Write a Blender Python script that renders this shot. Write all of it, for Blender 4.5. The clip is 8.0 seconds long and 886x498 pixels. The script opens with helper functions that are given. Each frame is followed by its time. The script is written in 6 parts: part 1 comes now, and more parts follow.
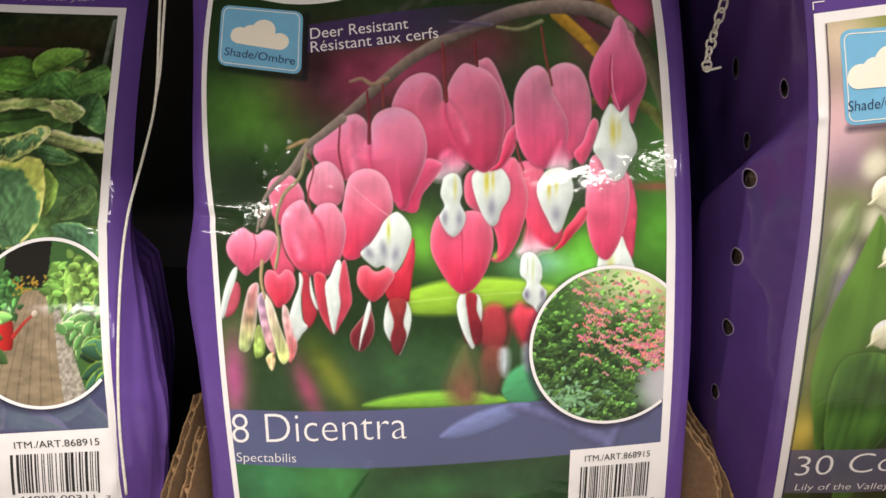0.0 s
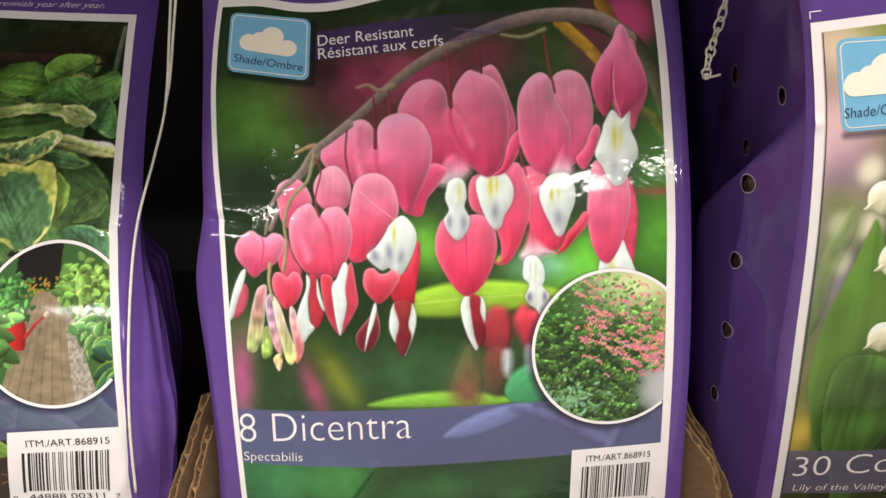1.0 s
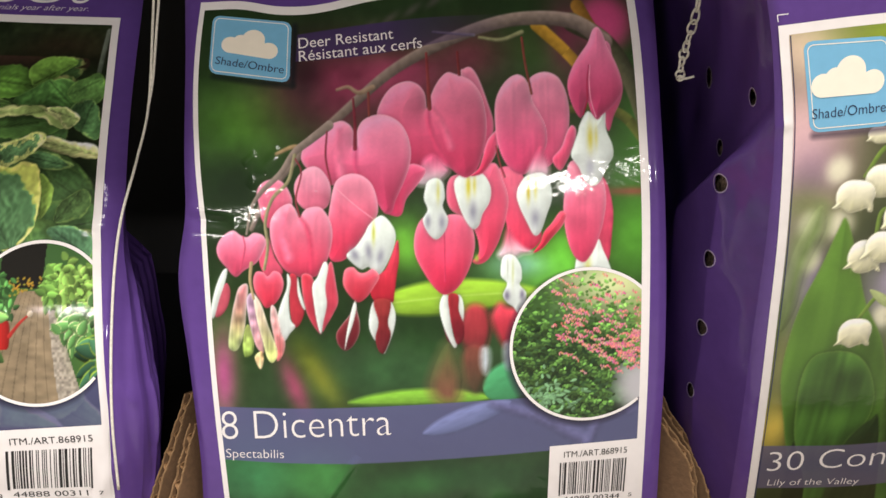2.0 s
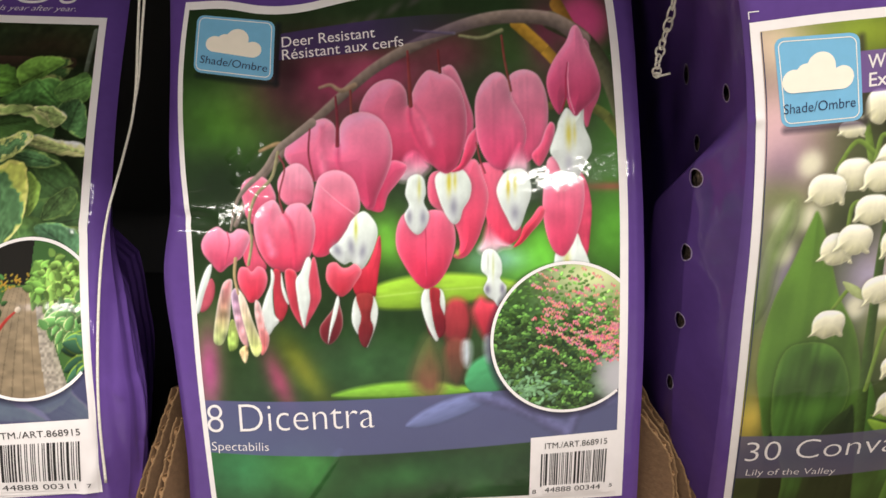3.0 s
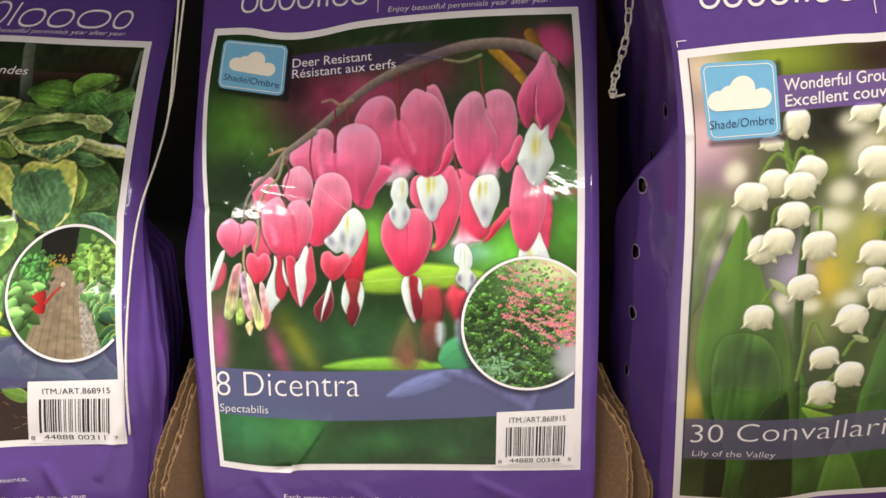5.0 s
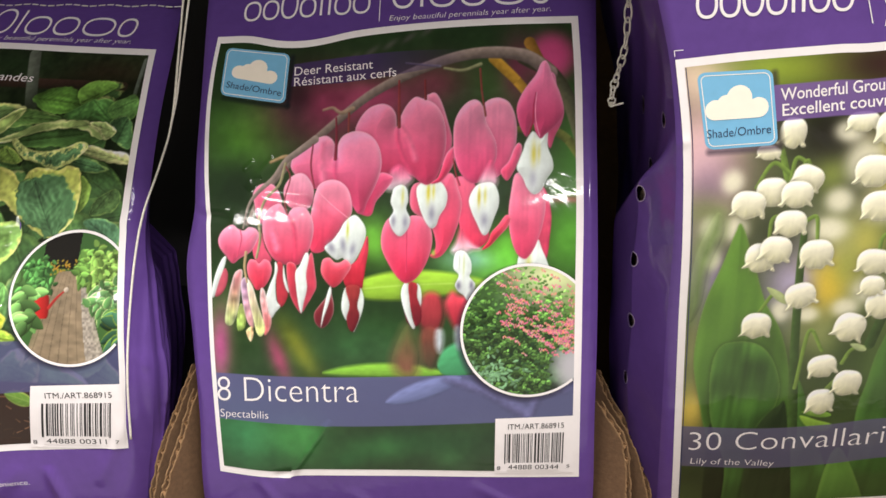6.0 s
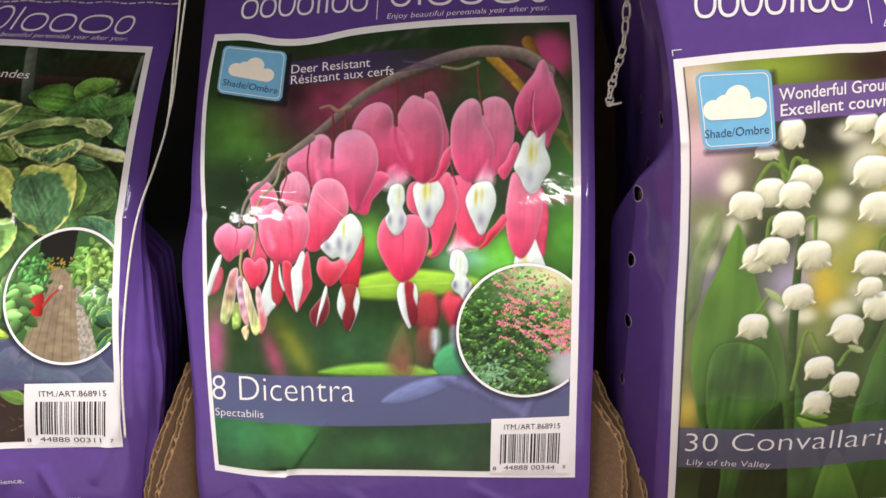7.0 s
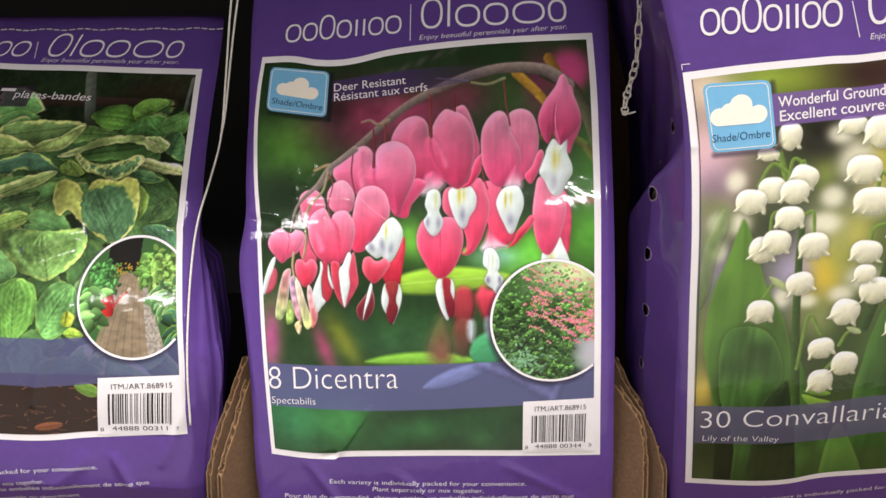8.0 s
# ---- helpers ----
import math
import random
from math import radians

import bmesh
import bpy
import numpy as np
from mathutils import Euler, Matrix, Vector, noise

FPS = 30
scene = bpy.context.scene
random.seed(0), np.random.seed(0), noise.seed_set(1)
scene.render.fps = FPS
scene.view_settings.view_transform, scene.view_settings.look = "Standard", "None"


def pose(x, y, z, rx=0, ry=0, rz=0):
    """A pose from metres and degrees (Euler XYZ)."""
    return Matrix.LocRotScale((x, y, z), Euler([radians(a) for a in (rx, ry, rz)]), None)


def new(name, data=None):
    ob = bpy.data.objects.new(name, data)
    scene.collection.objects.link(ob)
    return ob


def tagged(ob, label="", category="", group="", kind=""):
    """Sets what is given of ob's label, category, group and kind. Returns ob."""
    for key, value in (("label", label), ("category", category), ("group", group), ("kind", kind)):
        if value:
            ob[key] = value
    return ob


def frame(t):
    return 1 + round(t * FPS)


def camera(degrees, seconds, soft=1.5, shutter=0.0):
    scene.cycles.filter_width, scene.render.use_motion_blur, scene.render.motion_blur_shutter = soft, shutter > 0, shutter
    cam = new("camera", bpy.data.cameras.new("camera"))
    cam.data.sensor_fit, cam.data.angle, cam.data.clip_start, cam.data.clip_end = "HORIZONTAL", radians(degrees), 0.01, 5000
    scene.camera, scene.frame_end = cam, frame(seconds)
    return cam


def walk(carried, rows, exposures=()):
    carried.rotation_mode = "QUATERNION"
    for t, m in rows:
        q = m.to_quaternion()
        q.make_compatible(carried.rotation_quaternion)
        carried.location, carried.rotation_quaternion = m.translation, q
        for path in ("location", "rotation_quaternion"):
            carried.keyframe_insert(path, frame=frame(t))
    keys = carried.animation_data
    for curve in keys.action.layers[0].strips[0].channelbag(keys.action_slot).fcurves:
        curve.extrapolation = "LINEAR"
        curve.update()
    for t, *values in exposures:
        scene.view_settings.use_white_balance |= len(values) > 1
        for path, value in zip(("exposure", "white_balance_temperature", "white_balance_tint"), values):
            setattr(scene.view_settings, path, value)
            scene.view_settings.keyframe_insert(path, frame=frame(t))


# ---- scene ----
cam = camera(53.7, 8.0)
METRES, EYE, TILT, LEAN, TURN = 0.145, 1.2, -15.0, 0.0, 0.0
ROWS = [
    (0.0, 0.0, 0.0, 0.0, 0.0, 0.0, -0.0),
    (0.5, -0.0012, -0.0139, -0.0006, 0.09, 0.06, -0.04),
    (1.0, -0.0087, -0.0436, -0.0047, 0.07, 0.32, -0.15),
    (1.5, 0.0055, -0.0651, -0.0111, -0.25, 0.53, -0.22),
    (3.0, 0.0684, -0.1164, -0.0292, -0.62, 0.53, 0.23),
    (3.5, 0.0986, -0.1648, -0.0588, -0.36, 0.61, 0.05),
    (4.0, 0.1815, -0.2924, -0.0947, 0.6, 1.11, -0.13),
    (4.5, 0.266, -0.4291, -0.1314, 2.3, 1.85, -0.92),
    (6.0, 0.3368, -0.4809, -0.1407, 3.65, 2.89, -1.75),
    (6.5, 0.3367, -0.459, -0.1371, 3.35, 2.84, -1.85),
    (7.0, 0.3442, -0.4696, -0.14, 3.58, 2.85, -2.01),
    (7.5, 0.3685, -0.5406, -0.1675, 4.04, 2.83, -1.9),
    (8.0, 0.2725, -0.75, -0.1913, 4.09, 3.45, -0.91),
]
walk(cam, [(t, pose(0, 0, EYE, TILT, LEAN, TURN) @ pose(METRES * x, METRES * y, METRES * z, 90 + pitch, roll, yaw)) for t, x, y, z, yaw, pitch, roll in ROWS],
     exposures=[(0.0, -0.29, 6500, 10), (4.5, -0.24, 6500, 10), (8.0, -0.2, 6150, 13)])

# ---- light: unseen ceiling lamps over the shop's aisle, set by their effect ----
world = bpy.data.worlds.new("world")
scene.world = world
world.use_nodes = True
world.node_tree.nodes["Background"].inputs[0].default_value = (0.9, 0.95, 1.0, 1)
world.node_tree.nodes["Background"].inputs[1].default_value = 0.05
CEILING = 4.2


def ceiling_lamp(x, y, power, sx=2.4, sy=0.16):
    data = bpy.data.lights.new("ceiling_light", "AREA")
    data.shape, data.size, data.size_y = "RECTANGLE", sx, sy
    data.energy, data.color = power, (1.0, 0.95, 0.88)
    ob = new("ceiling_light", data)
    ob.matrix_world = pose(x, y, CEILING - 0.09, 0, 0, 0)
    return ob


# Broad overhead panel added as main light, wide to keep the deck's shade soft.
ceiling_lamp(0.2, -0.50, 335, 2.6, 1.2)
# Far lamps out of view, placed for the film's glints and for frontal fill.
for lamp_x, lamp_y, lamp_power in ((-2.7, -5.4, 120), (1.4, -5.4, 180), (2.6, -4.8, 120)):
    ceiling_lamp(lamp_x, lamp_y, lamp_power, 0.8, 0.4)


# ---- materials ----
def srgb(c):
    c = np.asarray(c, dtype=float) / 255.0
    return np.where(c <= 0.04045, c / 12.92, ((c + 0.055) / 1.055) ** 2.4)


def material(name, colour, rough=0.5, metal=0.0, grain=0.0, grain_scale=200.0, bump=0.0, bump_scale=60.0, ink=False, coat=0.0, stain=0.0, gloss=0.5):
    """A surface with colour variation at two scales and a fine relief, in world-size coordinates."""
    m = bpy.data.materials.new(name)
    m.use_nodes = True
    nt = m.node_tree
    b = nt.nodes["Principled BSDF"]
    b.inputs["Roughness"].default_value, b.inputs["Metallic"].default_value = rough, metal
    b.inputs["Coat Weight"].default_value, b.inputs["Coat Roughness"].default_value = coat, 0.08
    b.inputs["Specular IOR Level"].default_value = gloss
    co = nt.nodes.new("ShaderNodeNewGeometry").outputs["Position"]
    if ink:
        src = nt.nodes.new("ShaderNodeAttribute")
        src.attribute_name = "ink"
        colour_out = src.outputs["Color"]
    else:
        src = nt.nodes.new("ShaderNodeRGB")
        src.outputs[0].default_value = (*srgb(colour), 1)
        colour_out = src.outputs[0]
    for amount, scale in ((grain, grain_scale), (stain, 14.0)):
        if amount:
            n = nt.nodes.new("ShaderNodeTexNoise")
            n.inputs["Scale"].default_value, n.inputs["Detail"].default_value = scale, 5
            nt.links.new(co, n.inputs["Vector"])
            r = nt.nodes.new("ShaderNodeMapRange")
            r.inputs["From Min"].default_value, r.inputs["From Max"].default_value = 0.3, 0.7
            r.inputs["To Min"].default_value, r.inputs["To Max"].default_value = 1 - amount, 1 + amount
            nt.links.new(n.outputs["Fac"], r.inputs["Value"])
            mul = nt.nodes.new("ShaderNodeVectorMath")
            mul.operation = "SCALE"
            nt.links.new(colour_out, mul.inputs[0])
            nt.links.new(r.outputs[0], mul.inputs["Scale"])
            colour_out = mul.outputs[0]
    nt.links.new(colour_out, b.inputs["Base Color"])
    if bump:
        n = nt.nodes.new("ShaderNodeTexNoise")
        n.inputs["Scale"].default_value, n.inputs["Detail"].default_value, n.inputs["Distortion"].default_value = bump_scale, 4, 0.4
        nt.links.new(co, n.inputs["Vector"])
        bn = nt.nodes.new("ShaderNodeBump")
        bn.inputs["Strength"].default_value, bn.inputs["Distance"].default_value = 1.0, bump
        nt.links.new(n.outputs["Fac"], bn.inputs["Height"])
        n = nt.nodes.new("ShaderNodeTexNoise")
        n.inputs["Scale"].default_value, n.inputs["Detail"].default_value = bump_scale * 6, 3
        nt.links.new(co, n.inputs["Vector"])
        fine = nt.nodes.new("ShaderNodeBump")
        fine.inputs["Strength"].default_value, fine.inputs["Distance"].default_value = 1.0, bump * 0.03
        nt.links.new(n.outputs["Fac"], fine.inputs["Height"])
        nt.links.new(bn.outputs[0], fine.inputs["Normal"])
        bn = fine
        nt.links.new(bn.outputs[0], b.inputs["Normal"])
        if coat:
            nt.links.new(bn.outputs[0], b.inputs["Coat Normal"])
    return m


FILM = material("purple_film", (94, 66, 138), 0.45, grain=0.04, stain=0.08, bump=0.0008, bump_scale=30, coat=0.5, gloss=0.08)
PRINT = material("printed_film", (0, 0, 0), 0.45, ink=True, bump=0.0008, bump_scale=30, coat=0.5, gloss=0.08)
WHITE = material("white_ink", (236, 230, 232), 0.45, grain=0.02, bump=0.0008, bump_scale=30, coat=0.25, gloss=0.08)
BLACK = material("black_ink", (28, 26, 30), 0.4, grain=0.05, bump=0.0003, bump_scale=45)
NAVY = material("dark_blue_ink", (32, 44, 84), 0.4, grain=0.05)
SKY_BLUE = material("light_blue_ink", (122, 182, 220), 0.45, grain=0.03, stain=0.04, bump=0.0008, bump_scale=30, coat=0.25, gloss=0.08)
CREAM = material("cream_ink", (250, 240, 226), 0.4, grain=0.02)
THREAD = material("white_cotton_thread", (222, 216, 206), 0.85, grain=0.12, grain_scale=900, bump=0.0002, bump_scale=1500)
CARD = material("brown_cardboard", (106, 80, 57), 0.85, grain=0.14, grain_scale=420, stain=0.16, bump=0.0003, bump_scale=500)
CARD_CORE = material("torn_cardboard_core", (140, 106, 72), 0.9, grain=0.2, grain_scale=500, bump=0.0004, bump_scale=700)
CARD_EDGE = material("pale_cut_cardboard", (136, 106, 74), 0.9, grain=0.2, grain_scale=500, bump=0.0003, bump_scale=700)
HOLE_RIM = material("cut_film_edge", (178, 164, 190), 0.5)
PEAT = material("dark_peat", (128, 110, 96), 0.95, grain=0.7, grain_scale=600, bump=0.002, bump_scale=400)
DARK = material("dark_painted_steel", (26, 25, 28), 0.6, grain=0.1, stain=0.2)
# Tones of unseen walls, ceiling and floor, raised to bounce fill onto the bags.
STOCK = material("grey_bounce_wall", (140, 136, 130), 0.85, grain=0.1, stain=0.4)
PALE = material("pale_painted_wall", (200, 198, 192), 0.8, grain=0.04, stain=0.06)
CONCRETE = material("polished_concrete", (186, 182, 174), 0.35, grain=0.12, stain=0.2, bump=0.0004)
BOX_BLUE = material("faded_blue_print", (62, 74, 104), 0.7, stain=0.3)
BOX_BROWN = material("printed_brown_carton", (92, 66, 34), 0.7, grain=0.12, stain=0.3)


# ---- helpers for things and parts ----
def thing(name, at, label, category, group=""):
    ob = new(name)
    ob.location, ob.empty_display_size = at, 0.05
    return tagged(ob, label, category, group)


def mesh_part(name, verts, faces, mat, parent=None, label="", smooth=True, ink=None):
    """One mesh object from world coordinates, under a thing or part."""
    base = Vector()
    p = parent
    while p is not None:
        base += Vector(p.location)
        p = p.parent
    v = np.asarray(verts, dtype=float) - np.array(base)
    me = bpy.data.meshes.new(name)
    me.from_pydata(v.tolist(), [], faces if isinstance(faces, list) else faces.tolist())
    me.materials.append(mat)
    if smooth:
        me.polygons.foreach_set("use_smooth", [True] * len(me.polygons))
    if ink is not None:
        a = me.color_attributes.new("ink", "FLOAT_COLOR", "POINT")
        a.data.foreach_set("color", np.concatenate([ink, np.ones((len(ink), 1))], 1).astype(np.float32).ravel())
    me.update()
    ob = new(name, me)
    ob.parent = parent
    if label:
        ob["label"] = label
    return ob


def grid_faces(n, m, offset=0):
    """Quads of an n by m grid of vertices, row by row."""
    i, j = np.meshgrid(np.arange(n - 1), np.arange(m - 1), indexing="ij")
    a = (i * m + j).ravel() + offset
    return np.stack([a, a + 1, a + m + 1, a + m], 1)


def box(name, x0, x1, y0, y1, z0, z1, mat, parent=None, label="", bevel=0.0):
    bm = bmesh.new()
    bmesh.ops.create_cube(bm, size=1)
    for v in bm.verts:
        v.co = Vector(((x0 + x1) / 2 + v.co.x * (x1 - x0), (y0 + y1) / 2 + v.co.y * (y1 - y0), (z0 + z1) / 2 + v.co.z * (z1 - z0)))
        if parent:
            v.co -= parent.location
    if bevel:
        bmesh.ops.bevel(bm, geom=bm.edges[:], offset=bevel, segments=2, affect="EDGES")
    me = bpy.data.meshes.new(name)
    bm.to_mesh(me)
    bm.free()
    me.materials.append(mat)
    ob = new(name, me)
    ob.parent = parent
    if label:
        ob["label"] = label
    return ob


def tube(points, radius, sides=8):
    """Vertices and faces of a round cord through the points."""
    pts = np.asarray(points, dtype=float)
    tan = np.gradient(pts, axis=0)
    tan /= np.linalg.norm(tan, axis=1)[:, None] + 1e-12
    ref = np.array([0.3, 0.9, 0.2])
    a = np.cross(tan, ref)
    a /= np.linalg.norm(a, axis=1)[:, None]
    b = np.cross(tan, a)
    ang = np.arange(sides) * 2 * np.pi / sides
    rings = pts[:, None] + radius * (a[:, None] * np.cos(ang)[None, :, None] + b[:, None] * np.sin(ang)[None, :, None])
    faces = []
    for i in range(len(pts) - 1):
        for j in range(sides):
            k = (j + 1) % sides
            faces.append((i * sides + j, i * sides + k, (i + 1) * sides + k, (i + 1) * sides + j))
    faces.append(tuple(range(sides))[::-1])
    faces.append(tuple(range((len(pts) - 1) * sides, len(pts) * sides)))
    return rings.reshape(-1, 3), faces


def spline(points, n):
    """n places on a smooth line through the points."""
    p = np.asarray(points, dtype=float)
    p = np.vstack([2 * p[0] - p[1], p, 2 * p[-1] - p[-2]])
    out = []
    for t in np.linspace(0, len(p) - 3 - 1e-9, n):
        i, f = int(t), t - int(t)
        a, b, c, d = p[i:i + 4]
        out.append(0.5 * (2 * b + (c - a) * f + (2 * a - 5 * b + 4 * c - d) * f * f + (3 * b - a - 3 * c + d) * f ** 3))
    return np.array(out)


def run(points, axis):
    """A smooth function of one coordinate (0: across, 1: up) through a few places."""
    p = spline(points, 160)
    order = np.argsort(p[:, axis])
    keys, values = p[order, axis], p[order, 1 - axis]

    def at(v):
        v = np.asarray(v, dtype=float)
        lo = values[0] + (v - keys[0]) * (values[12] - values[0]) / (keys[12] - keys[0] + 1e-9)
        hi = values[-1] + (v - keys[-1]) * (values[-1] - values[-13]) / (keys[-1] - keys[-13] + 1e-9)
        return np.where(v < keys[0], lo, np.where(v > keys[-1], hi, np.interp(v, keys, values)))
    return at


# ---- the unseen shop round the display, plain surfaces that bounce light ----
tagged(box("floor", -6, 6, -12, 3, -0.1, 0.0, CONCRETE), "grey polished concrete shop floor", "floor", kind="structure")
tagged(box("ceiling", -6, 6, -12, 3, CEILING, CEILING + 0.1, PALE), "pale painted shop ceiling over the aisle", "ceiling", kind="structure")
tagged(box("wall_south", -6, 6, -12.1, -12, 0, CEILING, STOCK), "unseen plain shop wall in place of stocked racks", "wall", kind="structure")
tagged(box("wall_north", -6, 6, 3, 3.1, 0, CEILING, STOCK), "unseen plain shop wall in place of stocked racks", "wall", kind="structure")
tagged(box("wall_west", -6.1, -6, -12, 3, 0, CEILING, STOCK), "unseen plain shop wall in place of stocked racks", "wall", kind="structure")
tagged(box("wall_east", 6, 6.1, -12, 3, 0, CEILING, STOCK), "unseen plain shop wall in place of stocked racks", "wall", kind="structure")
shelf = thing("shelf_rack", (0, 0.6, 0.0), "dark steel shop rack that carries the bags", "shelf rack")
box("deck", -1.2, 1.2, 0.2, 0.95, 0.90, 0.925, DARK, shelf, bevel=0.003)
# Dark panel added as a backdrop for the unlit gaps between the bags.
box("back_panel", -1.2, 1.2, 0.95, 0.97, 0.0, 2.0, DARK, shelf)
# Unseen upper deck; its front edge is set to shade the bags' tops.
box("shade_deck", -1.2, 1.2, 0.248, 0.95, 1.33, 1.37, DARK, shelf, bevel=0.003)
for side_x in (-1.2, 1.17):
    box("upright", side_x, side_x + 0.03, 0.22, 0.97, 0.0, 2.0, DARK, shelf, bevel=0.002)


# ---- printed artwork: ink brushed over a fine sheet that follows the bag ----
class Sheet:
    """A printed picture on a bag. Places are millimetres on the bag's face, colours are 0 to 255."""

    def __init__(self, left, right, bottom, top, step=0.42):
        b0, b1 = float(bottom(0)), float(top(0))
        n, m = int((b1 - b0) / step), int(float(right(0) - left(0)) / step)
        i, j = np.meshgrid(np.linspace(0, 1, n), np.linspace(0, 1, m), indexing="ij")
        z = b0 + (b1 - b0) * i
        for _ in range(3):
            x = left(z) + (right(z) - left(z)) * j
            z = bottom(x) + (top(x) - bottom(x)) * i
        self.x, self.z, self.n, self.m = x, z, n, m
        self.c = np.zeros((n, m, 3))
        self.step = step
        self.soft = 0.0
        self.clip = None
        self.rng = np.random.RandomState(7)
        self.rows = (z.min(1), z.max(1))
        self.cols = (x.min(0), x.max(0))

    def window(self, x0, x1, z0, z1):
        r = np.where((self.rows[1] >= z0) & (self.rows[0] <= z1))[0]
        c = np.where((self.cols[1] >= x0) & (self.cols[0] <= x1))[0]
        if not len(r) or not len(c):
            return None
        return slice(r[0], r[-1] + 1), slice(c[0], c[-1] + 1)

    def lay(self, w, colour, alpha):
        alpha = np.clip(alpha, 0, 1)
        if self.clip is not None:
            alpha = alpha * self.clip[w]
        self.c[w] = self.c[w] * (1 - alpha[..., None]) + np.asarray(colour) * alpha[..., None]

    def edge(self, d):
        """Ink cover from the distance inside an outline, in millimetres."""
        return np.clip(0.5 + d / (self.step * 1.1 + self.soft), 0, 1)

    def cloudy(self, scale, seed, stretch=(1, 1), turn=0.0, w=None):
        """Smooth value noise from -1 to 1."""
        x, z = (self.x, self.z) if w is None else (self.x[w], self.z[w])
        c, s = math.cos(turn), math.sin(turn)
        u, v = (x * c + z * s) / scale / stretch[0] + 200, (z * c - x * s) / scale / stretch[1] + 200
        t = np.random.RandomState(seed).rand(64, 64) * 2 - 1
        iu, iv = np.floor(u).astype(int), np.floor(v).astype(int)
        fu, fv = u - iu, v - iv
        fu, fv = fu * fu * (3 - 2 * fu), fv * fv * (3 - 2 * fv)
        iu, iv, ju, jv = iu % 64, iv % 64, (iu + 1) % 64, (iv + 1) % 64
        return (t[iu, iv] * (1 - fu) + t[ju, iv] * fu) * (1 - fv) + (t[iu, jv] * (1 - fu) + t[ju, jv] * fu) * fv

    def fill(self, colour):
        self.c[:] = colour

    def blur(self, x, z, rx, rz, colour, amount=0.9, turn=0.0, hard=1.0):
        """A soft out-of-focus patch."""
        r = 2.4 * max(rx, rz)
        w = self.window(x - r, x + r, z - r, z + r)
        if w is None:
            return
        c, s = math.cos(radians(turn)), math.sin(radians(turn))
        dx, dz = self.x[w] - x, self.z[w] - z
        d = ((dx * c + dz * s) / rx) ** 2 + ((dz * c - dx * s) / rz) ** 2
        self.lay(w, colour, amount * np.exp(-d ** hard))

    def stroke(self, points, w0, w1, colour, dark=0.72, n=60):
        """A stalk: rounded across, tapering from width w0 to w1."""
        p = spline(points, n)
        r = max(w0, w1)
        w = self.window(p[:, 0].min() - r, p[:, 0].max() + r, p[:, 1].min() - r, p[:, 1].max() + r)
        if w is None:
            return
        x, z = self.x[w], self.z[w]
        best, side, where = np.full(x.shape, 1e9), np.zeros(x.shape), np.zeros(x.shape)
        for k in range(n - 1):
            a, b = p[k], p[k + 1]
            e = b - a
            q = np.clip(((x - a[0]) * e[0] + (z - a[1]) * e[1]) / (e @ e + 1e-9), 0, 1)
            dx, dz = x - a[0] - q * e[0], z - a[1] - q * e[1]
            d = np.hypot(dx, dz)
            near = d < best
            best[near] = d[near]
            up = (dz if abs(e[0]) > abs(e[1]) else -dx)
            side[near] = up[near]
            where[near] = (k + q[near]) / (n - 1)
        half = (w0 + (w1 - w0) * where) / 2
        t = np.clip(side / (half + 1e-6), -1, 1)
        shade = dark + (1.12 - dark) * (0.5 + 0.5 * t) + 0.06 * self.cloudy(1.6, 5, w=w)
        self.lay(w, np.asarray(colour) * shade[..., None], self.edge(half - best))

    def spindle(self, x0, z0, x1, z1, width, a, b, colour, rim=None, rim_width=0.25, vein=None, veins=0, bend=0.0, shade=0.18, light=(-0.4, 0.6), grain=0.05, seed=3, ruffle=0.0, fold=0.0):
        """A petal or leaf from its base to its tip: a and b sharpen the two ends (0.4 blunt, 1.2 pointed)."""
        ax = np.array([x1 - x0, z1 - z0])
        length = math.hypot(*ax)
        ax /= length
        r = length * 0.55 + width
        w = self.window((x0 + x1) / 2 - r, (x0 + x1) / 2 + r, (z0 + z1) / 2 - r, (z0 + z1) / 2 + r)
        if w is None:
            return
        dx, dz = self.x[w] - x0, self.z[w] - z0
        t = (dx * ax[0] + dz * ax[1]) / length
        s = dz * ax[0] - dx * ax[1] - bend * width * 4 * t * (1 - t)
        tc = np.clip(t, 1e-4, 1 - 1e-4)
        peak = a / (a + b)
        prof = (tc ** a * (1 - tc) ** b) / (peak ** a * (1 - peak) ** b)
        half = width / 2 * prof
        if ruffle:
            half = half * (1 + ruffle * (np.sin(t * 17 + seed + np.sign(s)) * 0.5 + self.cloudy(width * 0.18, seed + 9, w=w)))
        d = np.where((t < 0) | (t > 1), -9, half - np.abs(s))
        d = np.minimum(d, np.minimum(t, 1 - t) * length + 0.2)
        p = np.clip(s / (half + 1e-6), -1, 1)
        col = np.broadcast_to(np.asarray(colour, dtype=float), (*t.shape, 3)).copy()
        if rim is not None:
            k = np.clip((np.abs(p) - 1 + rim_width) / rim_width, 0, 1)
            k = np.clip(k * 1.8 + 0.5 * self.cloudy(width * 0.16, seed, (1, 2.5), math.atan2(ax[1], ax[0]) + math.pi / 2, w) * np.clip(k * 4, 0, 1), 0, 1)
            col = col * (1 - k[..., None]) + np.asarray(rim) * k[..., None]
        if vein is not None:
            k = np.exp(-(s / (0.025 * width + 0.12)) ** 2) * 0.8
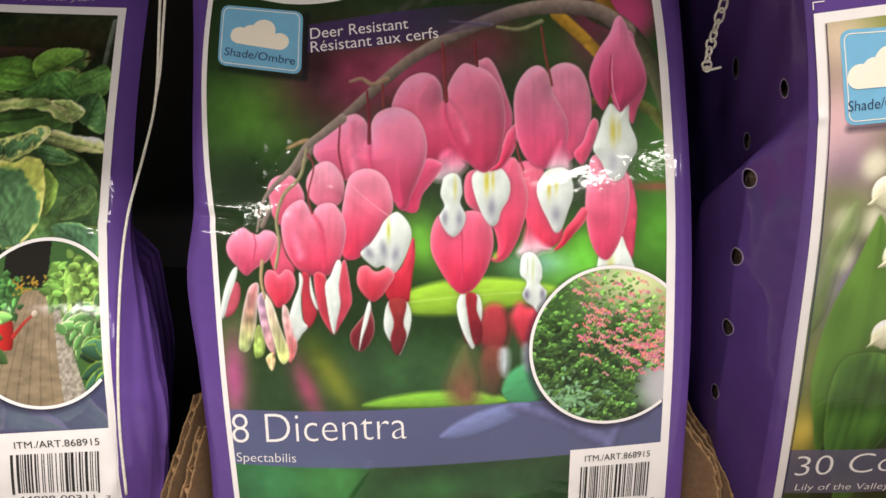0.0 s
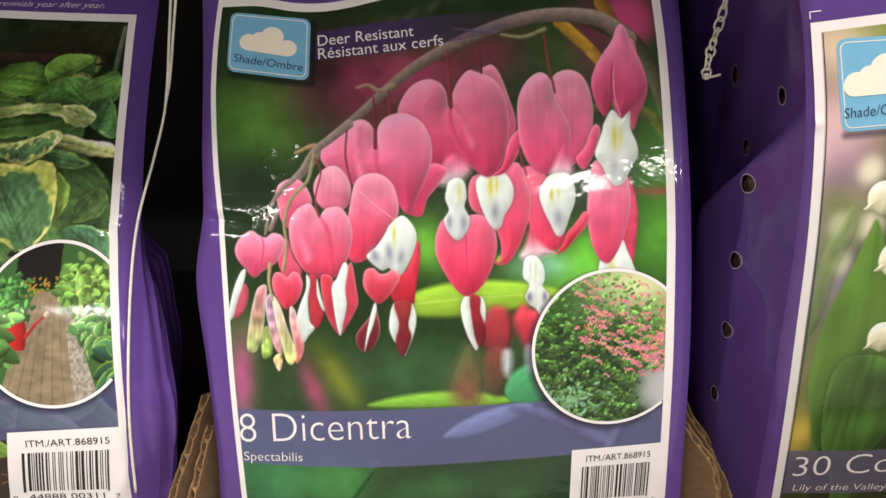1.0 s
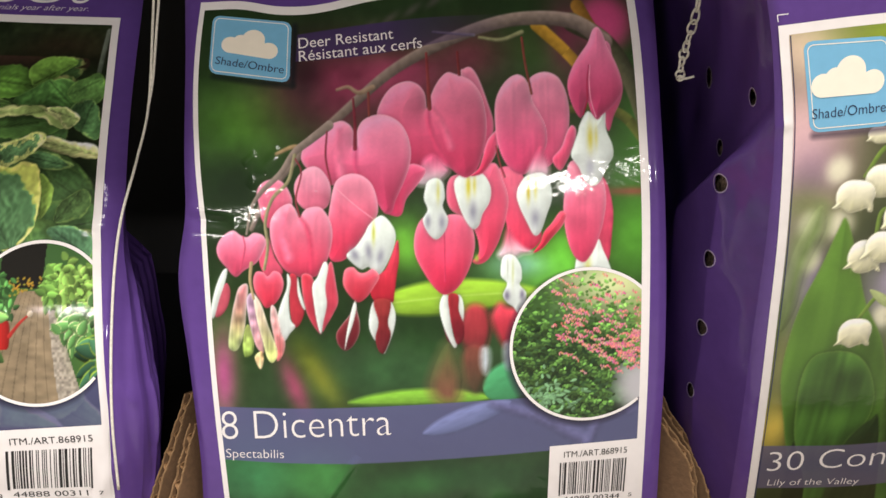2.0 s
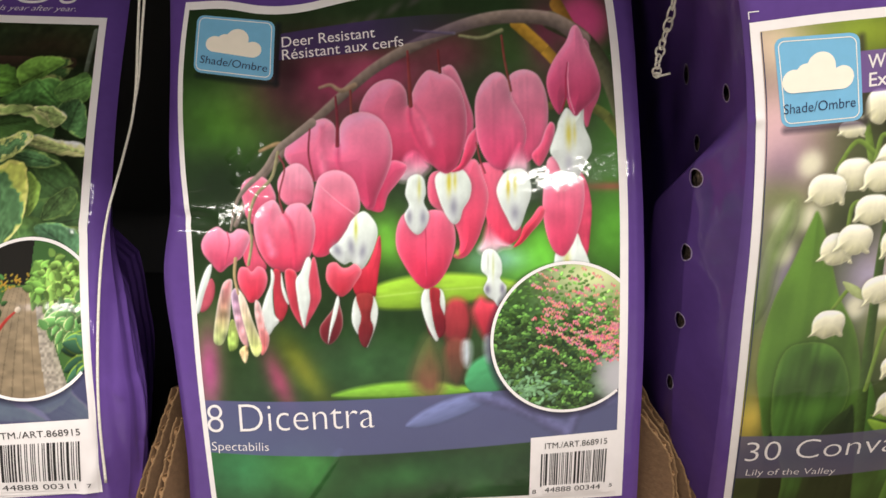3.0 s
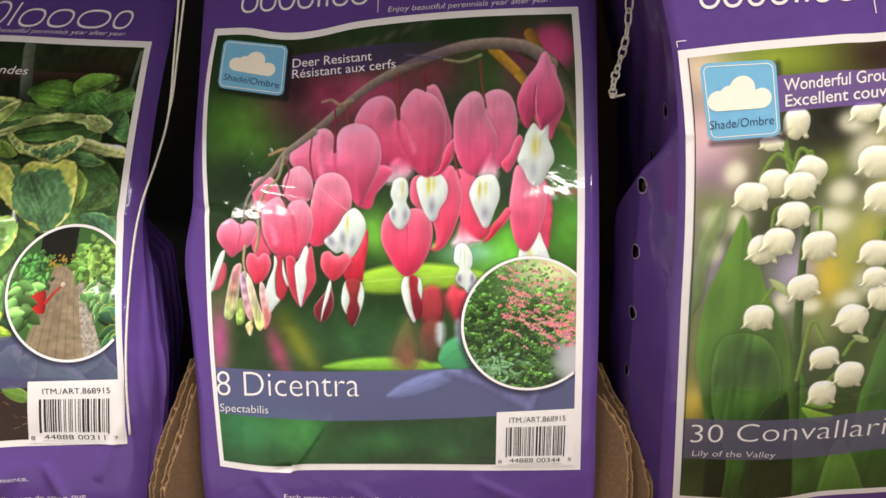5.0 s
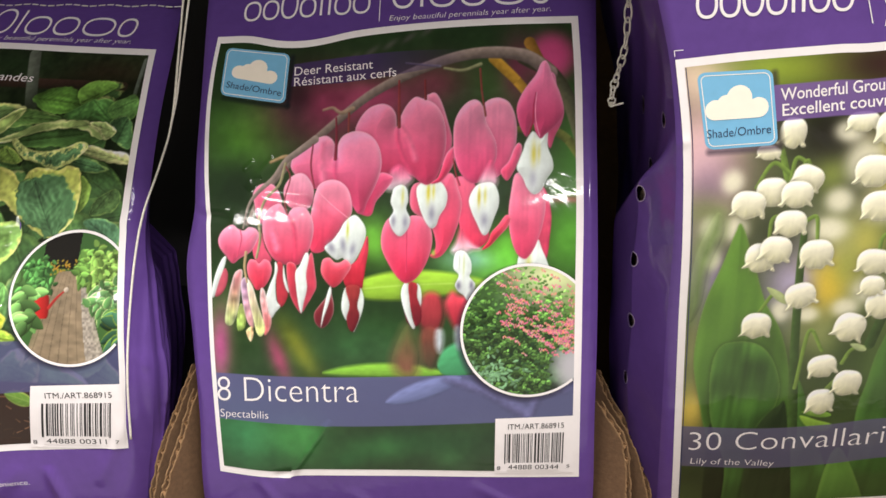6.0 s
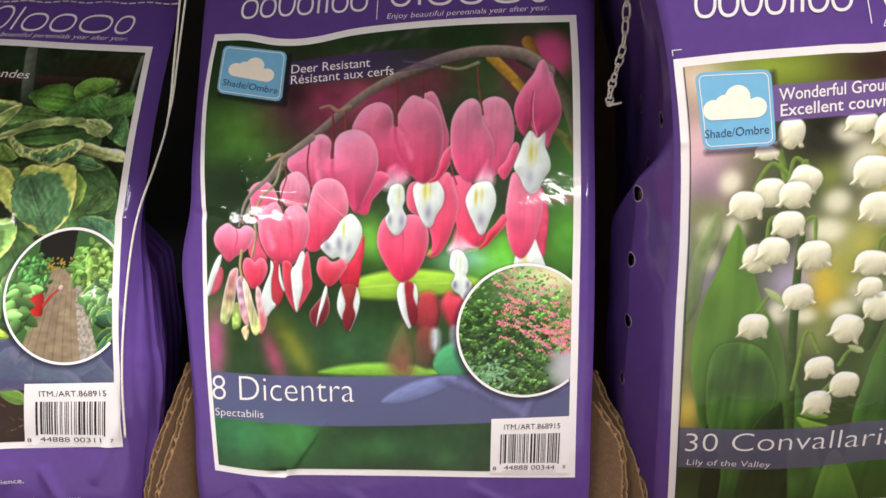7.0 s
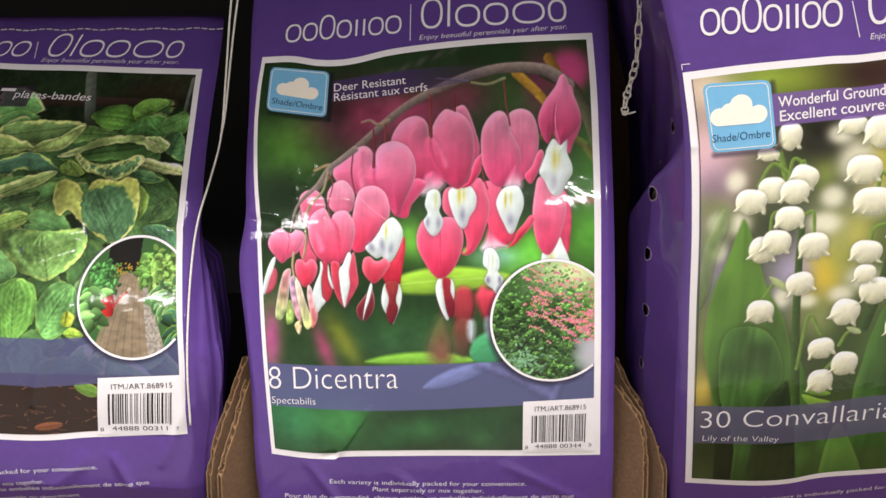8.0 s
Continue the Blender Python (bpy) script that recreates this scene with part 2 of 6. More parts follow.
            if veins < 0:
                k = np.maximum(k, 0.5 * np.clip(np.sin(np.sign(p) * np.abs(p) ** 0.8 * (1 + 0.25 * t) * -veins * 3.14 + 0.6 * self.cloudy(width * 0.25, seed + 5, w=w)), 0, 1) * (np.abs(p) < 0.93) * np.clip(1.3 - t, 0, 1))
            elif veins:
                k = np.maximum(k, 0.45 * np.clip(np.sin((t - 0.55 * np.abs(p) ** 1.2 * 0.5) * veins * 6.283) - 0.3, 0, 1) * (np.abs(p) < 0.9))
            col = col * (1 - k[..., None]) + np.asarray(vein) * k[..., None]
        nx, nz = -ax[1] * p, ax[0] * p
        tone = 1 + shade * (nx * light[0] + nz * light[1]) * 1.6 - shade * 0.5 * p ** 4 + grain * self.cloudy(width * 0.1, seed + 1, (1, 4), math.atan2(ax[1], ax[0]) + math.pi / 2, w)
        if fold:
            tone = tone + fold * np.clip(s / (0.06 * width), -1, 1) - abs(fold) * 0.8 * np.clip(1 - t * 2.2, 0, 1)
        self.lay(w, np.clip(col * tone[..., None], 0, 255), self.edge(d))

    def outline(self, points, close=6):
        """A window round a closed smooth outline, with the distance inside it in millimetres."""
        c = np.asarray(points, dtype=float)
        p = spline(np.vstack([c[-2:], c, c[:2]]), (len(c) + 3) * close + 1)[close * 2:close * (len(c) + 2) + 1]
        lo, hi = p.min(0) - 4, p.max(0) + 4
        w = self.window(lo[0], hi[0], lo[1], hi[1])
        if w is None:
            return None, None, p
        x, z = self.x[w], self.z[w]
        best, inside = np.full(x.shape, 1e9), np.zeros(x.shape, dtype=bool)
        for a, b in zip(p[:-1], p[1:]):
            e = b - a
            q = np.clip(((x - a[0]) * e[0] + (z - a[1]) * e[1]) / (e @ e + 1e-9), 0, 1)
            best = np.minimum(best, (x - a[0] - q * e[0]) ** 2 + (z - a[1] - q * e[1]) ** 2)
            if abs(e[1]) > 1e-9:
                inside ^= ((a[1] > z) != (b[1] > z)) & (x < a[0] + (z - a[1]) * e[0] / e[1])
        d = np.sqrt(best)
        return w, np.where(inside, d, -d), p

    def petal(self, points, high, low, rim=None, rim_width=0.9, puff=0.2, cast=0.16, streak=0.03, seed=3, bulge=0.3):
        """A swollen petal inside an outline: one colour above runs into another below, with a pale rim and fine streaks."""
        w, d, p = self.outline(points)
        if w is None:
            return
        span = p.max(0) - p.min(0)
        x, z = self.x[w], self.z[w]
        q = np.clip((z - p[:, 1].min()) / span[1], 0, 1)
        k = (q * q * (3 - 2 * q))[..., None]
        col = np.asarray(low, dtype=float) * (1 - k) + np.asarray(high, dtype=float) * k
        r = bulge * span.min()
        h = np.sqrt(np.clip(1 - (1 - np.clip(d / r, 0, 1)) ** 2, 0, 1)) * r
        gz, gx = np.gradient(h, self.step)
        tone = 1 + puff * np.clip(0.35 * gx - 0.65 * gz, -1.1, 0.8)
        tone += streak * self.cloudy(span[0] * 0.05 + 0.2, seed, (1, 9), 0.0, w) + streak * 2.2 * self.cloudy(span[0] * 0.3 + 0.5, seed + 1, w=w)
        col = col * tone[..., None]
        if rim is not None:
            e = (np.exp(-np.clip(d, 0, 99) / rim_width) * np.clip(0.25 + q, 0, 1) * 0.8)[..., None]
            col = col * (1 - e) + np.asarray(rim) * e
        if cast:
            self.lay(w, np.asarray(low) * 0.35, cast * np.exp(-np.clip(-d, 0, 9) / 0.8) * (d < 0))
        self.lay(w, np.clip(col, 0, 255), self.edge(d))

    def blade(self, points, base, tip, colour, rim, rim_width=1.5, veins=7, seed=1, tilt=0.3, cast=0.3, ragged=0.5):
        """A hosta leaf inside an outline: quilted between veins that run from its base to its tip, with a pale wavy margin."""
        w, d, p = self.outline(points)
        if w is None:
            return
        x, z = self.x[w], self.z[w]
        a = np.array([tip[0] - base[0], tip[1] - base[1]])
        length = math.hypot(*a)
        a /= length
        t = ((x - base[0]) * a[0] + (z - base[1]) * a[1]) / length
        s = (z - base[1]) * a[0] - (x - base[0]) * a[1]
        d = d + ragged * (self.cloudy(4.0, seed + 6, w=w) + 0.6 * self.cloudy(1.7, seed + 7, w=w))
        n = s / (np.abs(s) + np.clip(d, 0, 99) + 0.3)
        ridge = np.sin((np.sign(n) * np.abs(n) ** 0.8 + 0.04 * self.cloudy(length * 0.15, seed, w=w)) * veins * math.pi)
        quilt = np.sin((t * 1.0 + 0.35 * np.abs(n)) * length * 1.9 + 2.5 * self.cloudy(length * 0.1, seed + 1, w=w))
        tone = 1.08 + (0.09 if veins > 5 else 0.06) * ridge * np.clip(1.1 - t, 0.2, 1) + 0.10 * quilt * np.clip(1 - np.abs(n), 0, 1) + 0.26 * self.cloudy(length * 0.28, seed + 2, w=w) + 0.14 * self.cloudy(length * 0.06, seed + 3, w=w)
        sheen = np.clip(self.cloudy(length * 0.22, seed + 8, w=w) + 0.5 * ridge - 0.45, 0, 1)
        tone += 0.3 * sheen + tilt * n * 0.9 - 0.25 * np.exp(-(s / 0.5) ** 2) * (t > 0.02) + 0.12 * np.clip(t, 0, 1)
        m = rim_width * (1 + 0.7 * self.cloudy(length * 0.14, seed + 4, w=w) + 0.4 * self.cloudy(length * 0.05, seed + 5, w=w))
        e = np.clip((m - d) / (0.35 + 0.25 * rim_width), 0, 1)[..., None]
        col = np.asarray(colour) * (1 - e) + np.asarray(rim) * e
        self.lay(w, (16, 24, 12), cast * np.exp(-np.clip(-d, 0, 9) / 2.2) * (d < 0))
        self.lay(w, np.clip(col * tone[..., None], 0, 255), self.edge(d))

    def hosta(self, x, z, width, height, turn, colour, rim, rim_width=0.3, seed=1, veins=7, tilt=0.0):
        """A heart-shaped hosta leaf: quilted between curving veins, its pale margin wavy. Its tip points down before the turn."""
        r = max(width, height) * 0.85
        w = self.window(x - r, x + r, z - r, z + r)
        if w is None:
            return
        c, s = math.cos(radians(turn)), math.sin(radians(turn))
        dx, dz = self.x[w] - x, self.z[w] - z
        p, q = (dx * c + dz * s) * 2 / width, (dz * c - dx * s) * 2 / height
        wave = 0.07 * self.cloudy(width * 0.16, seed, w=w) + 0.03 * self.cloudy(width * 0.07, seed + 1, w=w)
        t = np.clip((q + 1) / 2, 0.0005, 1)
        half = 1.02 * np.interp(t, [0, 0.04, 0.12, 0.25, 0.42, 0.6, 0.78, 0.9, 0.97, 1], [0, 0.12, 0.33, 0.62, 0.88, 0.99, 0.96, 0.80, 0.55, 0.25])
        notch = np.clip(0.16 - np.abs(p), 0, 1) * 1.6
        d = np.minimum(half * (1 + wave) - np.abs(p), np.minimum((1 - notch - q) * 0.9, q + 1.0))
        n = np.clip(p / (half + 0.02), -1, 1)
        bow = np.sign(n) * np.abs(n) ** 0.75 + 0.05 * self.cloudy(width * 0.2, seed + 2, w=w)
        ridge = np.sin(bow * veins * math.pi)
        quilt = np.sin((q - 0.55 * np.abs(n) ** 1.5) * 24 + 2 * self.cloudy(width * 0.12, seed + 3, w=w))
        tone = 1.04 + (0.10 if width > 32 else 0.055) * ridge * np.sign(n + 1e-6) + 0.04 * quilt * np.clip(1 - np.abs(n), 0, 1) + 0.16 * self.cloudy(width * 0.3, seed + 4, w=w) + 0.07 * self.cloudy(width * 0.06, seed + 6, w=w)
        tone += 0.22 * np.clip(n * (1 if tilt >= 0 else -1), -1, 1) * abs(tilt) + 0.18 * np.clip(np.abs(n) - 0.2, 0, 1) * (1 - np.abs(n)) - 0.3 * np.exp(-(n / 0.05) ** 2) * (q > -0.8)
        tone -= 0.30 * np.clip(q - 0.55, 0, 1)
        edge = np.clip((rim_width - d + 0.5 * rim_width * self.cloudy(width * 0.13, seed + 5, w=w)) / (0.10 + 0.2 * rim_width), 0, 1)
        col = np.asarray(colour) * (1 - edge[..., None]) + np.asarray(rim) * edge[..., None]
        col = col * (tone + 0.12 * edge)[..., None]
        self.lay(w, (18, 28, 14), 0.35 * np.exp(-np.clip(-d, 0, 9) * width / 2 / 2.0) * (d < 0))
        self.lay(w, np.clip(col, 0, 255), self.edge(d * width / 2))

    def bell(self, x, z, width, height, colour=(236, 232, 206), turn=0.0, seed=5, alpha=1.0):
        """A hanging bell flower: a round dome, drawn in below and flared into small turned-out points."""
        if alpha < 1:
            self.blur(x, z, width * 0.55, height * 0.5, colour, alpha, -turn, 2.0)
            return
        half = [(0.0, 1.0), (0.52, 0.92), (0.86, 0.60), (0.98, 0.15), (0.95, -0.25), (0.92, -0.52), (1.06, -0.80), (0.86, -0.84), (0.62, -0.72), (0.36, -0.93)]
        ring = half + [(-0.02, -1.0)] + [(-u, v) for u, v in half[:0:-1]]
        rng = np.random.RandomState(seed + 40)
        c, s = math.cos(radians(turn)), math.sin(radians(turn))
        pts = []
        for u, v in ring:
            u, v = (u + 0.04 * rng.randn() * (v < -0.5)) * width / 2, (v + 0.04 * rng.randn() * (v < -0.5)) * height / 2
            pts.append((x + u * c - v * s, z + u * s + v * c))
        self.petal(pts, (244, 240, 222), (218, 214, 178), (244, 241, 224), 0.5, puff=0.26, cast=0.3, streak=0.012, seed=seed, bulge=0.42)
        for k in (-0.55, -0.05, 0.45):
            self.blur(x + k * width / 2 * c + 0.62 * height / 2 * s, z - 0.62 * height / 2 * c + k * width / 2 * s, width * 0.03, height * 0.13, (204, 202, 158), 0.5, turn)

    def disc(self, x, z, r):
        """Cover of a round field."""
        return np.clip(0.5 + (r - np.hypot(self.x - x, self.z - z)) / self.step, 0, 1)

    def belt(self, low, high, colour, amount, fade=None):
        """A see-through band of ink between two lines."""
        d = np.minimum(self.z - low(self.x), high(self.x) - self.z)
        a = amount * np.clip(0.5 + d / self.step, 0, 1)
        if fade is not None:
            a = a * fade
        self.lay((slice(None), slice(None)), colour, a)

    def ink(self):
        return srgb(np.clip(self.c, 0, 255)).reshape(-1, 3)


# ---- the bags ----
class Bag:
    """A block-bottom bag of printed film: its face is y = depth(x, z); local places are millimetres from its middle."""

    def __init__(self, mid_x, depth, creases=(), swell=(-150.0, 0.0)):
        self.mid_x, self.depth, self.creases, self.swell = mid_x, depth, creases, swell

    def face(self, a, b, lift=0.0):
        a, b = np.asarray(a, dtype=float), np.asarray(b, dtype=float)
        u, v = a / 100.0, b / 100.0
        y = sum(k * u ** i * v ** j for i, j, k in self.depth)
        for x0, z0, x1, z1, width, amp in self.creases:
            e = np.array([x1 - x0, z1 - z0])
            n = math.hypot(*e)
            t = ((a - x0) * e[0] + (b - z0) * e[1]) / n / n
            s = ((b - z0) * e[0] - (a - x0) * e[1]) / n
            y = y - amp * 0.001 * np.exp(-(s / width) ** 2) * np.clip(1 - (2 * t - 1) ** 4, 0, 1) * (np.abs(t - 0.5) < 0.5)
        foot = np.clip(self.swell[0] - b, 0, 34)
        y = y - self.swell[1] * 0.001 * foot ** 2 / (foot + 6.0) - lift * 0.001
        return np.stack([self.mid_x + a / 1000.0, y, 1.1 + b / 1000.0], -1)


def put_sheet(name, bag, sheet, lift, parent, label):
    v = bag.face(sheet.x, sheet.z, lift).reshape(-1, 3)
    return mesh_part(name, v, grid_faces(sheet.n, sheet.m), PRINT, parent, label, ink=sheet.ink())


def put_panel(name, bag, left, right, bottom, top, lift, mat, parent, label="", step=1.0):
    s = Sheet(left, right, bottom, top, step)
    return mesh_part(name, bag.face(s.x, s.z, lift).reshape(-1, 3), grid_faces(s.n, s.m), mat, parent, label)


def put_quad(name, bag, corners, lift, mat, parent, label="", round_off=0.0, step=1.2):
    """A printed patch with four corners (bottom left, bottom right, top right, top left), its corners rounded off."""
    c = np.asarray(corners, dtype=float)
    n = max(4, int(np.linalg.norm(c[3] - c[0]) / step))
    m = max(4, int(np.linalg.norm(c[1] - c[0]) / step))
    i, j = np.meshgrid(np.linspace(0, 1, n), np.linspace(0, 1, m), indexing="ij")
    if round_off:
        h, l = np.linalg.norm(c[3] - c[0]), np.linalg.norm(c[1] - c[0])
        dz = np.minimum(i, 1 - i) * h
        inset = np.where(dz < round_off, round_off - np.sqrt(np.clip(round_off ** 2 - (round_off - dz) ** 2, 0, None)), 0) / l
        j = inset + (1 - 2 * inset) * j
    i, j = i[..., None], j[..., None]
    p = c[0] * (1 - i) * (1 - j) + c[1] * (1 - i) * j + c[2] * i * j + c[3] * i * (1 - j)
    return mesh_part(name, bag.face(p[..., 0], p[..., 1], lift).reshape(-1, 3), grid_faces(n, m), mat, parent, label)


def put_text(name, bag, words, x0, z0, x1, z1, height, lift, mat, parent, weight=0.0, label="", shear=0.0, sag=0.0):
    """Lettering whose foot line runs from one place to the other, in capitals of that height."""
    data = bpy.data.curves.new("lettering", "FONT")
    data.body, data.offset, data.resolution_u, data.shear = words, weight, 4, shear
    ob = bpy.data.objects.new("lettering", data)
    scene.collection.objects.link(ob)
    bpy.context.view_layer.update()
    me = bpy.data.meshes.new_from_object(ob.evaluated_get(bpy.context.evaluated_depsgraph_get()))
    bpy.data.objects.remove(ob)
    bm = bmesh.new()
    bm.from_mesh(me)
    bpy.data.meshes.remove(me)
    bmesh.ops.triangulate(bm, faces=bm.faces[:])
    v = np.array([q.co[:2] for q in bm.verts])
    faces = [[q.index for q in f.verts] for f in bm.faces]
    bm.free()
    lo, hi = v[:, 0].min(), v[:, 0].max()
    e = np.array([x1 - x0, z1 - z0])
    n = np.array([-e[1], e[0]]) / math.hypot(*e)
    t = (v[:, :1] - lo) / (hi - lo)
    p = np.array([x0, z0]) + t * e + v[:, 1:] / 0.69 * height * n + sag * 4 * t * (1 - t) * n
    return mesh_part(name, bag.face(p[:, 0], p[:, 1], lift), faces, mat, parent, label, smooth=False)


def put_strip(name, bag, points, width, lift, mat, parent, n=60, label="", closed=False):
    """A printed line of even width through the points."""
    p = spline(points, n)
    t = np.gradient(p, axis=0)
    if closed:
        t[0] = t[-1] = (p[1] - p[-2]) / 2
    t /= np.linalg.norm(t, axis=1)[:, None]
    q = np.stack([-t[:, 1], t[:, 0]], 1) * width / 2
    v = np.stack([p - q, p, p + q], 1)
    return mesh_part(name, bag.face(v[..., 0], v[..., 1], lift).reshape(-1, 3), grid_faces(n, 3), mat, parent, label)


def put_ring(name, bag, x, z, r, width, a0, a1, lift, mat, parent, label=""):
    ang = np.radians(np.linspace(a0, a1, 90))
    rr = np.array([r - width / 2, r, r + width / 2])
    a, b = x + rr[None] * np.cos(ang)[:, None], z + rr[None] * np.sin(ang)[:, None]
    return mesh_part(name, bag.face(a, b, lift).reshape(-1, 3), grid_faces(90, 3), mat, parent, label)


def put_frame_line(bag, corners, r, parent):
    """A thin line round a badge, its corners rounded."""
    c = np.asarray(corners, dtype=float)
    pts = []
    for k in range(4):
        a, b, d = c[k - 1], c[k], c[(k + 1) % 4]
        e, f = (a - b) / np.linalg.norm(a - b), (d - b) / np.linalg.norm(d - b)
        pts += [b + e * r + (f - e) * t * r - (e + f) * r * 0.42 * math.sin(math.pi * t) * 0.5 for t in (0.0, 0.25, 0.5, 0.75, 1.0)]
        pts += [b + f * r + (d - b - 2 * f * r) * t for t in (0.2, 0.4, 0.6, 0.8)]
    pts.append(pts[0])
    return put_strip("badge_line", bag, pts, 0.3, 0.44, CREAM, parent, 160)


def put_cloud(bag, x, z, w, h, turn, lift, parent):
    """The cream cloud sign: three bumps on a foot with round ends."""
    u = np.linspace(-1, 1, 91)
    reach = np.clip(np.abs(u) - 0.68, 0, 0.32)
    foot = 0.32 - np.sqrt(np.clip(0.32 ** 2 - reach ** 2, 0, None))

    def bump(c, base, r):
        return base + np.sqrt(np.clip(r * r - (u - c) ** 2, 0, None)) - 9 * (np.abs(u - c) > r)
    top = np.maximum.reduce([bump(-0.68, 0.32, 0.32), bump(-0.34, 0.50, 0.28), bump(0.08, 0.66, 0.40), bump(0.68, 0.32, 0.32), 0.5 - 9 * (np.abs(u) > 0.66)])
    top = np.maximum(top, foot)
    k = np.linspace(0, 1, 9)[None]
    p, q = np.repeat(u[:, None], 9, 1) * w / 2, ((foot[:, None] * (1 - k) + top[:, None] * k) / 1.06 - 0.5) * h * 1.1
    c, s = math.cos(radians(turn)), math.sin(radians(turn))
    return mesh_part("cloud_sign", bag.face(x + p * c - q * s, z + p * s + q * c, lift).reshape(-1, 3), grid_faces(91, 9), CREAM, parent, "cream cloud sign", smooth=False)


def put_barcode(bag, corners, digits, ends, parent, seed):
    """White label with its item line, its bars and the figures under them."""
    label = put_quad("barcode_label", bag, corners, 0.40, WHITE, parent, "white barcode label")
    c = np.asarray(corners, dtype=float)

    def at(u, v):
        return tuple(c[0] * (1 - u) * (1 - v) + c[1] * u * (1 - v) + c[2] * u * v + c[3] * (1 - u) * v)
    put_text("item_number", bag, "ITM./ART.868915", *at(0.16, 0.80), *at(0.86, 0.80), 2.7, 0.55, BLACK, label)
    rng = np.random.RandomState(seed)
    u = 0.12
    while u < 0.86:
        wide = rng.choice((0.008, 0.016, 0.024), p=(0.5, 0.3, 0.2))
        put_quad("bar", bag, [at(u, 0.17), at(u + wide, 0.17), at(u + wide, 0.72), at(u, 0.72)], 0.52, BLACK, label, step=2.0)
        u += wide + rng.choice((0.009, 0.017, 0.025), p=(0.55, 0.3, 0.15))
    put_quad("figure_field", bag, [at(0.15, 0.05), at(0.83, 0.05), at(0.83, 0.19), at(0.15, 0.19)], 0.62, WHITE, label)
    put_text("figure_row", bag, digits, *at(0.17, 0.07), *at(0.81, 0.07), 2.4, 0.72, BLACK, label)
    put_text("figure", bag, ends[0], *at(0.03, 0.06), *at(0.075, 0.06), 1.9, 0.72, BLACK, label)
    put_text("figure", bag, ends[1], *at(0.91, 0.09), *at(0.95, 0.09), 1.7, 0.72, BLACK, label)
    return label


WORD_ONE, WORD_TWO = (1.0, 0.95, 1.0, 0.95, 0.45, 0.4, 0.95, 1.0), (1.0, 0.4, 1.15, 1.15, 1.5, 0.8)


def put_wordmark(bag, x0, z0, x1, z1, letters, height, lift, parent, tall=()):
    """A brand mark as a row of plain rings and bars of its size; letters gives the width of each."""
    total = sum(letters)
    e = np.array([x1 - x0, z1 - z0]) / total
    n = np.array([-e[1], e[0]]) / math.hypot(*e)
    start = 0.0
    for k, wide in enumerate(letters):
        h = height * (1.4 if k in tall else 1.0)
        foot = np.array([x0, z0]) + e * (start + wide / 2)
        start += wide
        if wide < 0.5:
            put_strip("brand_shape", bag, [foot, foot + n * h], height * 0.13, lift, WHITE, parent, n=6)
            continue
        ang = np.linspace(0, 2 * math.pi, 33)
        ca, sa = np.cos(ang), np.sin(ang)
        pts = foot + n * h / 2 + (np.sign(ca) * np.abs(ca) ** 0.85 * 0.40 * wide)[:, None] * e + (np.sign(sa) * np.abs(sa) ** 0.85 * 0.5 * h)[:, None] * n
        put_strip("brand_shape", bag, pts, height * 0.12, lift, WHITE, parent, n=65, closed=True)


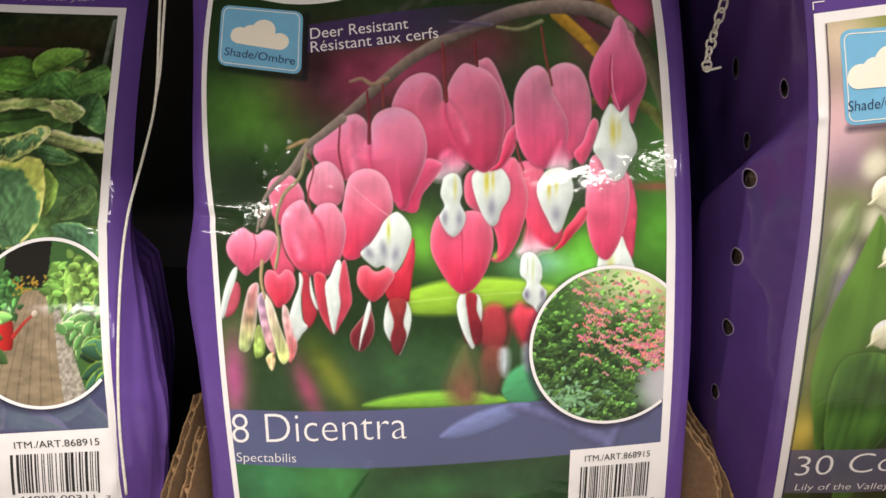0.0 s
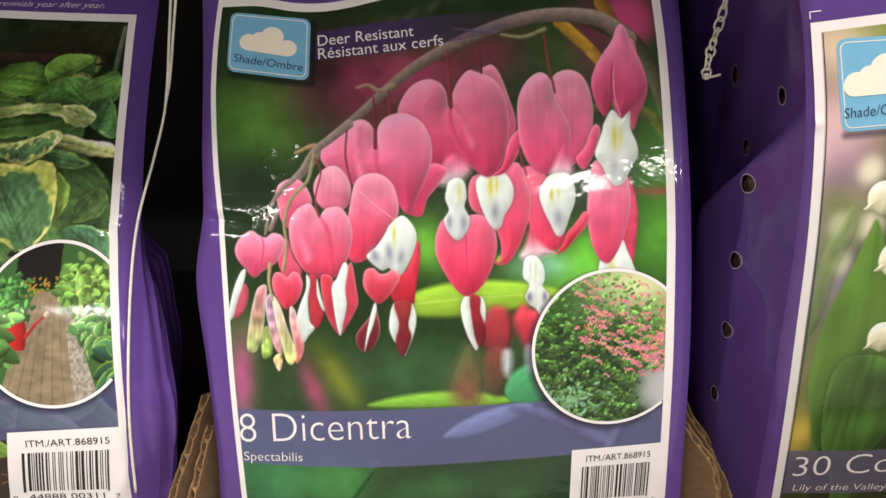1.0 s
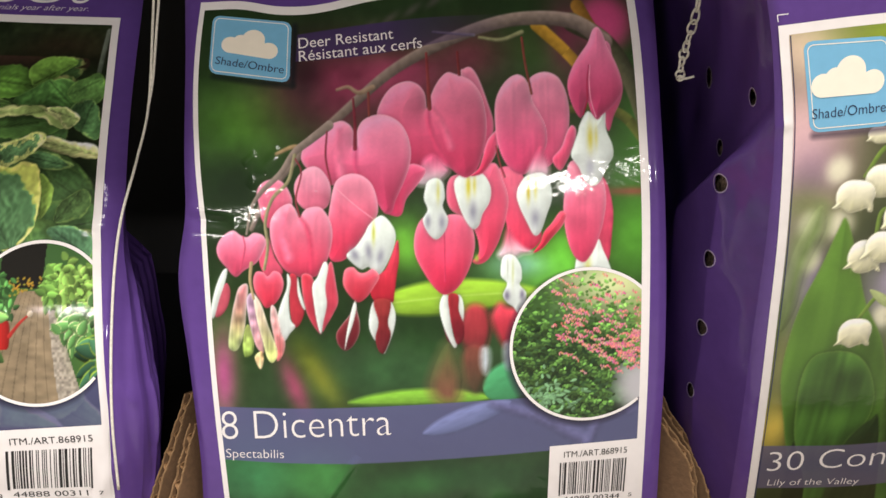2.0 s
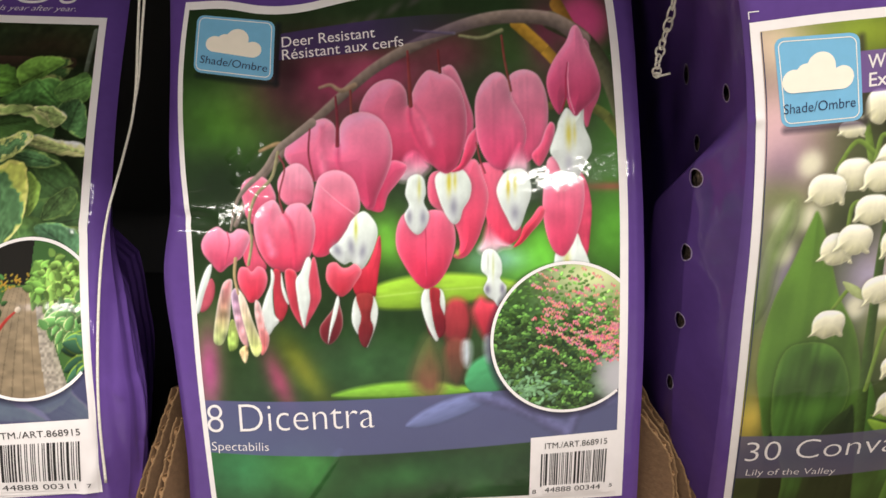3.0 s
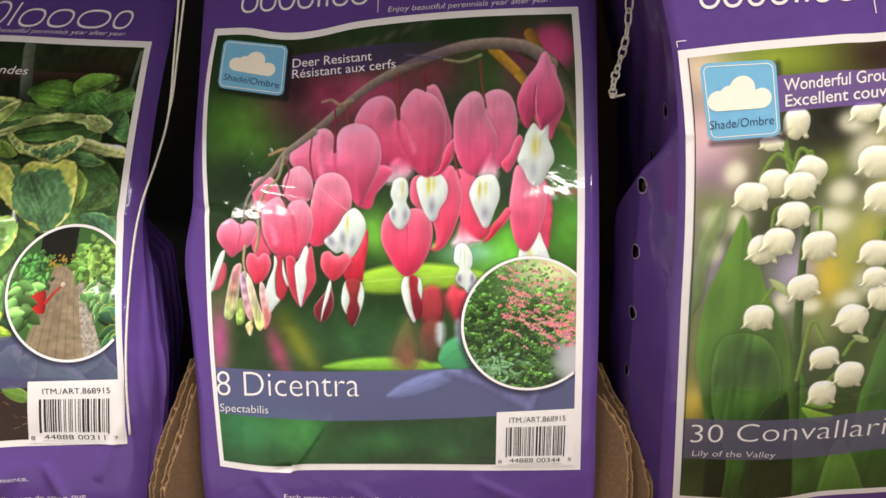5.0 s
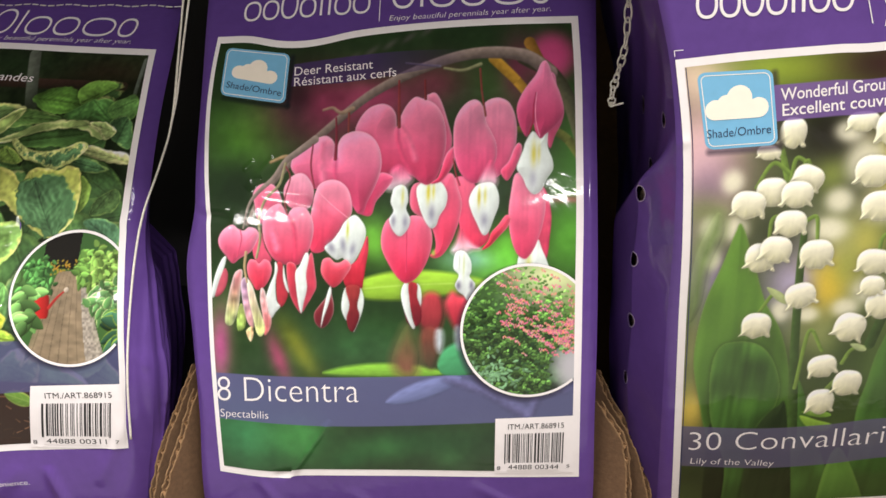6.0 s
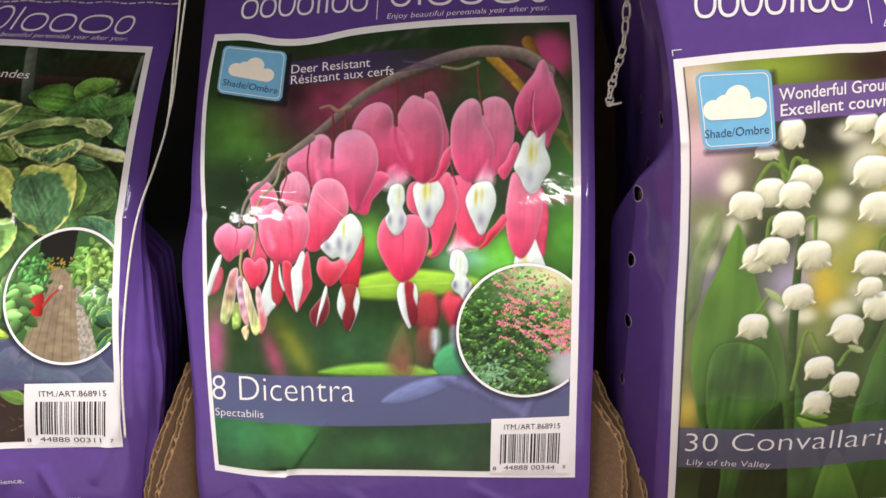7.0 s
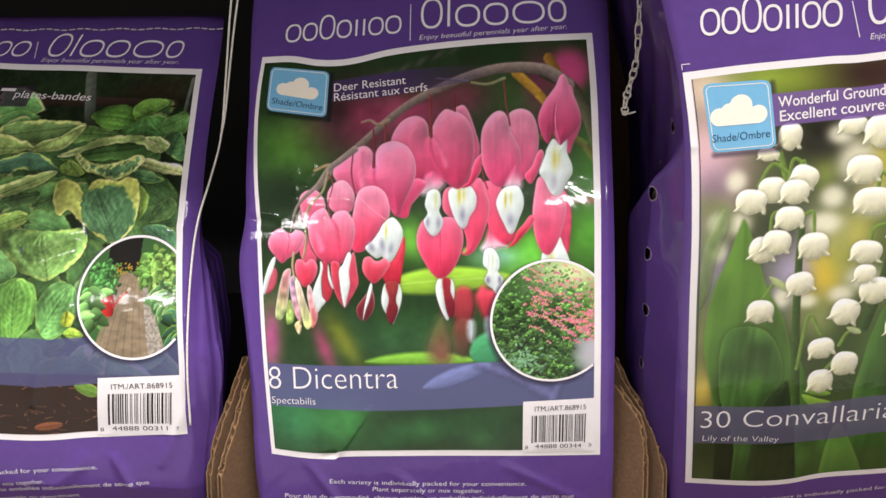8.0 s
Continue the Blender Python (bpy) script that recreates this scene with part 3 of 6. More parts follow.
def put_body(bag, left, right, z0, z1, deep, left_in, right_in, parent, holes=(), turn_back=(1.8, 4.0)):
    """Film round the bag: face, two gussets and the back. left_in and right_in give how far each gusset lies inwards, by depth and height."""
    zs = np.arange(z0, z1 + 0.1, 1.0)
    k = np.linspace(0, 1, 130)
    k = 0.5 - 0.5 * np.cos(np.pi * k) * (1 - 0.12 * np.sin(np.pi * k) ** 2)
    k = (k - k[0]) / (k[-1] - k[0])
    A = left(zs)[:, None] + (right(zs) - left(zs))[:, None] * k
    B = np.repeat(zs[:, None], len(k), 1)
    face = bag.face(A, B)
    edge = np.minimum(A - left(zs)[:, None], right(zs)[:, None] - A)
    face[..., 1] += turn_back[0] * 0.001 * np.clip(1 - edge / turn_back[1], 0, 1) ** 2
    mesh_part("front_panel", face.reshape(-1, 3), grid_faces(len(zs), len(k)), FILM, parent)
    s = np.linspace(0, 1, 170) ** 1.2
    for name, col, inward, sign in (("gusset", 0, left_in, 1), ("gusset", -1, right_in, -1)):
        start = face[:, col]
        S, Z = np.meshgrid(s, zs)
        P = np.repeat(start[:, None], len(s), 1).copy()
        P[..., 1] += S * deep / 1000.0
        P[..., 0] += sign * inward(S * deep, Z) / 1000.0
        faces = grid_faces(len(zs), len(s))
        v = P.reshape(-1, 3)
        if col == 0 and holes:
            yy, zz = (S * deep).ravel(), Z.ravel()
            gone = np.zeros(len(v), dtype=bool)
            for hy, hz, hr in holes:
                d = np.hypot((yy - hy), zz - hz)
                gone |= d < hr
            keep = ~gone[faces].all(1)
            faces = faces[keep]
            for hy, hz, hr in holes:
                d = np.hypot(yy - hy, zz - hz)
                near = np.where((d < hr))[0]
                used = near[np.isin(near, faces)]
                if len(used):
                    g = hr / np.maximum(d[used], 1e-6)
                    v[used, 1] += (yy[used] - hy) * (g - 1) / 1000.0
                    v[used, 2] += (zz[used] - hz) * (g - 1) / 1000.0
        gusset = mesh_part(name, v, faces, FILM, parent)
        if col == 0 and holes:
            for hy, hz, hr in holes:
                ang = np.linspace(0, 2 * math.pi, 41)
                ring = []
                for grow in (-0.05, 0.38):
                    d, z = hy + (hr + grow) * np.cos(ang), hz + (hr + grow) * np.sin(ang)
                    q = np.stack([np.interp(z, zs, start[:, c]) for c in range(3)], 1)
                    q[:, 0] += sign * inward(d, z) / 1000.0 - 0.00025
                    q[:, 1] += d / 1000.0
                    ring.append(q)
                mesh_part("hole_rim", np.stack(ring, 1).reshape(-1, 3), grid_faces(41, 2), HOLE_RIM, gusset)
        if col == 0:
            back_l = P[:, -1]
            if holes:
                Q = P[:, ::6].copy()
                Q[..., 0] += 0.003 + 0.001 * np.sin(Q[..., 2] * 900) * np.cos(Q[..., 1] * 700)
                mesh_part("peat_filling", Q.reshape(-1, 3), grid_faces(Q.shape[0], Q.shape[1]), PEAT, parent, "dark peat seen in the air holes")
        else:
            back_r = P[:, -1]
    v = np.stack([back_l + (back_r - back_l) * t for t in np.linspace(0, 1, 12)], 1)
    mesh_part("back_panel", v.reshape(-1, 3), grid_faces(len(zs), 12), FILM, parent)
    # closed foot and fold at the top
    for name, row in (("bottom_panel", 0), ("top_fold", -1)):
        f = face[row, ::8]
        b = back_l[row] + (back_r[row] - back_l[row]) * np.linspace(0, 1, len(f))[:, None]
        v = np.stack([f + (b - f) * t for t in np.linspace(0, 1, 8)], 1)
        mesh_part(name, v.reshape(-1, 3), grid_faces(len(f), 8), FILM, parent)


# ================= the middle bag: bleeding heart =================
bag_mid = Bag(0.0, ((0, 0, 0.3050), (1, 0, 0.0013), (0, 1, 0.0184), (2, 0, 0.0049), (1, 1, -0.0070), (0, 2, 0.0206), (0, 3, 0.0039), (1, 2, -0.0003)), creases=(
    (-92.6, 28.0, -73.6, 26.3, 2.2, -1.2), (-46.8, -93.6, -26.4, -63.0, 1.6, 0.7), (-68.0, 39.5, -56.1, 54.6, 2.0, 0.9), (-70.7, 47.9, -65.3, 52.6, 1.4, 0.7), (-66.5, 43.7, -61.3, 45.3, 1.3, -0.7),
    (-64.1, 40.8, -32.3, 38.2, 3.0, 0.5), (-43.0, 41.5, -21.3, 26.4, 2.0, 0.4), (-54.7, -92.5, -44.1, -90.0, 2.0, -0.8),
    (-90.5, -10.0, -86.5, -60.0, 1.4, 0.7), (-62.0, -93.0, -40.0, -128.0, 2.2, 0.9), (38.0, -96.0, 84.0, -122.0, 2.4, 0.6), (88.0, 70.0, 90.0, -70.0, 1.6, 0.5), (-20.0, -98.0, 10.0, -124.0, 2.4, 0.5)))
mid = thing("bulb_bag", (0.0, 0.36, 0.925), "glossy purple plastic bag of bleeding heart bulbs with printed picture", "bulb bag", "bulb bags")
mid_left = run([(-107.0, 141.6), (-97.9, 90.3), (-94.2, 47.1), (-93.0, 28.7), (-95.1, 5.1), (-91.2, -27.4), (-88.6, -64.3), (-88.6, -105.0), (-84.0, -172.0)], 1)
mid_right = run([(91.7, 138.1), (91.0, 76.2), (92.2, 27.6), (93.7, -22.6), (94.7, -63.8), (96.5, -104.2), (98.0, -172.0)], 1)
put_body(bag_mid, mid_left, mid_right, -174, 176, 100,
         lambda d, z: 9 * np.sin(np.clip(d / 100, 0, 1) * math.pi) + 4 * np.clip(d / 8, 0, 1), lambda d, z: 9 * np.sin(np.clip(d / 100, 0, 1) * math.pi) + 3 * np.clip(d / 8, 0, 1), mid)
f_left = run([(-91.4, 105.7), (-91.2, 90.4), (-90.1, 72.3), (-87.3, 47.4), (-84.5, 27.8), (-82.4, 3.3), (-80.3, -32.0), (-78.5, -63.8), (-77.4, -87.9)], 1)
f_right = run([(79.6, 117.1), (80.8, 93.4), (81.5, 63.8), (82.3, 32.4), (82.7, 2.9), (83.3, -22.6), (84.3, -60.1), (85.4, -89.2)], 1)
f_top = run([(-91.2, 105.7), (-76.6, 106.1), (-61.8, 104.1), (-50.4, 104.0), (-39.5, 105.5), (-23.3, 109.2), (-4.4, 111.8), (19.8, 114.2), (46.5, 115.9), (79.6, 117.1)], 0)
f_bottom = run([(-77.4, -87.9), (-62.5, -89.6), (-47.2, -90.1), (-40.0, -88.4), (5.7, -87.7), (47.4, -88.4), (85.4, -89.2)], 0)
EDGE = 3.3
put_panel("white_border", bag_mid, lambda z: f_left(z) - 0.62 * EDGE, lambda z: f_right(z) + EDGE, lambda x: f_bottom(x) - EDGE, lambda x: f_top(x) + EDGE, 0.14, WHITE, mid, "white picture border")

art = Sheet(f_left, f_right, f_bottom, f_top, 0.32)
art.fill((40, 56, 32))
# blurred garden behind the flowers
art.blur(-70.9, 62.3, 22, 16, (84, 134, 44))
art.blur(-74.2, 40.5, 18, 12, (28, 44, 24))
art.blur(-34.9, 76.6, 24, 16, (150, 50, 84))
art.blur(-48.0, 80.5, 8, 14, (40, 26, 30), 0.6)
art.blur(24.9, 93.0, 40, 8, (58, 72, 40), 0.9)
art.blur(-9.4, 80.7, 18, 9, (176, 64, 100), 0.9)
art.blur(16.2, 88.9, 14, 10, (150, 40, 82), 0.5)
art.blur(47.8, 78.8, 12, 18, (58, 86, 40), 0.8)
art.blur(82.7, 52.8, 14, 30, (66, 112, 40))
art.blur(80.4, 24.8, 12, 18, (90, 150, 50))
art.blur(79.3, 38.9, 12, 1.6, (170, 70, 70), 0.7)
art.blur(44.8, 11.1, 20, 12, (104, 172, 52))
art.blur(36.4, 12.2, 12, 5, (150, 200, 190), 0.7)
art.blur(53.1, 15.1, 9, 12, (110, 190, 60), 0.8)
art.blur(-5.0, -23.8, 46, 18, (42, 66, 34))
art.blur(-17.6, -28.0, 26, 10, (60, 104, 60), 0.6)
art.blur(-46.7, -23.8, 26, 10, (44, 60, 36), 0.8)
art.blur(-78.3, -24.2, 8, 22, (84, 128, 52), 0.7)
art.blur(-77.4, -30.5, 5, 17, (196, 84, 140), 0.9)
art.blur(-50.1, -34.6, 4, 12, (160, 64, 96), 0.85, 20)
art.blur(-40.6, -30.2, 5, 16, (128, 124, 40), 0.8, 32)
art.blur(-9.1, 19.4, 14, 10, (120, 190, 60), 0.8)
art.blur(-67.5, -71.2, 24, 18, (60, 124, 76), 0.9)
art.blur(30.0, -80.0, 10, 7, (70, 118, 64), 0.6)
art.blur(8.0, -70.0, 7, 6, (20, 36, 22), 0.6)
art.blur(-18.0, -82.0, 12, 5, (44, 92, 48), 0.6, 20)
art.blur(-41.8, -71.3, 14, 12, (74, 146, 70), 0.8)
art.blur(20.9, -73.2, 44, 9, (38, 70, 38), 0.9)
art.blur(-5.2, -77.2, 16, 6, (58, 108, 56), 0.7)
art.c *= (1 + 0.10 * art.cloudy(9, 21) + 0.05 * art.cloudy(3, 22))[..., None]
art.soft = 1.6
art.spindle(-19.5, -2.8, 47.0, 1.8, 13, 0.6, 0.9, (152, 186, 58), vein=(176, 204, 86), bend=0.1, shade=0.2)
art.spindle(-30.3, -40.7, 25.6, -39.5, 6.5, 0.7, 0.6, (130, 176, 58), bend=0.25)
art.spindle(22.4, -37.5, 42.4, -28.1, 16, 0.5, 0.5, (72, 146, 96))
art.soft = 2.5
art.blur(70.5, 101.7, 11, 11, (196, 70, 116), 1.0, 0, 2.0)
art.blur(54.9, 95.0, 8, 16, (130, 44, 78), 0.7)
# stalks
art.soft = 0.4
art.stroke([(43.4, 100.2), (54.7, 89.9), (63.7, 79.8)], 4.9, 4.1, (196, 142, 52))
art.stroke([(60.1, 107.6), (64.9, 99.2), (69.8, 93.0)], 5.4, 4.1, (152, 104, 44))
art.stroke([(55.8, 68.8), (66.4, 69.8), (76.8, 65.7), (86.0, 54.7)], 2.9, 4.5, (104, 106, 48))
art.stroke([(57.5, 101.3), (69.9, 94.0), (78.7, 80.8), (85.1, 61.7)], 7.4, 6.2, (96, 92, 66), 0.5)
art.stroke([(-66.4, 24.9), (-61.3, 35.8), (-48.0, 52.2), (-29.4, 69.6), (-10.5, 84.7), (14.2, 96.7), (36.0, 102.5), (57.5, 101.7), (69.9, 94.0)], 1.9, 6.4, (158, 132, 122), 0.55)
for k in range(7):
    art.blur(-42 + k * 9, 92 + 3.5 * k, 4, 1.4, (140, 100, 120), 0.35, 38)
art.stroke([(-34.9, 75.6), (-30.6, 76.6), (-26.3, 74.6), (-21.0, 76.6)], 1.0, 1.9, (176, 140, 116))
art.stroke([(-57.5, 52.1), (-51.2, 54.6), (-47.0, 53.6)], 1.2, 2.1, (190, 150, 110))
art.stroke([(20.7, 95.4), (29.2, 94.6), (37.5, 97.5)], 1.0, 1.6, (158, 150, 110))
art.stroke([(2.4, 97.5), (12.1, 96.7), (18.5, 96.3)], 0.6, 1.2, (128, 112, 130))
# flowers, from the back to the front
art.soft = 0.1
# red flowers out of focus
art.soft = 3.0
art.petal([(12.9, -10.4), (15.6, -3.7), (20, -2.7), (23.4, -6), (24.3, -13.9), (20.5, -23.5), (16.7, -20.7), (13.3, -16)], (176, 58, 66), (130, 46, 50), cast=0, puff=0.3)
art.petal([(24.9, -7.2), (27.8, -2.3), (31.2, -3.7), (35.2, -4), (40.6, -5.2), (38.4, -14.7), (31.7, -19.6), (27.2, -14.4)], (208, 64, 80), (166, 44, 56), cast=0, puff=0.3)
art.petal([(13.8, -22.9), (16.7, -18.4), (21.4, -19.6), (22.8, -27.7), (20.1, -37.1), (15.6, -34.6)], (118, 62, 52), (84, 64, 46), cast=0)
art.soft = 7.0
art.petal([(1.6, -34.4), (3.9, -25.1), (8.4, -17.1), (11.5, -22.9), (13.8, -32.2), (11.5, -40.5), (5.4, -40.4)], (104, 96, 58), (128, 78, 62), cast=0)
art.soft = 3.0
art.petal([(21.4, -19.8), (23.9, -19.9), (24.3, -25), (23, -29.6), (21.2, -26.1)], (206, 206, 212), (196, 196, 206), cast=0)
art.petal([(30.1, -18.2), (32.6, -18.2), (33.1, -23.3), (31.8, -27.9), (30, -24.4)], (206, 206, 212), (196, 196, 206), cast=0)
art.soft = 0.1
# flowers on the right, low row
art.petal([(64.9, 45.7), (67.5, 44.1), (69.7, 39.8), (71.3, 31.6), (70.8, 23), (70, 14.7), (68.4, 12.1), (65.6, 18.3), (64.3, 31.7)], (232, 86, 120), (214, 64, 92))
art.petal([(56.9, 13.1), (58.4, 15.5), (61.4, 14.4), (64.3, 19.8), (65.8, 21.3), (67.4, 17.4), (69.8, 12.1), (71.4, 5.8), (64.9, 4.4), (57.2, 5.7)], (232, 229, 220), (208, 203, 200), (228, 226, 222), puff=0.2, cast=0.3, streak=0.015)
art.blur(61.6, 10, 1.362, 5.902, (206, 196, 90), 0.7, 0)
art.petal([(53.1, 42.5), (55, 49.8), (61.5, 49.3), (66.6, 45), (68.6, 37.1), (67.4, 27.4), (64.7, 19.2), (61.6, 14), (59.4, 12.9), (56.2, 15.3), (53.5, 21.9), (52.1, 31.8)], (236, 120, 148), (222, 66, 100), (244, 160, 180))
art.petal([(33.9, 47.7), (37.9, 42.6), (40.5, 34.1), (43.2, 26.3), (43.6, 21.6), (40.5, 18.1), (36, 17.1), (32.5, 20.8), (30.3, 27.7), (28.1, 38.4), (27.2, 46.9)], (230, 96, 126), (226, 60, 90))
art.petal([(40.7, 16.6), (43.2, 20.3), (44.7, 24.2), (47.7, 27.6), (51, 31.8), (53.3, 30.5), (51.9, 26.7), (48.1, 22.4), (44.1, 18.1)], (226, 74, 98), (206, 40, 62), (240, 130, 150), rim_width=0.5)
art.petal([(9.4, 32.4), (7.6, 38), (9.4, 44.3), (17.4, 46), (25.9, 49.4), (29.4, 42.6), (31.2, 36.2), (30.3, 29.4), (28.9, 24.7), (26.9, 19.5), (23.4, 14.2), (20, 12.5), (17.6, 13.6), (20, 17), (19.1, 23), (15.6, 28.6)], (234, 92, 124), (222, 58, 88), (242, 150, 170))
art.blur(19.1, 14.8, 0.908, 1.362, (150, 190, 70), 0.9, 0)
art.soft = 2.0
art.petal([(27.1, 15.7), (28.9, 19.5), (31.1, 26.4), (33.4, 22.1), (36.9, 18.6), (40.1, 16.8), (36.5, 16.2), (33.8, 14.7), (30.7, 13.5)], (226, 76, 106), (236, 206, 212), cast=0)
art.soft = 0.1
art.petal([(28.2, 10.9), (28.9, 14.8), (31.1, 16.1), (33.8, 15.2), (36, 11.5), (36.3, 7.1), (35.6, 4.7), (38.1, 1.5), (37.4, -2.5), (35.7, -4.2), (34.8, -6), (33.2, -3.7), (30.7, -1.9), (29.2, 1), (30.7, 5.2), (28.5, 7.8)], (232, 229, 220), (208, 203, 200), (228, 226, 222), puff=0.2, cast=0.3, streak=0.015)
art.blur(32.9, 9.3, 0.454, 4.54, (190, 188, 120), 0.6, 0)
art.blur(30.9, 11.3, 0.2724, 3.632, (170, 164, 150), 0.6, 0)
art.blur(30.7, 0.7, 1.135, 2.043, (120, 108, 128), 0.95, 0)
art.blur(36.5, 0.9, 0.908, 2.043, (126, 114, 134), 0.95, 0)
# the heart in front, with its pistil
art.petal([(6.9, -10.8), (8.2, -10.1), (10.2, -15.1), (10.9, -18.3), (8, -16)], (116, 36, 44), (90, 26, 34))
art.petal([(6, 0.5), (7.3, 1.6), (8.9, -0.4), (9.3, -7), (10.4, -14.2), (11.8, -17.8), (10.6, -19), (7.7, -13.7), (5.5, -7), (5.1, -2.5)], (232, 229, 220), (208, 203, 200), (228, 226, 222), puff=0.2, cast=0.3, streak=0.015)
art.petal([(12, 0.9), (13.6, -0.2), (14.4, -4.8), (13.8, -9.5), (12.4, -5.3)], (232, 229, 220), (208, 203, 200), (228, 226, 222), puff=0.2, cast=0.3, streak=0.015)
art.petal([(8.5, 1), (12.2, 0.9), (12.4, -4.8), (14.4, -10.4), (14.2, -15.6), (11.8, -17.8), (10.2, -12.8), (9.1, -7)], (158, 44, 52), (108, 30, 40), cast=0.2)
art.petal([(-4.4, 23.1), (-2.2, 28.6), (1.4, 30.3), (5.6, 29.2), (8.9, 30.7), (13.4, 30.3), (17.1, 26.9), (18.5, 20.5), (17.4, 13.8), (14.7, 7.5), (11.1, 2.9), (6.9, 1.2), (3.1, 3.8), (-0.9, 9.5), (-4.2, 16.2)], (234, 96, 126), (218, 48, 80), (244, 150, 170))
art.stroke([(6.3, 28.6), (6.9, 21.3), (7.1, 6.2)], 0.5675, 0.454, (206, 60, 92), 0.9, n=24)
# upper row
art.petal([(13.4, 81.1), (14.5, 83.7), (17.3, 84.1), (20.2, 80.2), (23.6, 71.4), (25.8, 63.9), (24.8, 57.1), (21.9, 52.4), (17.9, 63.9)], (236, 124, 156), (220, 70, 112), (246, 176, 196))
art.petal([(10.5, 41.4), (12.3, 44.7), (17.8, 46), (21.8, 45.2), (24.5, 40.5), (24, 35.2), (21.4, 30.9), (20, 26.7), (17.8, 25.4), (15.1, 28.2), (12.3, 34.1)], (232, 229, 220), (208, 203, 200), (228, 226, 222), puff=0.2, cast=0.3, streak=0.015)
art.blur(16, 40.9, 0.908, 4.086, (214, 190, 50), 0.9, 0)
art.blur(18.3, 41.4, 0.681, 3.178, (216, 196, 80), 0.8, 0)
art.blur(17.8, 31.6, 1.589, 3.632, (150, 142, 156), 0.95, 0)
art.petal([(-19.1, 64.6), (-17.9, 71), (-13.9, 76.5), (-8.3, 78.9), (-3.7, 78), (-0.7, 74.5), (0.3, 69), (1.8, 74.1), (4.3, 78.9), (7.7, 82.2), (11.1, 81.7), (17, 79.4), (20.9, 74.4), (22.9, 67.1), (23, 59.6), (21.4, 52.2), (19.2, 46.9), (15.6, 44.1), (12.3, 45), (8.5, 47.7), (3.5, 49.4), (-0.9, 48.5), (-4.9, 44.3), (-11.2, 44.7), (-15.8, 53.1)], (238, 128, 160), (218, 56, 98), (246, 176, 196), puff=0.24)
art.soft = 2.0
art.stroke([(0.7, 68.1), (1.2, 62.8), (3.5, 56.4), (7.6, 49.4)], 0.681, 1.589, (212, 66, 106), 0.95, n=24)
art.soft = 0.1
art.soft = 2.0
art.stroke([(2.5, 68.5), (6.6, 62.8), (9.3, 55.3)], 1.362, 2.27, (232, 104, 138), 0.95, n=24)
art.soft = 0.1
art.petal([(16.9, 44.7), (20.1, 47.7), (22.8, 56.2), (24.6, 59.2), (27.5, 61.5), (27.7, 57.9), (26.6, 52.8), (24.1, 48.6), (21, 45.4)], (226, 80, 116), (210, 44, 82), (246, 190, 206), rim_width=0.5)
art.soft = 2.0
art.petal([(-3.6, 41.8), (-2.2, 46.8), (-0.9, 50.7), (2.6, 52.4), (6.2, 49.8), (8.9, 46.4), (6.2, 43.3), (5.8, 40.9), (0.5, 40.9)], (222, 86, 126), (236, 208, 216), cast=0)
art.soft = 0.1
art.petal([(0.5, 42.6), (3.6, 43.9), (6.2, 42.2), (7.1, 37.3), (6.3, 33.5), (8.3, 29), (7.1, 24.6), (4, 21.6), (0.9, 23.7), (-1.3, 28.6), (0.5, 32.4), (-0.9, 36.3), (-0.4, 40.1)], (232, 229, 220), (208, 203, 200), (228, 226, 222), puff=0.2, cast=0.3, streak=0.015)
art.blur(4.5, 38.8, 0.681, 3.632, (206, 192, 90), 0.7, 0)
art.blur(0.7, 28.2, 1.135, 2.724, (150, 142, 156), 0.95, 0)
art.blur(6, 27.8, 1.362, 2.951, (150, 142, 156), 0.95, 0)
art.petal([(39.4, 74.2), (39.3, 78.9), (41.9, 81.6), (46.5, 82.6), (51, 80.7), (53.8, 75.7), (55, 69.2), (54.6, 61.7), (52.6, 55.3), (49.2, 50.2), (45.1, 47.7), (42, 50.7)], (240, 140, 170), (222, 74, 116), (246, 176, 196))
art.petal([(48.1, 50.7), (51.5, 54.9), (53.8, 60.4), (55.7, 63), (57.5, 61.3), (56.7, 56.4), (53.7, 50), (50.9, 46.6)], (228, 86, 124), (222, 70, 106), (246, 180, 198), rim_width=0.5)
art.petal([(26.3, 69.9), (28.1, 75.7), (31.6, 80), (35.3, 81.6), (38.4, 80), (40.2, 75.7), (41, 71.6), (43.4, 67.7), (45.8, 62.6), (46.1, 56.4), (43.8, 51.1), (40.2, 47.1), (36.6, 45.1), (32.3, 46.9), (28.6, 52.2), (26.6, 59.6)], (240, 142, 172), (216, 62, 106), (246, 176, 196), puff=0.26)
art.soft = 2.0
art.petal([(37.9, 43.4), (40.2, 49.8), (43.4, 55.3), (45.6, 51.9), (46.9, 46), (44.2, 42.6), (39.7, 42.2)], (216, 80, 118), (236, 208, 216), cast=0)
art.soft = 0.1
art.petal([(34.3, 37.9), (36.1, 42.6), (39, 45.1), (44.6, 45.6), (47.3, 41.5), (47.7, 36.1), (45.9, 30.8), (43.4, 24.2), (40.9, 23.1), (38.3, 27.6), (35.6, 33)], (232, 229, 220), (208, 203, 200), (228, 226, 222), puff=0.2, cast=0.3, streak=0.015)
art.blur(38.8, 39.2, 0.681, 3.632, (206, 176, 40), 0.9, 0)
art.blur(41.5, 40, 0.681, 3.178, (214, 196, 80), 0.7, 0)
art.blur(41.4, 29.3, 1.816, 3.178, (150, 142, 156), 0.9, 0)
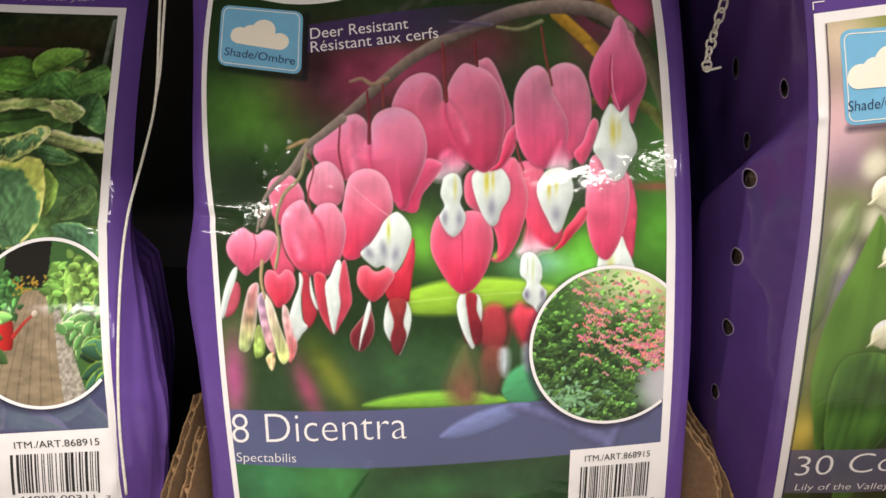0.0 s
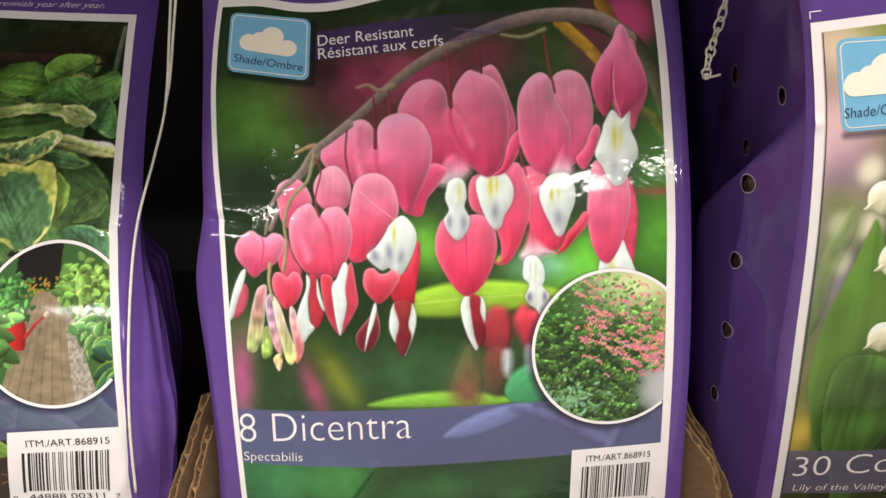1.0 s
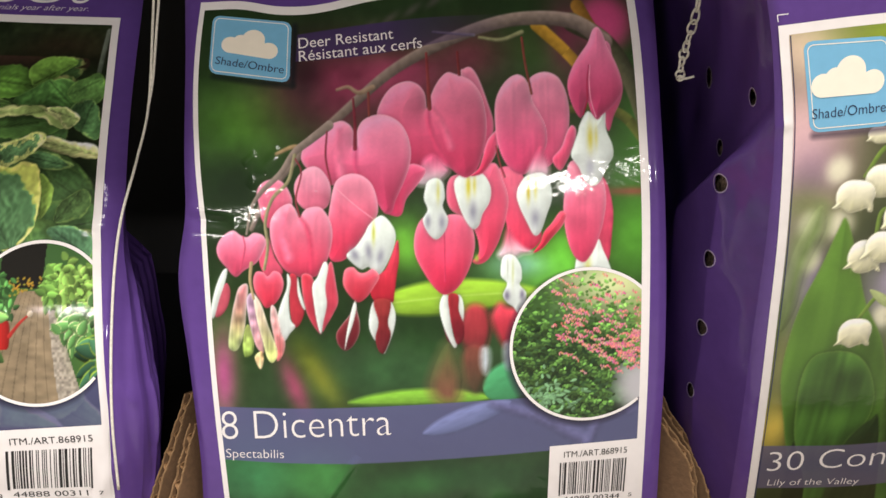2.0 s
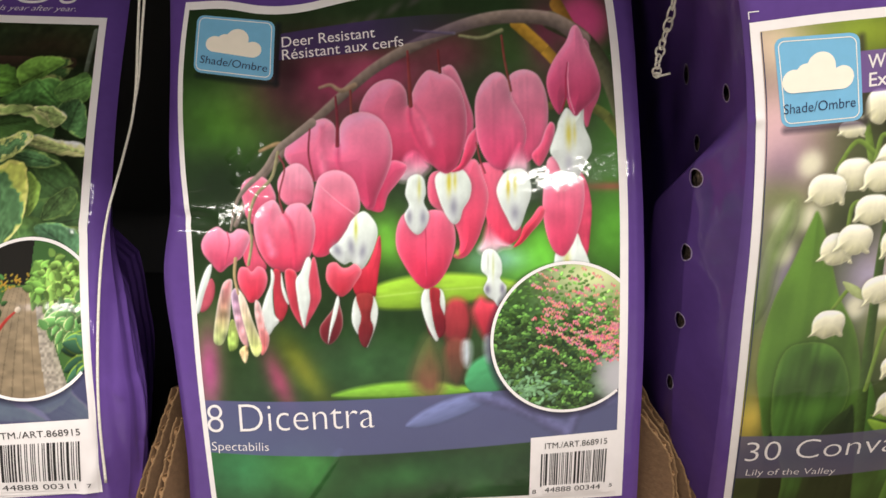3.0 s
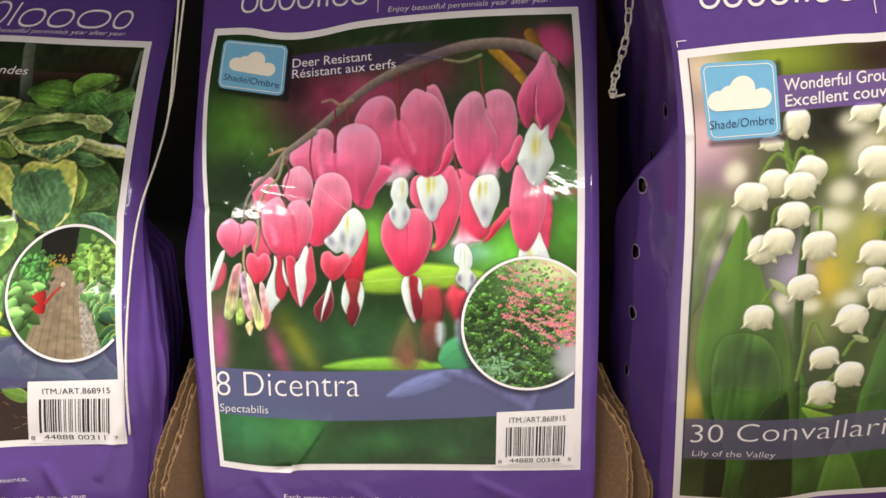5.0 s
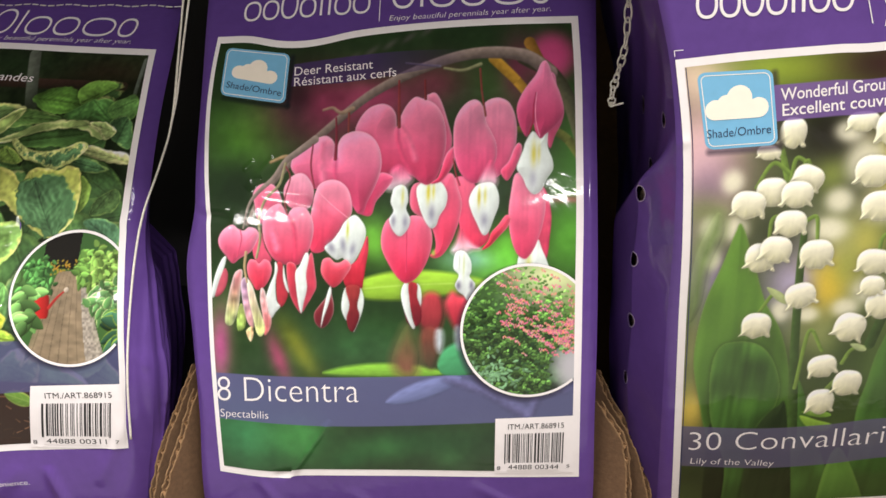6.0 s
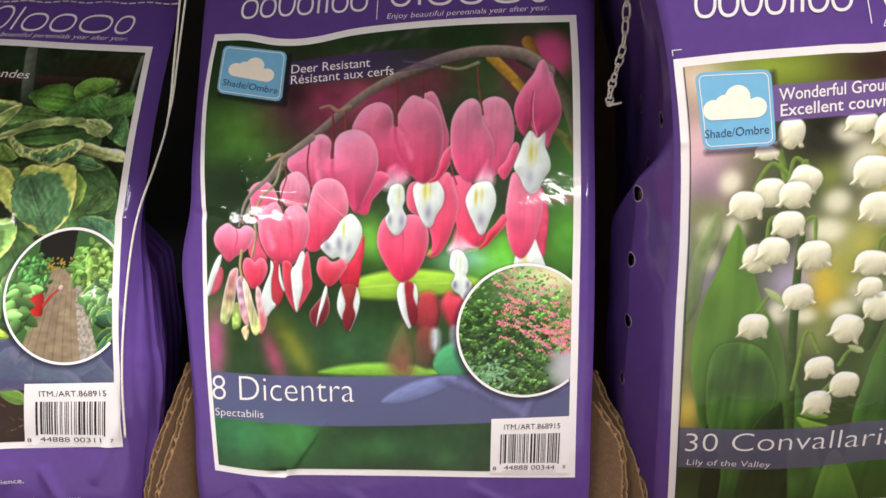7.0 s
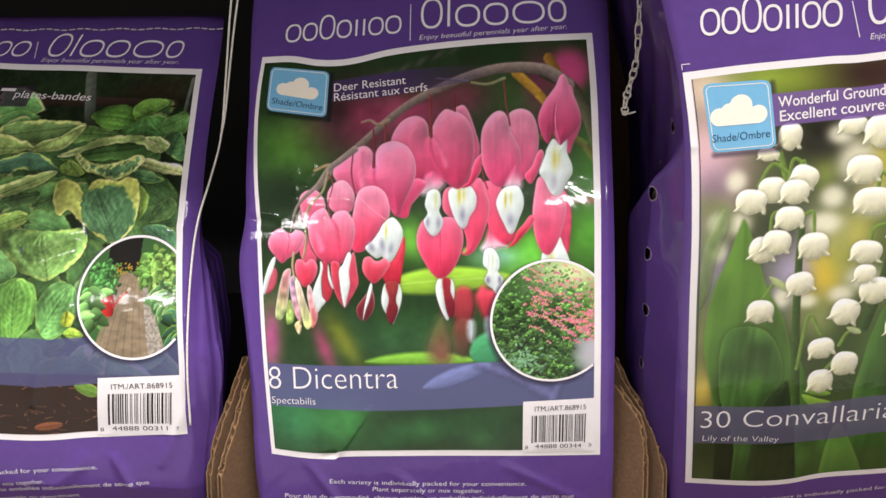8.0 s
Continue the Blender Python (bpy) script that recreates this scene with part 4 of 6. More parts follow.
art.petal([(69.2, 93), (71.9, 93), (73.2, 85.5), (76, 77.6), (75.1, 72), (72.4, 66.8), (70.1, 60.8), (68.5, 66), (69.4, 78.9)], (214, 100, 140), (204, 66, 104), (240, 150, 176))
art.petal([(58.9, 63.4), (62, 68.1), (65.7, 66), (68.8, 69), (69, 61.7), (71.2, 56.1), (71.5, 51.8), (68.9, 47.6), (66.2, 42.4), (63, 41), (60.1, 43.6), (58.1, 47.8), (55.3, 51.9), (56.5, 56.2), (58.1, 60.4)], (232, 229, 220), (208, 203, 200), (228, 226, 222), puff=0.2, cast=0.3, streak=0.015)
art.blur(62.8, 58.3, 1.135, 4.54, (218, 194, 70), 0.85, 0)
art.blur(65.1, 58.7, 0.681, 3.632, (220, 200, 100), 0.7, 0)
art.blur(62.6, 47.6, 1.589, 3.632, (176, 168, 180), 0.85, 0)
art.petal([(67.7, 99.5), (69.4, 96.8), (71, 92.1), (74.1, 85.5), (76, 78.9), (75.6, 74.6), (72.3, 70.3), (68.1, 67.1), (65.7, 65.1), (63.5, 67.7), (62.3, 71.4), (60.8, 69), (59.4, 65.6), (56.8, 69), (54.9, 74.6), (54.8, 79.4), (56.8, 84.4), (59.7, 88.8), (63.2, 93.4), (65.5, 98.4)], (232, 120, 156), (204, 58, 104), (242, 160, 184), puff=0.25)
art.stroke([(63.3, 85.1), (62.3, 79), (62.1, 72.5), (60.3, 66.9)], 0.3405, 0.681, (170, 36, 70), 0.9, n=24)
art.stroke([(63.7, 85.1), (63.2, 78.9), (63.5, 72.5), (65.3, 66)], 0.2724, 0.3405, (240, 160, 184), 0.95, n=24)
art.petal([(-14.3, 40.4), (-9.4, 46), (-5.8, 48.9), (-1.8, 48.1), (-0.2, 46), (-4, 40.5), (-7.5, 36.2), (-9.3, 30.7), (-12.4, 30.1), (-15.5, 32.4)], (226, 80, 120), (218, 54, 94), (240, 150, 174))
art.petal([(-48, 50.4), (-46.4, 55.9), (-42, 60.4), (-34.1, 64.1), (-30.5, 63.5), (-28.1, 60.7), (-27.3, 55.6), (-26.7, 60.7), (-24.6, 64.4), (-20.1, 66.5), (-14.9, 66.3), (-10.3, 63.8), (-7.3, 59.5), (-5.9, 54), (-6.3, 48.5), (-8.5, 42.2), (-11.5, 35.8), (-12.9, 31.6), (-15.5, 30.9), (-18.2, 34.1), (-21.8, 38.3), (-26.8, 40.8), (-33.5, 40.8), (-38.5, 42), (-44.4, 45.7)], (238, 132, 164), (220, 62, 104), (246, 176, 196), puff=0.24)
art.soft = 2.0
art.stroke([(-27, 54.1), (-26.9, 47.8), (-24.6, 41.4), (-19.6, 35.1)], 0.681, 1.816, (210, 70, 110), 0.95, n=24)
art.soft = 0.1
art.soft = 2.0
art.stroke([(-33.5, 60.5), (-33.8, 53), (-32.2, 44.6)], 1.816, 3.178, (232, 110, 144), 0.95, n=24)
art.soft = 0.1
# the cluster of younger flowers
art.petal([(-63.3, 32), (-64.8, 37.9), (-62.5, 41.7), (-57.9, 42.9), (-53.8, 41), (-50.9, 34.9), (-53.5, 29.1), (-59.3, 25.2), (-62.5, 28.2)], (234, 116, 146), (224, 78, 110), (246, 176, 196))
art.petal([(-50.2, 41.5), (-47.2, 46.1), (-42.7, 47.7), (-39, 45.4), (-36.2, 39.9), (-37.4, 33.5), (-42.3, 31.4), (-46.8, 32.6), (-49.6, 36)], (238, 150, 174), (230, 104, 134), (246, 176, 196))
art.petal([(-63.5, 16.7), (-60.2, 21.8), (-57.4, 14.6), (-54.3, 9.3), (-58.3, 6.4), (-62.3, 9.8)], (230, 96, 124), (224, 80, 108))
art.petal([(-11, 21.3), (-10.2, 14.9), (-11.1, 8.4), (-12, 1.5), (-12.7, -1.6), (-16.7, -2.5), (-20, -0.7), (-21.5, 4.1), (-20.4, 8.9), (-15.5, 10.6)], (222, 62, 84), (190, 40, 56))
art.petal([(-35.5, 39.5), (-33.6, 43.3), (-29.1, 45.2), (-24.6, 44.6), (-20.7, 41.5), (-18.7, 36.2), (-18.4, 30.9), (-21.5, 25.6), (-25.3, 20), (-29.7, 14.9), (-33.3, 13.3), (-36.4, 14.4), (-38.2, 21.2), (-37.2, 29.7)], (238, 134, 160), (224, 54, 86), (246, 176, 196))
art.stroke([(-34.4, 39.9), (-31.2, 37.2), (-26.7, 33.6), (-19.5, 28.6)], 0.3405, 0.2724, (236, 150, 170), 0.95, n=24)
art.petal([(-21.3, 27.3), (-16.9, 30.3), (-12.8, 26.7), (-11.5, 22.4), (-12.8, 17.1), (-15.3, 11.7), (-17.7, 8.7), (-19.9, 9.3), (-21.7, 11.5), (-24.4, 10.6), (-27.7, 12.7), (-30.1, 15.9), (-26.6, 19.1), (-23.5, 23.4)], (232, 229, 220), (208, 203, 200), (228, 226, 222), puff=0.2, cast=0.3, streak=0.015)
art.blur(-27, 15.9, 1.589, 2.497, (150, 142, 156), 0.95, 30)
art.blur(-21.7, 17, 1.362, 3.178, (150, 142, 156), 0.9, 10)
art.blur(-17.3, 15.3, 1.362, 2.724, (150, 142, 156), 0.9, -10)
art.blur(-19.9, 23.9, 0.681, 3.632, (196, 190, 70), 0.85, 0)
art.petal([(-59.4, 26.9), (-57, 31.6), (-52.5, 34.2), (-50, 32.6), (-48.1, 29.2), (-46.8, 31.3), (-44.6, 32.8), (-40.1, 32.9), (-36.7, 28.7), (-35.5, 23.4), (-36.4, 17), (-38.6, 11.4), (-42.2, 7.7), (-47.8, 7.6), (-52.2, 9.1), (-55.6, 12.5), (-58.6, 18.9)], (238, 132, 158), (226, 64, 94), (246, 176, 196), puff=0.24)
art.soft = 2.0
art.stroke([(-47.9, 29.2), (-45.2, 25.4), (-43.8, 19), (-43.5, 9.4)], 0.5675, 1.135, (206, 60, 90), 0.95, n=24)
art.soft = 0.1
art.soft = 2.0
art.stroke([(-53.5, 29.6), (-54.3, 23.2), (-52, 14.7)], 2.043, 3.178, (236, 112, 142), 0.95, n=24)
art.soft = 0.1
art.petal([(-79.8, 18.1), (-77.8, 21.8), (-73.8, 24.2), (-70.6, 22.5), (-68.1, 21.9), (-65.6, 23.5), (-62.2, 22.7), (-60.8, 19.9), (-62.4, 15.6), (-64.6, 12.4), (-69.1, 9.7), (-72.5, 7.3), (-76.3, 10.9), (-79.1, 14.3)], (238, 130, 158), (226, 70, 104), (246, 176, 196), puff=0.26)
art.stroke([(-69.7, 22.1), (-68.9, 17.7), (-70.5, 10.2)], 0.454, 0.454, (206, 70, 100), 0.9, n=24)
art.petal([(-37.7, 10.1), (-35.7, 13.1), (-34, 4.5), (-33.3, -1.4), (-35.1, -5.8), (-37.7, -10.2), (-39.5, -12.4), (-38.7, -0.3)], (216, 70, 90), (196, 60, 78), (236, 150, 166), rim_width=0.4)
art.petal([(-51.8, 8.2), (-48.9, 7.4), (-47.6, -0.4), (-46.1, -4.7), (-47.5, -9.2), (-49.5, -11.2), (-51.2, -8.1), (-51.8, -0.4)], (204, 54, 70), (178, 50, 62))
art.petal([(-47.1, 8.3), (-43.3, 7.9), (-41.8, 1.8), (-41, -6.9), (-39.9, -13.5), (-42.8, -10.5), (-45.6, -4.7), (-46.9, 1.8)], (214, 60, 78), (190, 54, 70), (236, 160, 170), rim_width=0.35)
art.petal([(-43.1, 4.4), (-41.1, 7.9), (-38.8, 13.1), (-37.1, 11.6), (-38.2, 4), (-37.6, -2.5), (-39, -9.1), (-39.9, -13.5), (-41.2, -10.2), (-42.5, -2.5)], (232, 229, 220), (208, 203, 200), (228, 226, 222), puff=0.2, cast=0.3, streak=0.015)
art.petal([(-48.7, 7.4), (-47.6, 2.2), (-45.8, -4.3), (-47.2, -3), (-48.7, 1.8)], (232, 229, 220), (208, 203, 200), (228, 226, 222), puff=0.2, cast=0.3, streak=0.015)
art.petal([(-56.9, -9.7), (-55.2, -2.6), (-52.9, 3.5), (-52.7, 8.7), (-51.3, 6.1), (-52.1, -0.4), (-51.5, -8.1), (-49.7, -10.9), (-51.8, -13.6), (-53.6, -16.3), (-55.9, -16.8)], (232, 229, 220), (208, 203, 200), (228, 226, 222), puff=0.2, cast=0.3, streak=0.015)
art.petal([(-65.7, 5.9), (-64.6, 9.2), (-61.9, 9.2), (-60.1, 7.7), (-57.8, 9.7), (-55.2, 8.6), (-54, 5), (-55.2, 0.6), (-57.9, -2.9), (-60.8, -4), (-62.8, -1.6), (-64.8, 1.6)], (232, 84, 108), (214, 50, 72), (244, 150, 166))
art.petal([(-79.3, -1.2), (-76.3, 4.9), (-74.5, 2.3), (-75.2, -2.9), (-77.8, -6.9), (-80.3, -7.4)], (204, 84, 100), (196, 80, 96))
art.petal([(-82.3, -7), (-80.4, 2.4), (-77.7, 9), (-75.7, 10.1), (-76.3, 5.8), (-78.6, -0.8), (-80.7, -7.8)], (232, 229, 220), (208, 203, 200), (228, 226, 222), puff=0.2, cast=0.3, streak=0.015)
art.petal([(-75.3, -18.8), (-74.4, -9.5), (-72.7, -1.1), (-70.9, 3.7), (-67.7, 4.2), (-68.3, -5), (-69.3, -13.8), (-72.1, -20.1)], (206, 110, 116), (170, 176, 110), (238, 228, 222), rim_width=1.0, streak=0.13)
art.petal([(-69.8, -17.1), (-68.3, -10.5), (-66.1, -12.7), (-65.8, -20.5), (-69.1, -22.7)], (170, 176, 100), (150, 170, 84), streak=0.13)
art.petal([(-68.2, -1.1), (-66, 1.6), (-63.7, -1.9), (-62.5, -12.8), (-61.8, -20.9), (-64.7, -18.6), (-67, -10.7)], (200, 150, 186), (206, 140, 140), (236, 214, 224), rim_width=0.6, streak=0.13)
art.petal([(-58.8, -3.1), (-56.8, -4.8), (-55.1, -12.8), (-53.6, -17.2), (-54.6, -21.7), (-56.9, -24), (-57.7, -16.3), (-59.1, -8.4)], (226, 150, 150), (206, 90, 92), (238, 224, 220), rim_width=1.0, streak=0.13)
art.petal([(-65.5, 0.3), (-62.8, -2.3), (-60, -10.6), (-56.6, -20.4), (-58.3, -24.7), (-60.5, -23.1), (-62.4, -15.9), (-64.5, -7.6)], (236, 190, 176), (200, 200, 120), (240, 226, 206), rim_width=0.8, streak=0.13)
art.petal([(-65.4, -22.7), (-62.7, -20.4), (-61.9, -23.6), (-63.3, -27.4)], (216, 170, 120), (224, 190, 150), streak=0.13)
art.petal([(-31.5, 7.1), (-30.6, 10.6), (-27.7, 11.4), (-25.3, 9.5), (-23, 9.5), (-20.2, 10.8), (-17.7, 8), (-20, 3.7), (-22.6, 0.2), (-25.8, -1.6), (-28.9, 0.8), (-31.1, 4.1)], (226, 84, 104), (204, 48, 66), (240, 150, 160))
art.petal([(-26.9, -0.9), (-28.7, -5.8), (-32.1, -10.2), (-34.1, -13.5), (-33.5, -17.6), (-30.7, -20), (-27.7, -18), (-25.4, -13.5), (-25.2, -9.1), (-26.2, -4.7)], (146, 48, 54), (100, 30, 38), (232, 196, 196), rim_width=0.35)
art.petal([(-27.5, -2), (-26.4, -3.3), (-27.6, -9.1), (-29.5, -14.6), (-30.9, -19.4), (-29.9, -11.7)], (232, 229, 220), (208, 203, 200), (228, 226, 222), puff=0.2, cast=0.3, streak=0.015)
art.petal([(-21.3, -5.1), (-20, -1.4), (-18.7, -2.9), (-18, -9.1), (-19, -16.2), (-21.6, -11.3)], (232, 229, 220), (208, 203, 200), (228, 226, 222), puff=0.2, cast=0.3, streak=0.015)
art.petal([(-14.7, -4.7), (-13.3, -1.4), (-11.6, -6), (-12.1, -11.3), (-13.9, -16.9), (-16, -21.2), (-14.8, -13.5)], (232, 229, 220), (208, 203, 200), (228, 226, 222), puff=0.2, cast=0.3, streak=0.015)
art.petal([(-19.8, -1.1), (-13.5, -1.1), (-14.5, -9.1), (-13.4, -13.6), (-14.6, -18), (-16.4, -21.2), (-18.4, -19.4), (-19.2, -14.7), (-18, -9.1)], (150, 52, 52), (104, 30, 38), cast=0.2)
art.stroke([(-37.5, 62.6), (-45.2, 56.8), (-50.8, 52.5), (-55.5, 45.4), (-62.8, 38.4), (-66.5, 32.6), (-68.3, 23)], 3.405, 0.908, (168, 142, 132), 0.6, n=24)
art.stroke([(-50.5, 51.6), (-52.7, 42.3), (-58.6, 35.9), (-61.2, 27.4), (-60.1, 18.9), (-61.4, 10.3)], 1.362, 1.135, (176, 160, 120), 0.6, n=24)
art.stroke([(-66.4, 12.4), (-66.8, 5.9), (-65.5, -0.6)], 1.362, 0.908, (196, 160, 120), 0.7, n=24)
art.stroke([(-50.2, 50.3), (-47.8, 45.5), (-49.6, 36), (-48.1, 29.6)], 0.5675, 0.681, (150, 60, 70), 0.8, n=24)
art.stroke([(-38.3, 60.2), (-38.5, 50.9), (-36.2, 41.4)], 0.681, 0.7945, (140, 50, 64), 0.8, n=24)
art.stroke([(-28.5, 72.3), (-27.5, 63.7), (-27.3, 54.3)], 0.7945, 1.589, (134, 44, 60), 0.8, n=24)
art.stroke([(-0.2, 89.4), (0.6, 78.9), (1.2, 69)], 0.908, 1.589, (140, 56, 58), 0.8, n=24)
art.stroke([(12, 89.8), (12.7, 81.5)], 0.908, 1.135, (128, 50, 52), 0.8, n=24)
art.stroke([(37.4, 95.4), (38.5, 85.5), (40.6, 74.6)], 0.908, 0.908, (134, 64, 56), 0.8, n=24)
art.stroke([(-22.6, 74.5), (-22.1, 66.3)], 0.908, 0.908, (140, 62, 58), 0.8, n=24)
art.stroke([(26.6, 55.4), (28.1, 49), (29.9, 44.3)], 0.5675, 0.681, (150, 50, 60), 0.8, n=24)
art.soft = 0.0
art.c *= (1 + 0.012 * art.cloudy(0.9, 31) + 0.02 * art.cloudy(4, 32))[..., None]
art.c *= np.array((0.99, 1.05, 1.07))
art.soft = 2.2
art.stroke([(-84.7, 80.4), (-68.7, 78.4), (-52.5, 77.0)], 1.6, 1.6, (24, 30, 30), 0.9, n=8)
art.stroke([(-52.5, 77.3), (-52.5, 88.5), (-53.1, 99.5)], 1.6, 1.6, (24, 26, 34), 0.9, n=8)
art.soft = 0.0
# violet streak behind the claim and the title band
streak_low = run([(-53.2, 85.9), (-26.2, 88.2), (0.1, 92.5), (26.1, 98.1)], 0)
streak_high = run([(-54.7, 95.7), (-27.6, 99.8), (-0.8, 102.9), (25.8, 104.3)], 0)
art.belt(streak_low, streak_high, (70, 52, 100), 0.85, np.clip((art.x - -52.0) * 2, 0, 1) * np.clip((32.0 - art.x) / 50.0, 0, 1))
band_low = run([(-78.5, -64.1), (-51.1, -65.8), (-20.0, -66.1), (31.4, -64.1), (84.9, -61.3)], 0)
band_high = run([(-79.0, -42.4), (-45.5, -42.9), (-9.6, -42.0), (31.0, -40.3), (83.7, -38.5)], 0)
art.belt(band_low, band_high, (92, 92, 140), 0.86)
art.clip = np.clip(0.5 + np.minimum(art.z - band_low(art.x), band_high(art.x) - art.z) / 0.4, 0, 1)
art.soft = 1.2
art.spindle(-1.4, -54.1, 33.0, -41.4, 9, 0.7, 0.7, (112, 120, 168))
art.soft = 3.0
art.stroke([(25.9, -42.0), (46.4, -49.4), (62.1, -59.1)], 3, 6, (108, 108, 156))
art.stroke([(64.6, -59.1), (69.4, -49.3), (79.5, -46.6)], 3, 5, (108, 108, 156))
# round inset: the whole shrub
art.clip, art.soft = None, 3.0
ix, iz, ir = 62.7, -19.8, 30.2
shade_ring = np.clip((ir + 2.6 - np.hypot(art.x - ix + 0.9, art.z - iz + 1.3)) / 3.0, 0, 1)
art.lay((slice(None), slice(None)), (30, 26, 44), 0.75 * shade_ring)
art.soft, art.clip = 0.0, art.disc(ix, iz, ir)
art.lay((slice(None), slice(None)), np.array((46, 74, 42)) * (1 + 0.45 * art.cloudy(3.0, 91, (1.6, 1)) + 0.4 * art.cloudy(1.1, 92, (1.5, 1)))[..., None], np.ones(art.x.shape))
art.blur(ix + 10, iz + 25, 24, 12, (218, 226, 170), 1.0)
art.blur(ix + 26, iz + 10, 8, 9, (196, 212, 110), 0.9)
art.blur(ix - 20, iz + 18, 8, 8, (62, 92, 48), 0.8)
art.blur(ix + 22, iz - 17, 11, 14, (186, 184, 192), 1.0, 30, 2.0)
art.blur(ix - 6, iz - 6, 15, 12, (30, 54, 34), 0.75, 0, 1.5)
rng = np.random.RandomState(12)
for k in range(2600):
    a, d = rng.rand() * 6.283, rng.rand() ** 0.5
    lx, lz = ix - 4 + 28 * d * math.cos(a), iz - 1 + 30 * d * math.sin(a)
    if (lx - ix > 10 and lz < iz - 7 - 0.2 * (lx - ix - 10)) or (lz > iz + 11 and rng.rand() < 0.72) or (lx > ix + 18 and lz > iz and rng.rand() < 0.5):
        continue
    tier = ((lz - iz) * 0.16 + 0.6 * math.sin((lx - ix) * 0.21) + 20) % 1.0
    g = 0.26 + 1.15 * tier ** 1.4 * rng.rand() ** 0.6 + 0.3 * rng.rand() ** 3 + 0.018 * max(0.0, lz - iz) + 0.012 * max(0.0, lx - ix)
    t = 1.0 * rng.randn() + (0 if rng.rand() < 0.5 else math.pi)
    art.spindle(lx, lz, lx + 2.0 * math.cos(t), lz + 1.5 * math.sin(t) - 0.3, 1.0, 0.6, 0.8, (102 * g, 150 * g, 72 * g), grain=0.0)
for k in range(130):
    t = rng.rand() * 6.283
    lx, lz = ix - 17 + 7 * rng.randn(), iz - 21 + 4 * rng.randn()
    g = 0.7 + 0.45 * rng.rand()
    art.spindle(lx, lz, lx + 3 * math.cos(t), lz + 2 * math.sin(t), 1.2, 0.6, 0.8, (122 * g, 168 * g, 124 * g), grain=0.0)
for k in range(160):
    sx, sz = ix + 3 + 12 * rng.randn(), iz + 9 + 10 * rng.randn()
    if k < 64:
        sx, sz = ix + 14 + 5 * rng.randn(), iz - 1 + 5 * rng.randn()
    if sz < iz - 10:
        continue
    for j in range(rng.randint(4, 10)):
        fx, fz = sx + j * 0.5, sz + 0.10 * j * (k % 5 - 2.2) - 0.02 * j * j + 0.35 * rng.randn()
        art.spindle(fx, fz, fx + 0.15, fz - 0.7 - 0.6 * rng.rand(), 0.6, 0.5, 0.7, (206 + 40 * rng.rand(), 96 + 80 * rng.rand(), 116 + 60 * rng.rand()), grain=0.0)
art.clip = None
put_sheet("photo_print", bag_mid, art, 0.26, mid, "printed photo of pink bleeding heart flowers")
end_a = math.degrees(math.acos(min(1, (83.2 - ix) / ir)))
put_ring("inset_ring", bag_mid, ix, iz, ir, 1.2, end_a, 360 - end_a, 0.36, WHITE, mid, "white ring round the inset photo")
badge = put_quad("shade_badge", bag_mid, [(-86.6, 81.4), (-53.7, 78.0), (-54.4, 101.0), (-87.5, 103.8)], 0.36, SKY_BLUE, mid, "light blue shade badge", 3.0, 0.35)
put_cloud(bag_mid, -70.6, 93.1, 23.6, 9.2, -8, 0.48, badge)
put_text("badge_text", bag_mid, "Shade/Ombre", -84.4, 85.0, -56.4, 81.5, 2.9, 0.48, NAVY, badge, 0.0)
put_frame_line(bag_mid, [(-85.7, 82.4), (-55.0, 79.3), (-55.7, 100.2), (-86.3, 102.7)], 2.2, badge)
put_text("claim_text", bag_mid, "Deer Resistant", -50.9, 90.9, -13.2, 94.9, 4.0, 0.40, WHITE, mid, 0.0)
put_text("claim_text", bag_mid, "Résistant aux cerfs", -50.4, 86.0, -1.7, 91.5, 4.0, 0.40, WHITE, mid, 0.0)
put_text("title_text", bag_mid, "8 Dicentra", -79.0, -55.7, -13.5, -54.1, 11.8, 0.40, WHITE, mid, -0.014, "thin white title lettering")
put_text("subtitle_text", bag_mid, "Spectabilis", -77.9, -63.2, -55.5, -63.5, 3.7, 0.40, WHITE, mid, -0.012)
put_barcode(bag_mid, [(49.0, -89.3), (85.9, -89.8), (85.6, -59.9), (48.8, -61.3)], "44888 00344", "85", mid, 3)
put_text("notice_text", bag_mid, "Each variety is individually packed for your convenience.", -49.9, -107.1, 51.1, -109.5, 2.5, 0.30, WHITE, mid, -0.008)
put_text("notice_text", bag_mid, "Plant separately or mix together.", -27.9, -111.5, 29.3, -113.2, 2.5, 0.30, WHITE, mid, -0.008)
put_text("notice_text", bag_mid, "Pour plus de commodité, chaque variété est emballée individuellement de sorte que", -73.7, -115.9, 76.2, -118.0, 2.5, 0.30, WHITE, mid, -0.008)
brand = put_strip("brand_rule", bag_mid, [(-12.6, 117.1), (-14.0, 137.0)], 0.4, 0.30, WHITE, mid, 20)
put_wordmark(bag_mid, -82.6, 116.9, -17.3, 121.7, WORD_ONE, 9.0, 0.30, mid, (2,))
put_wordmark(bag_mid, -8.2, 123.8, 70.4, 127.2, WORD_TWO, 11.0, 0.30, mid, (0, 1))
put_text("tagline_text", bag_mid, "Enjoy beautiful perennials year after year.", -7.7, 117.4, 70.0, 122.8, 2.6, 0.30, WHITE, mid, -0.008, shear=0.2)

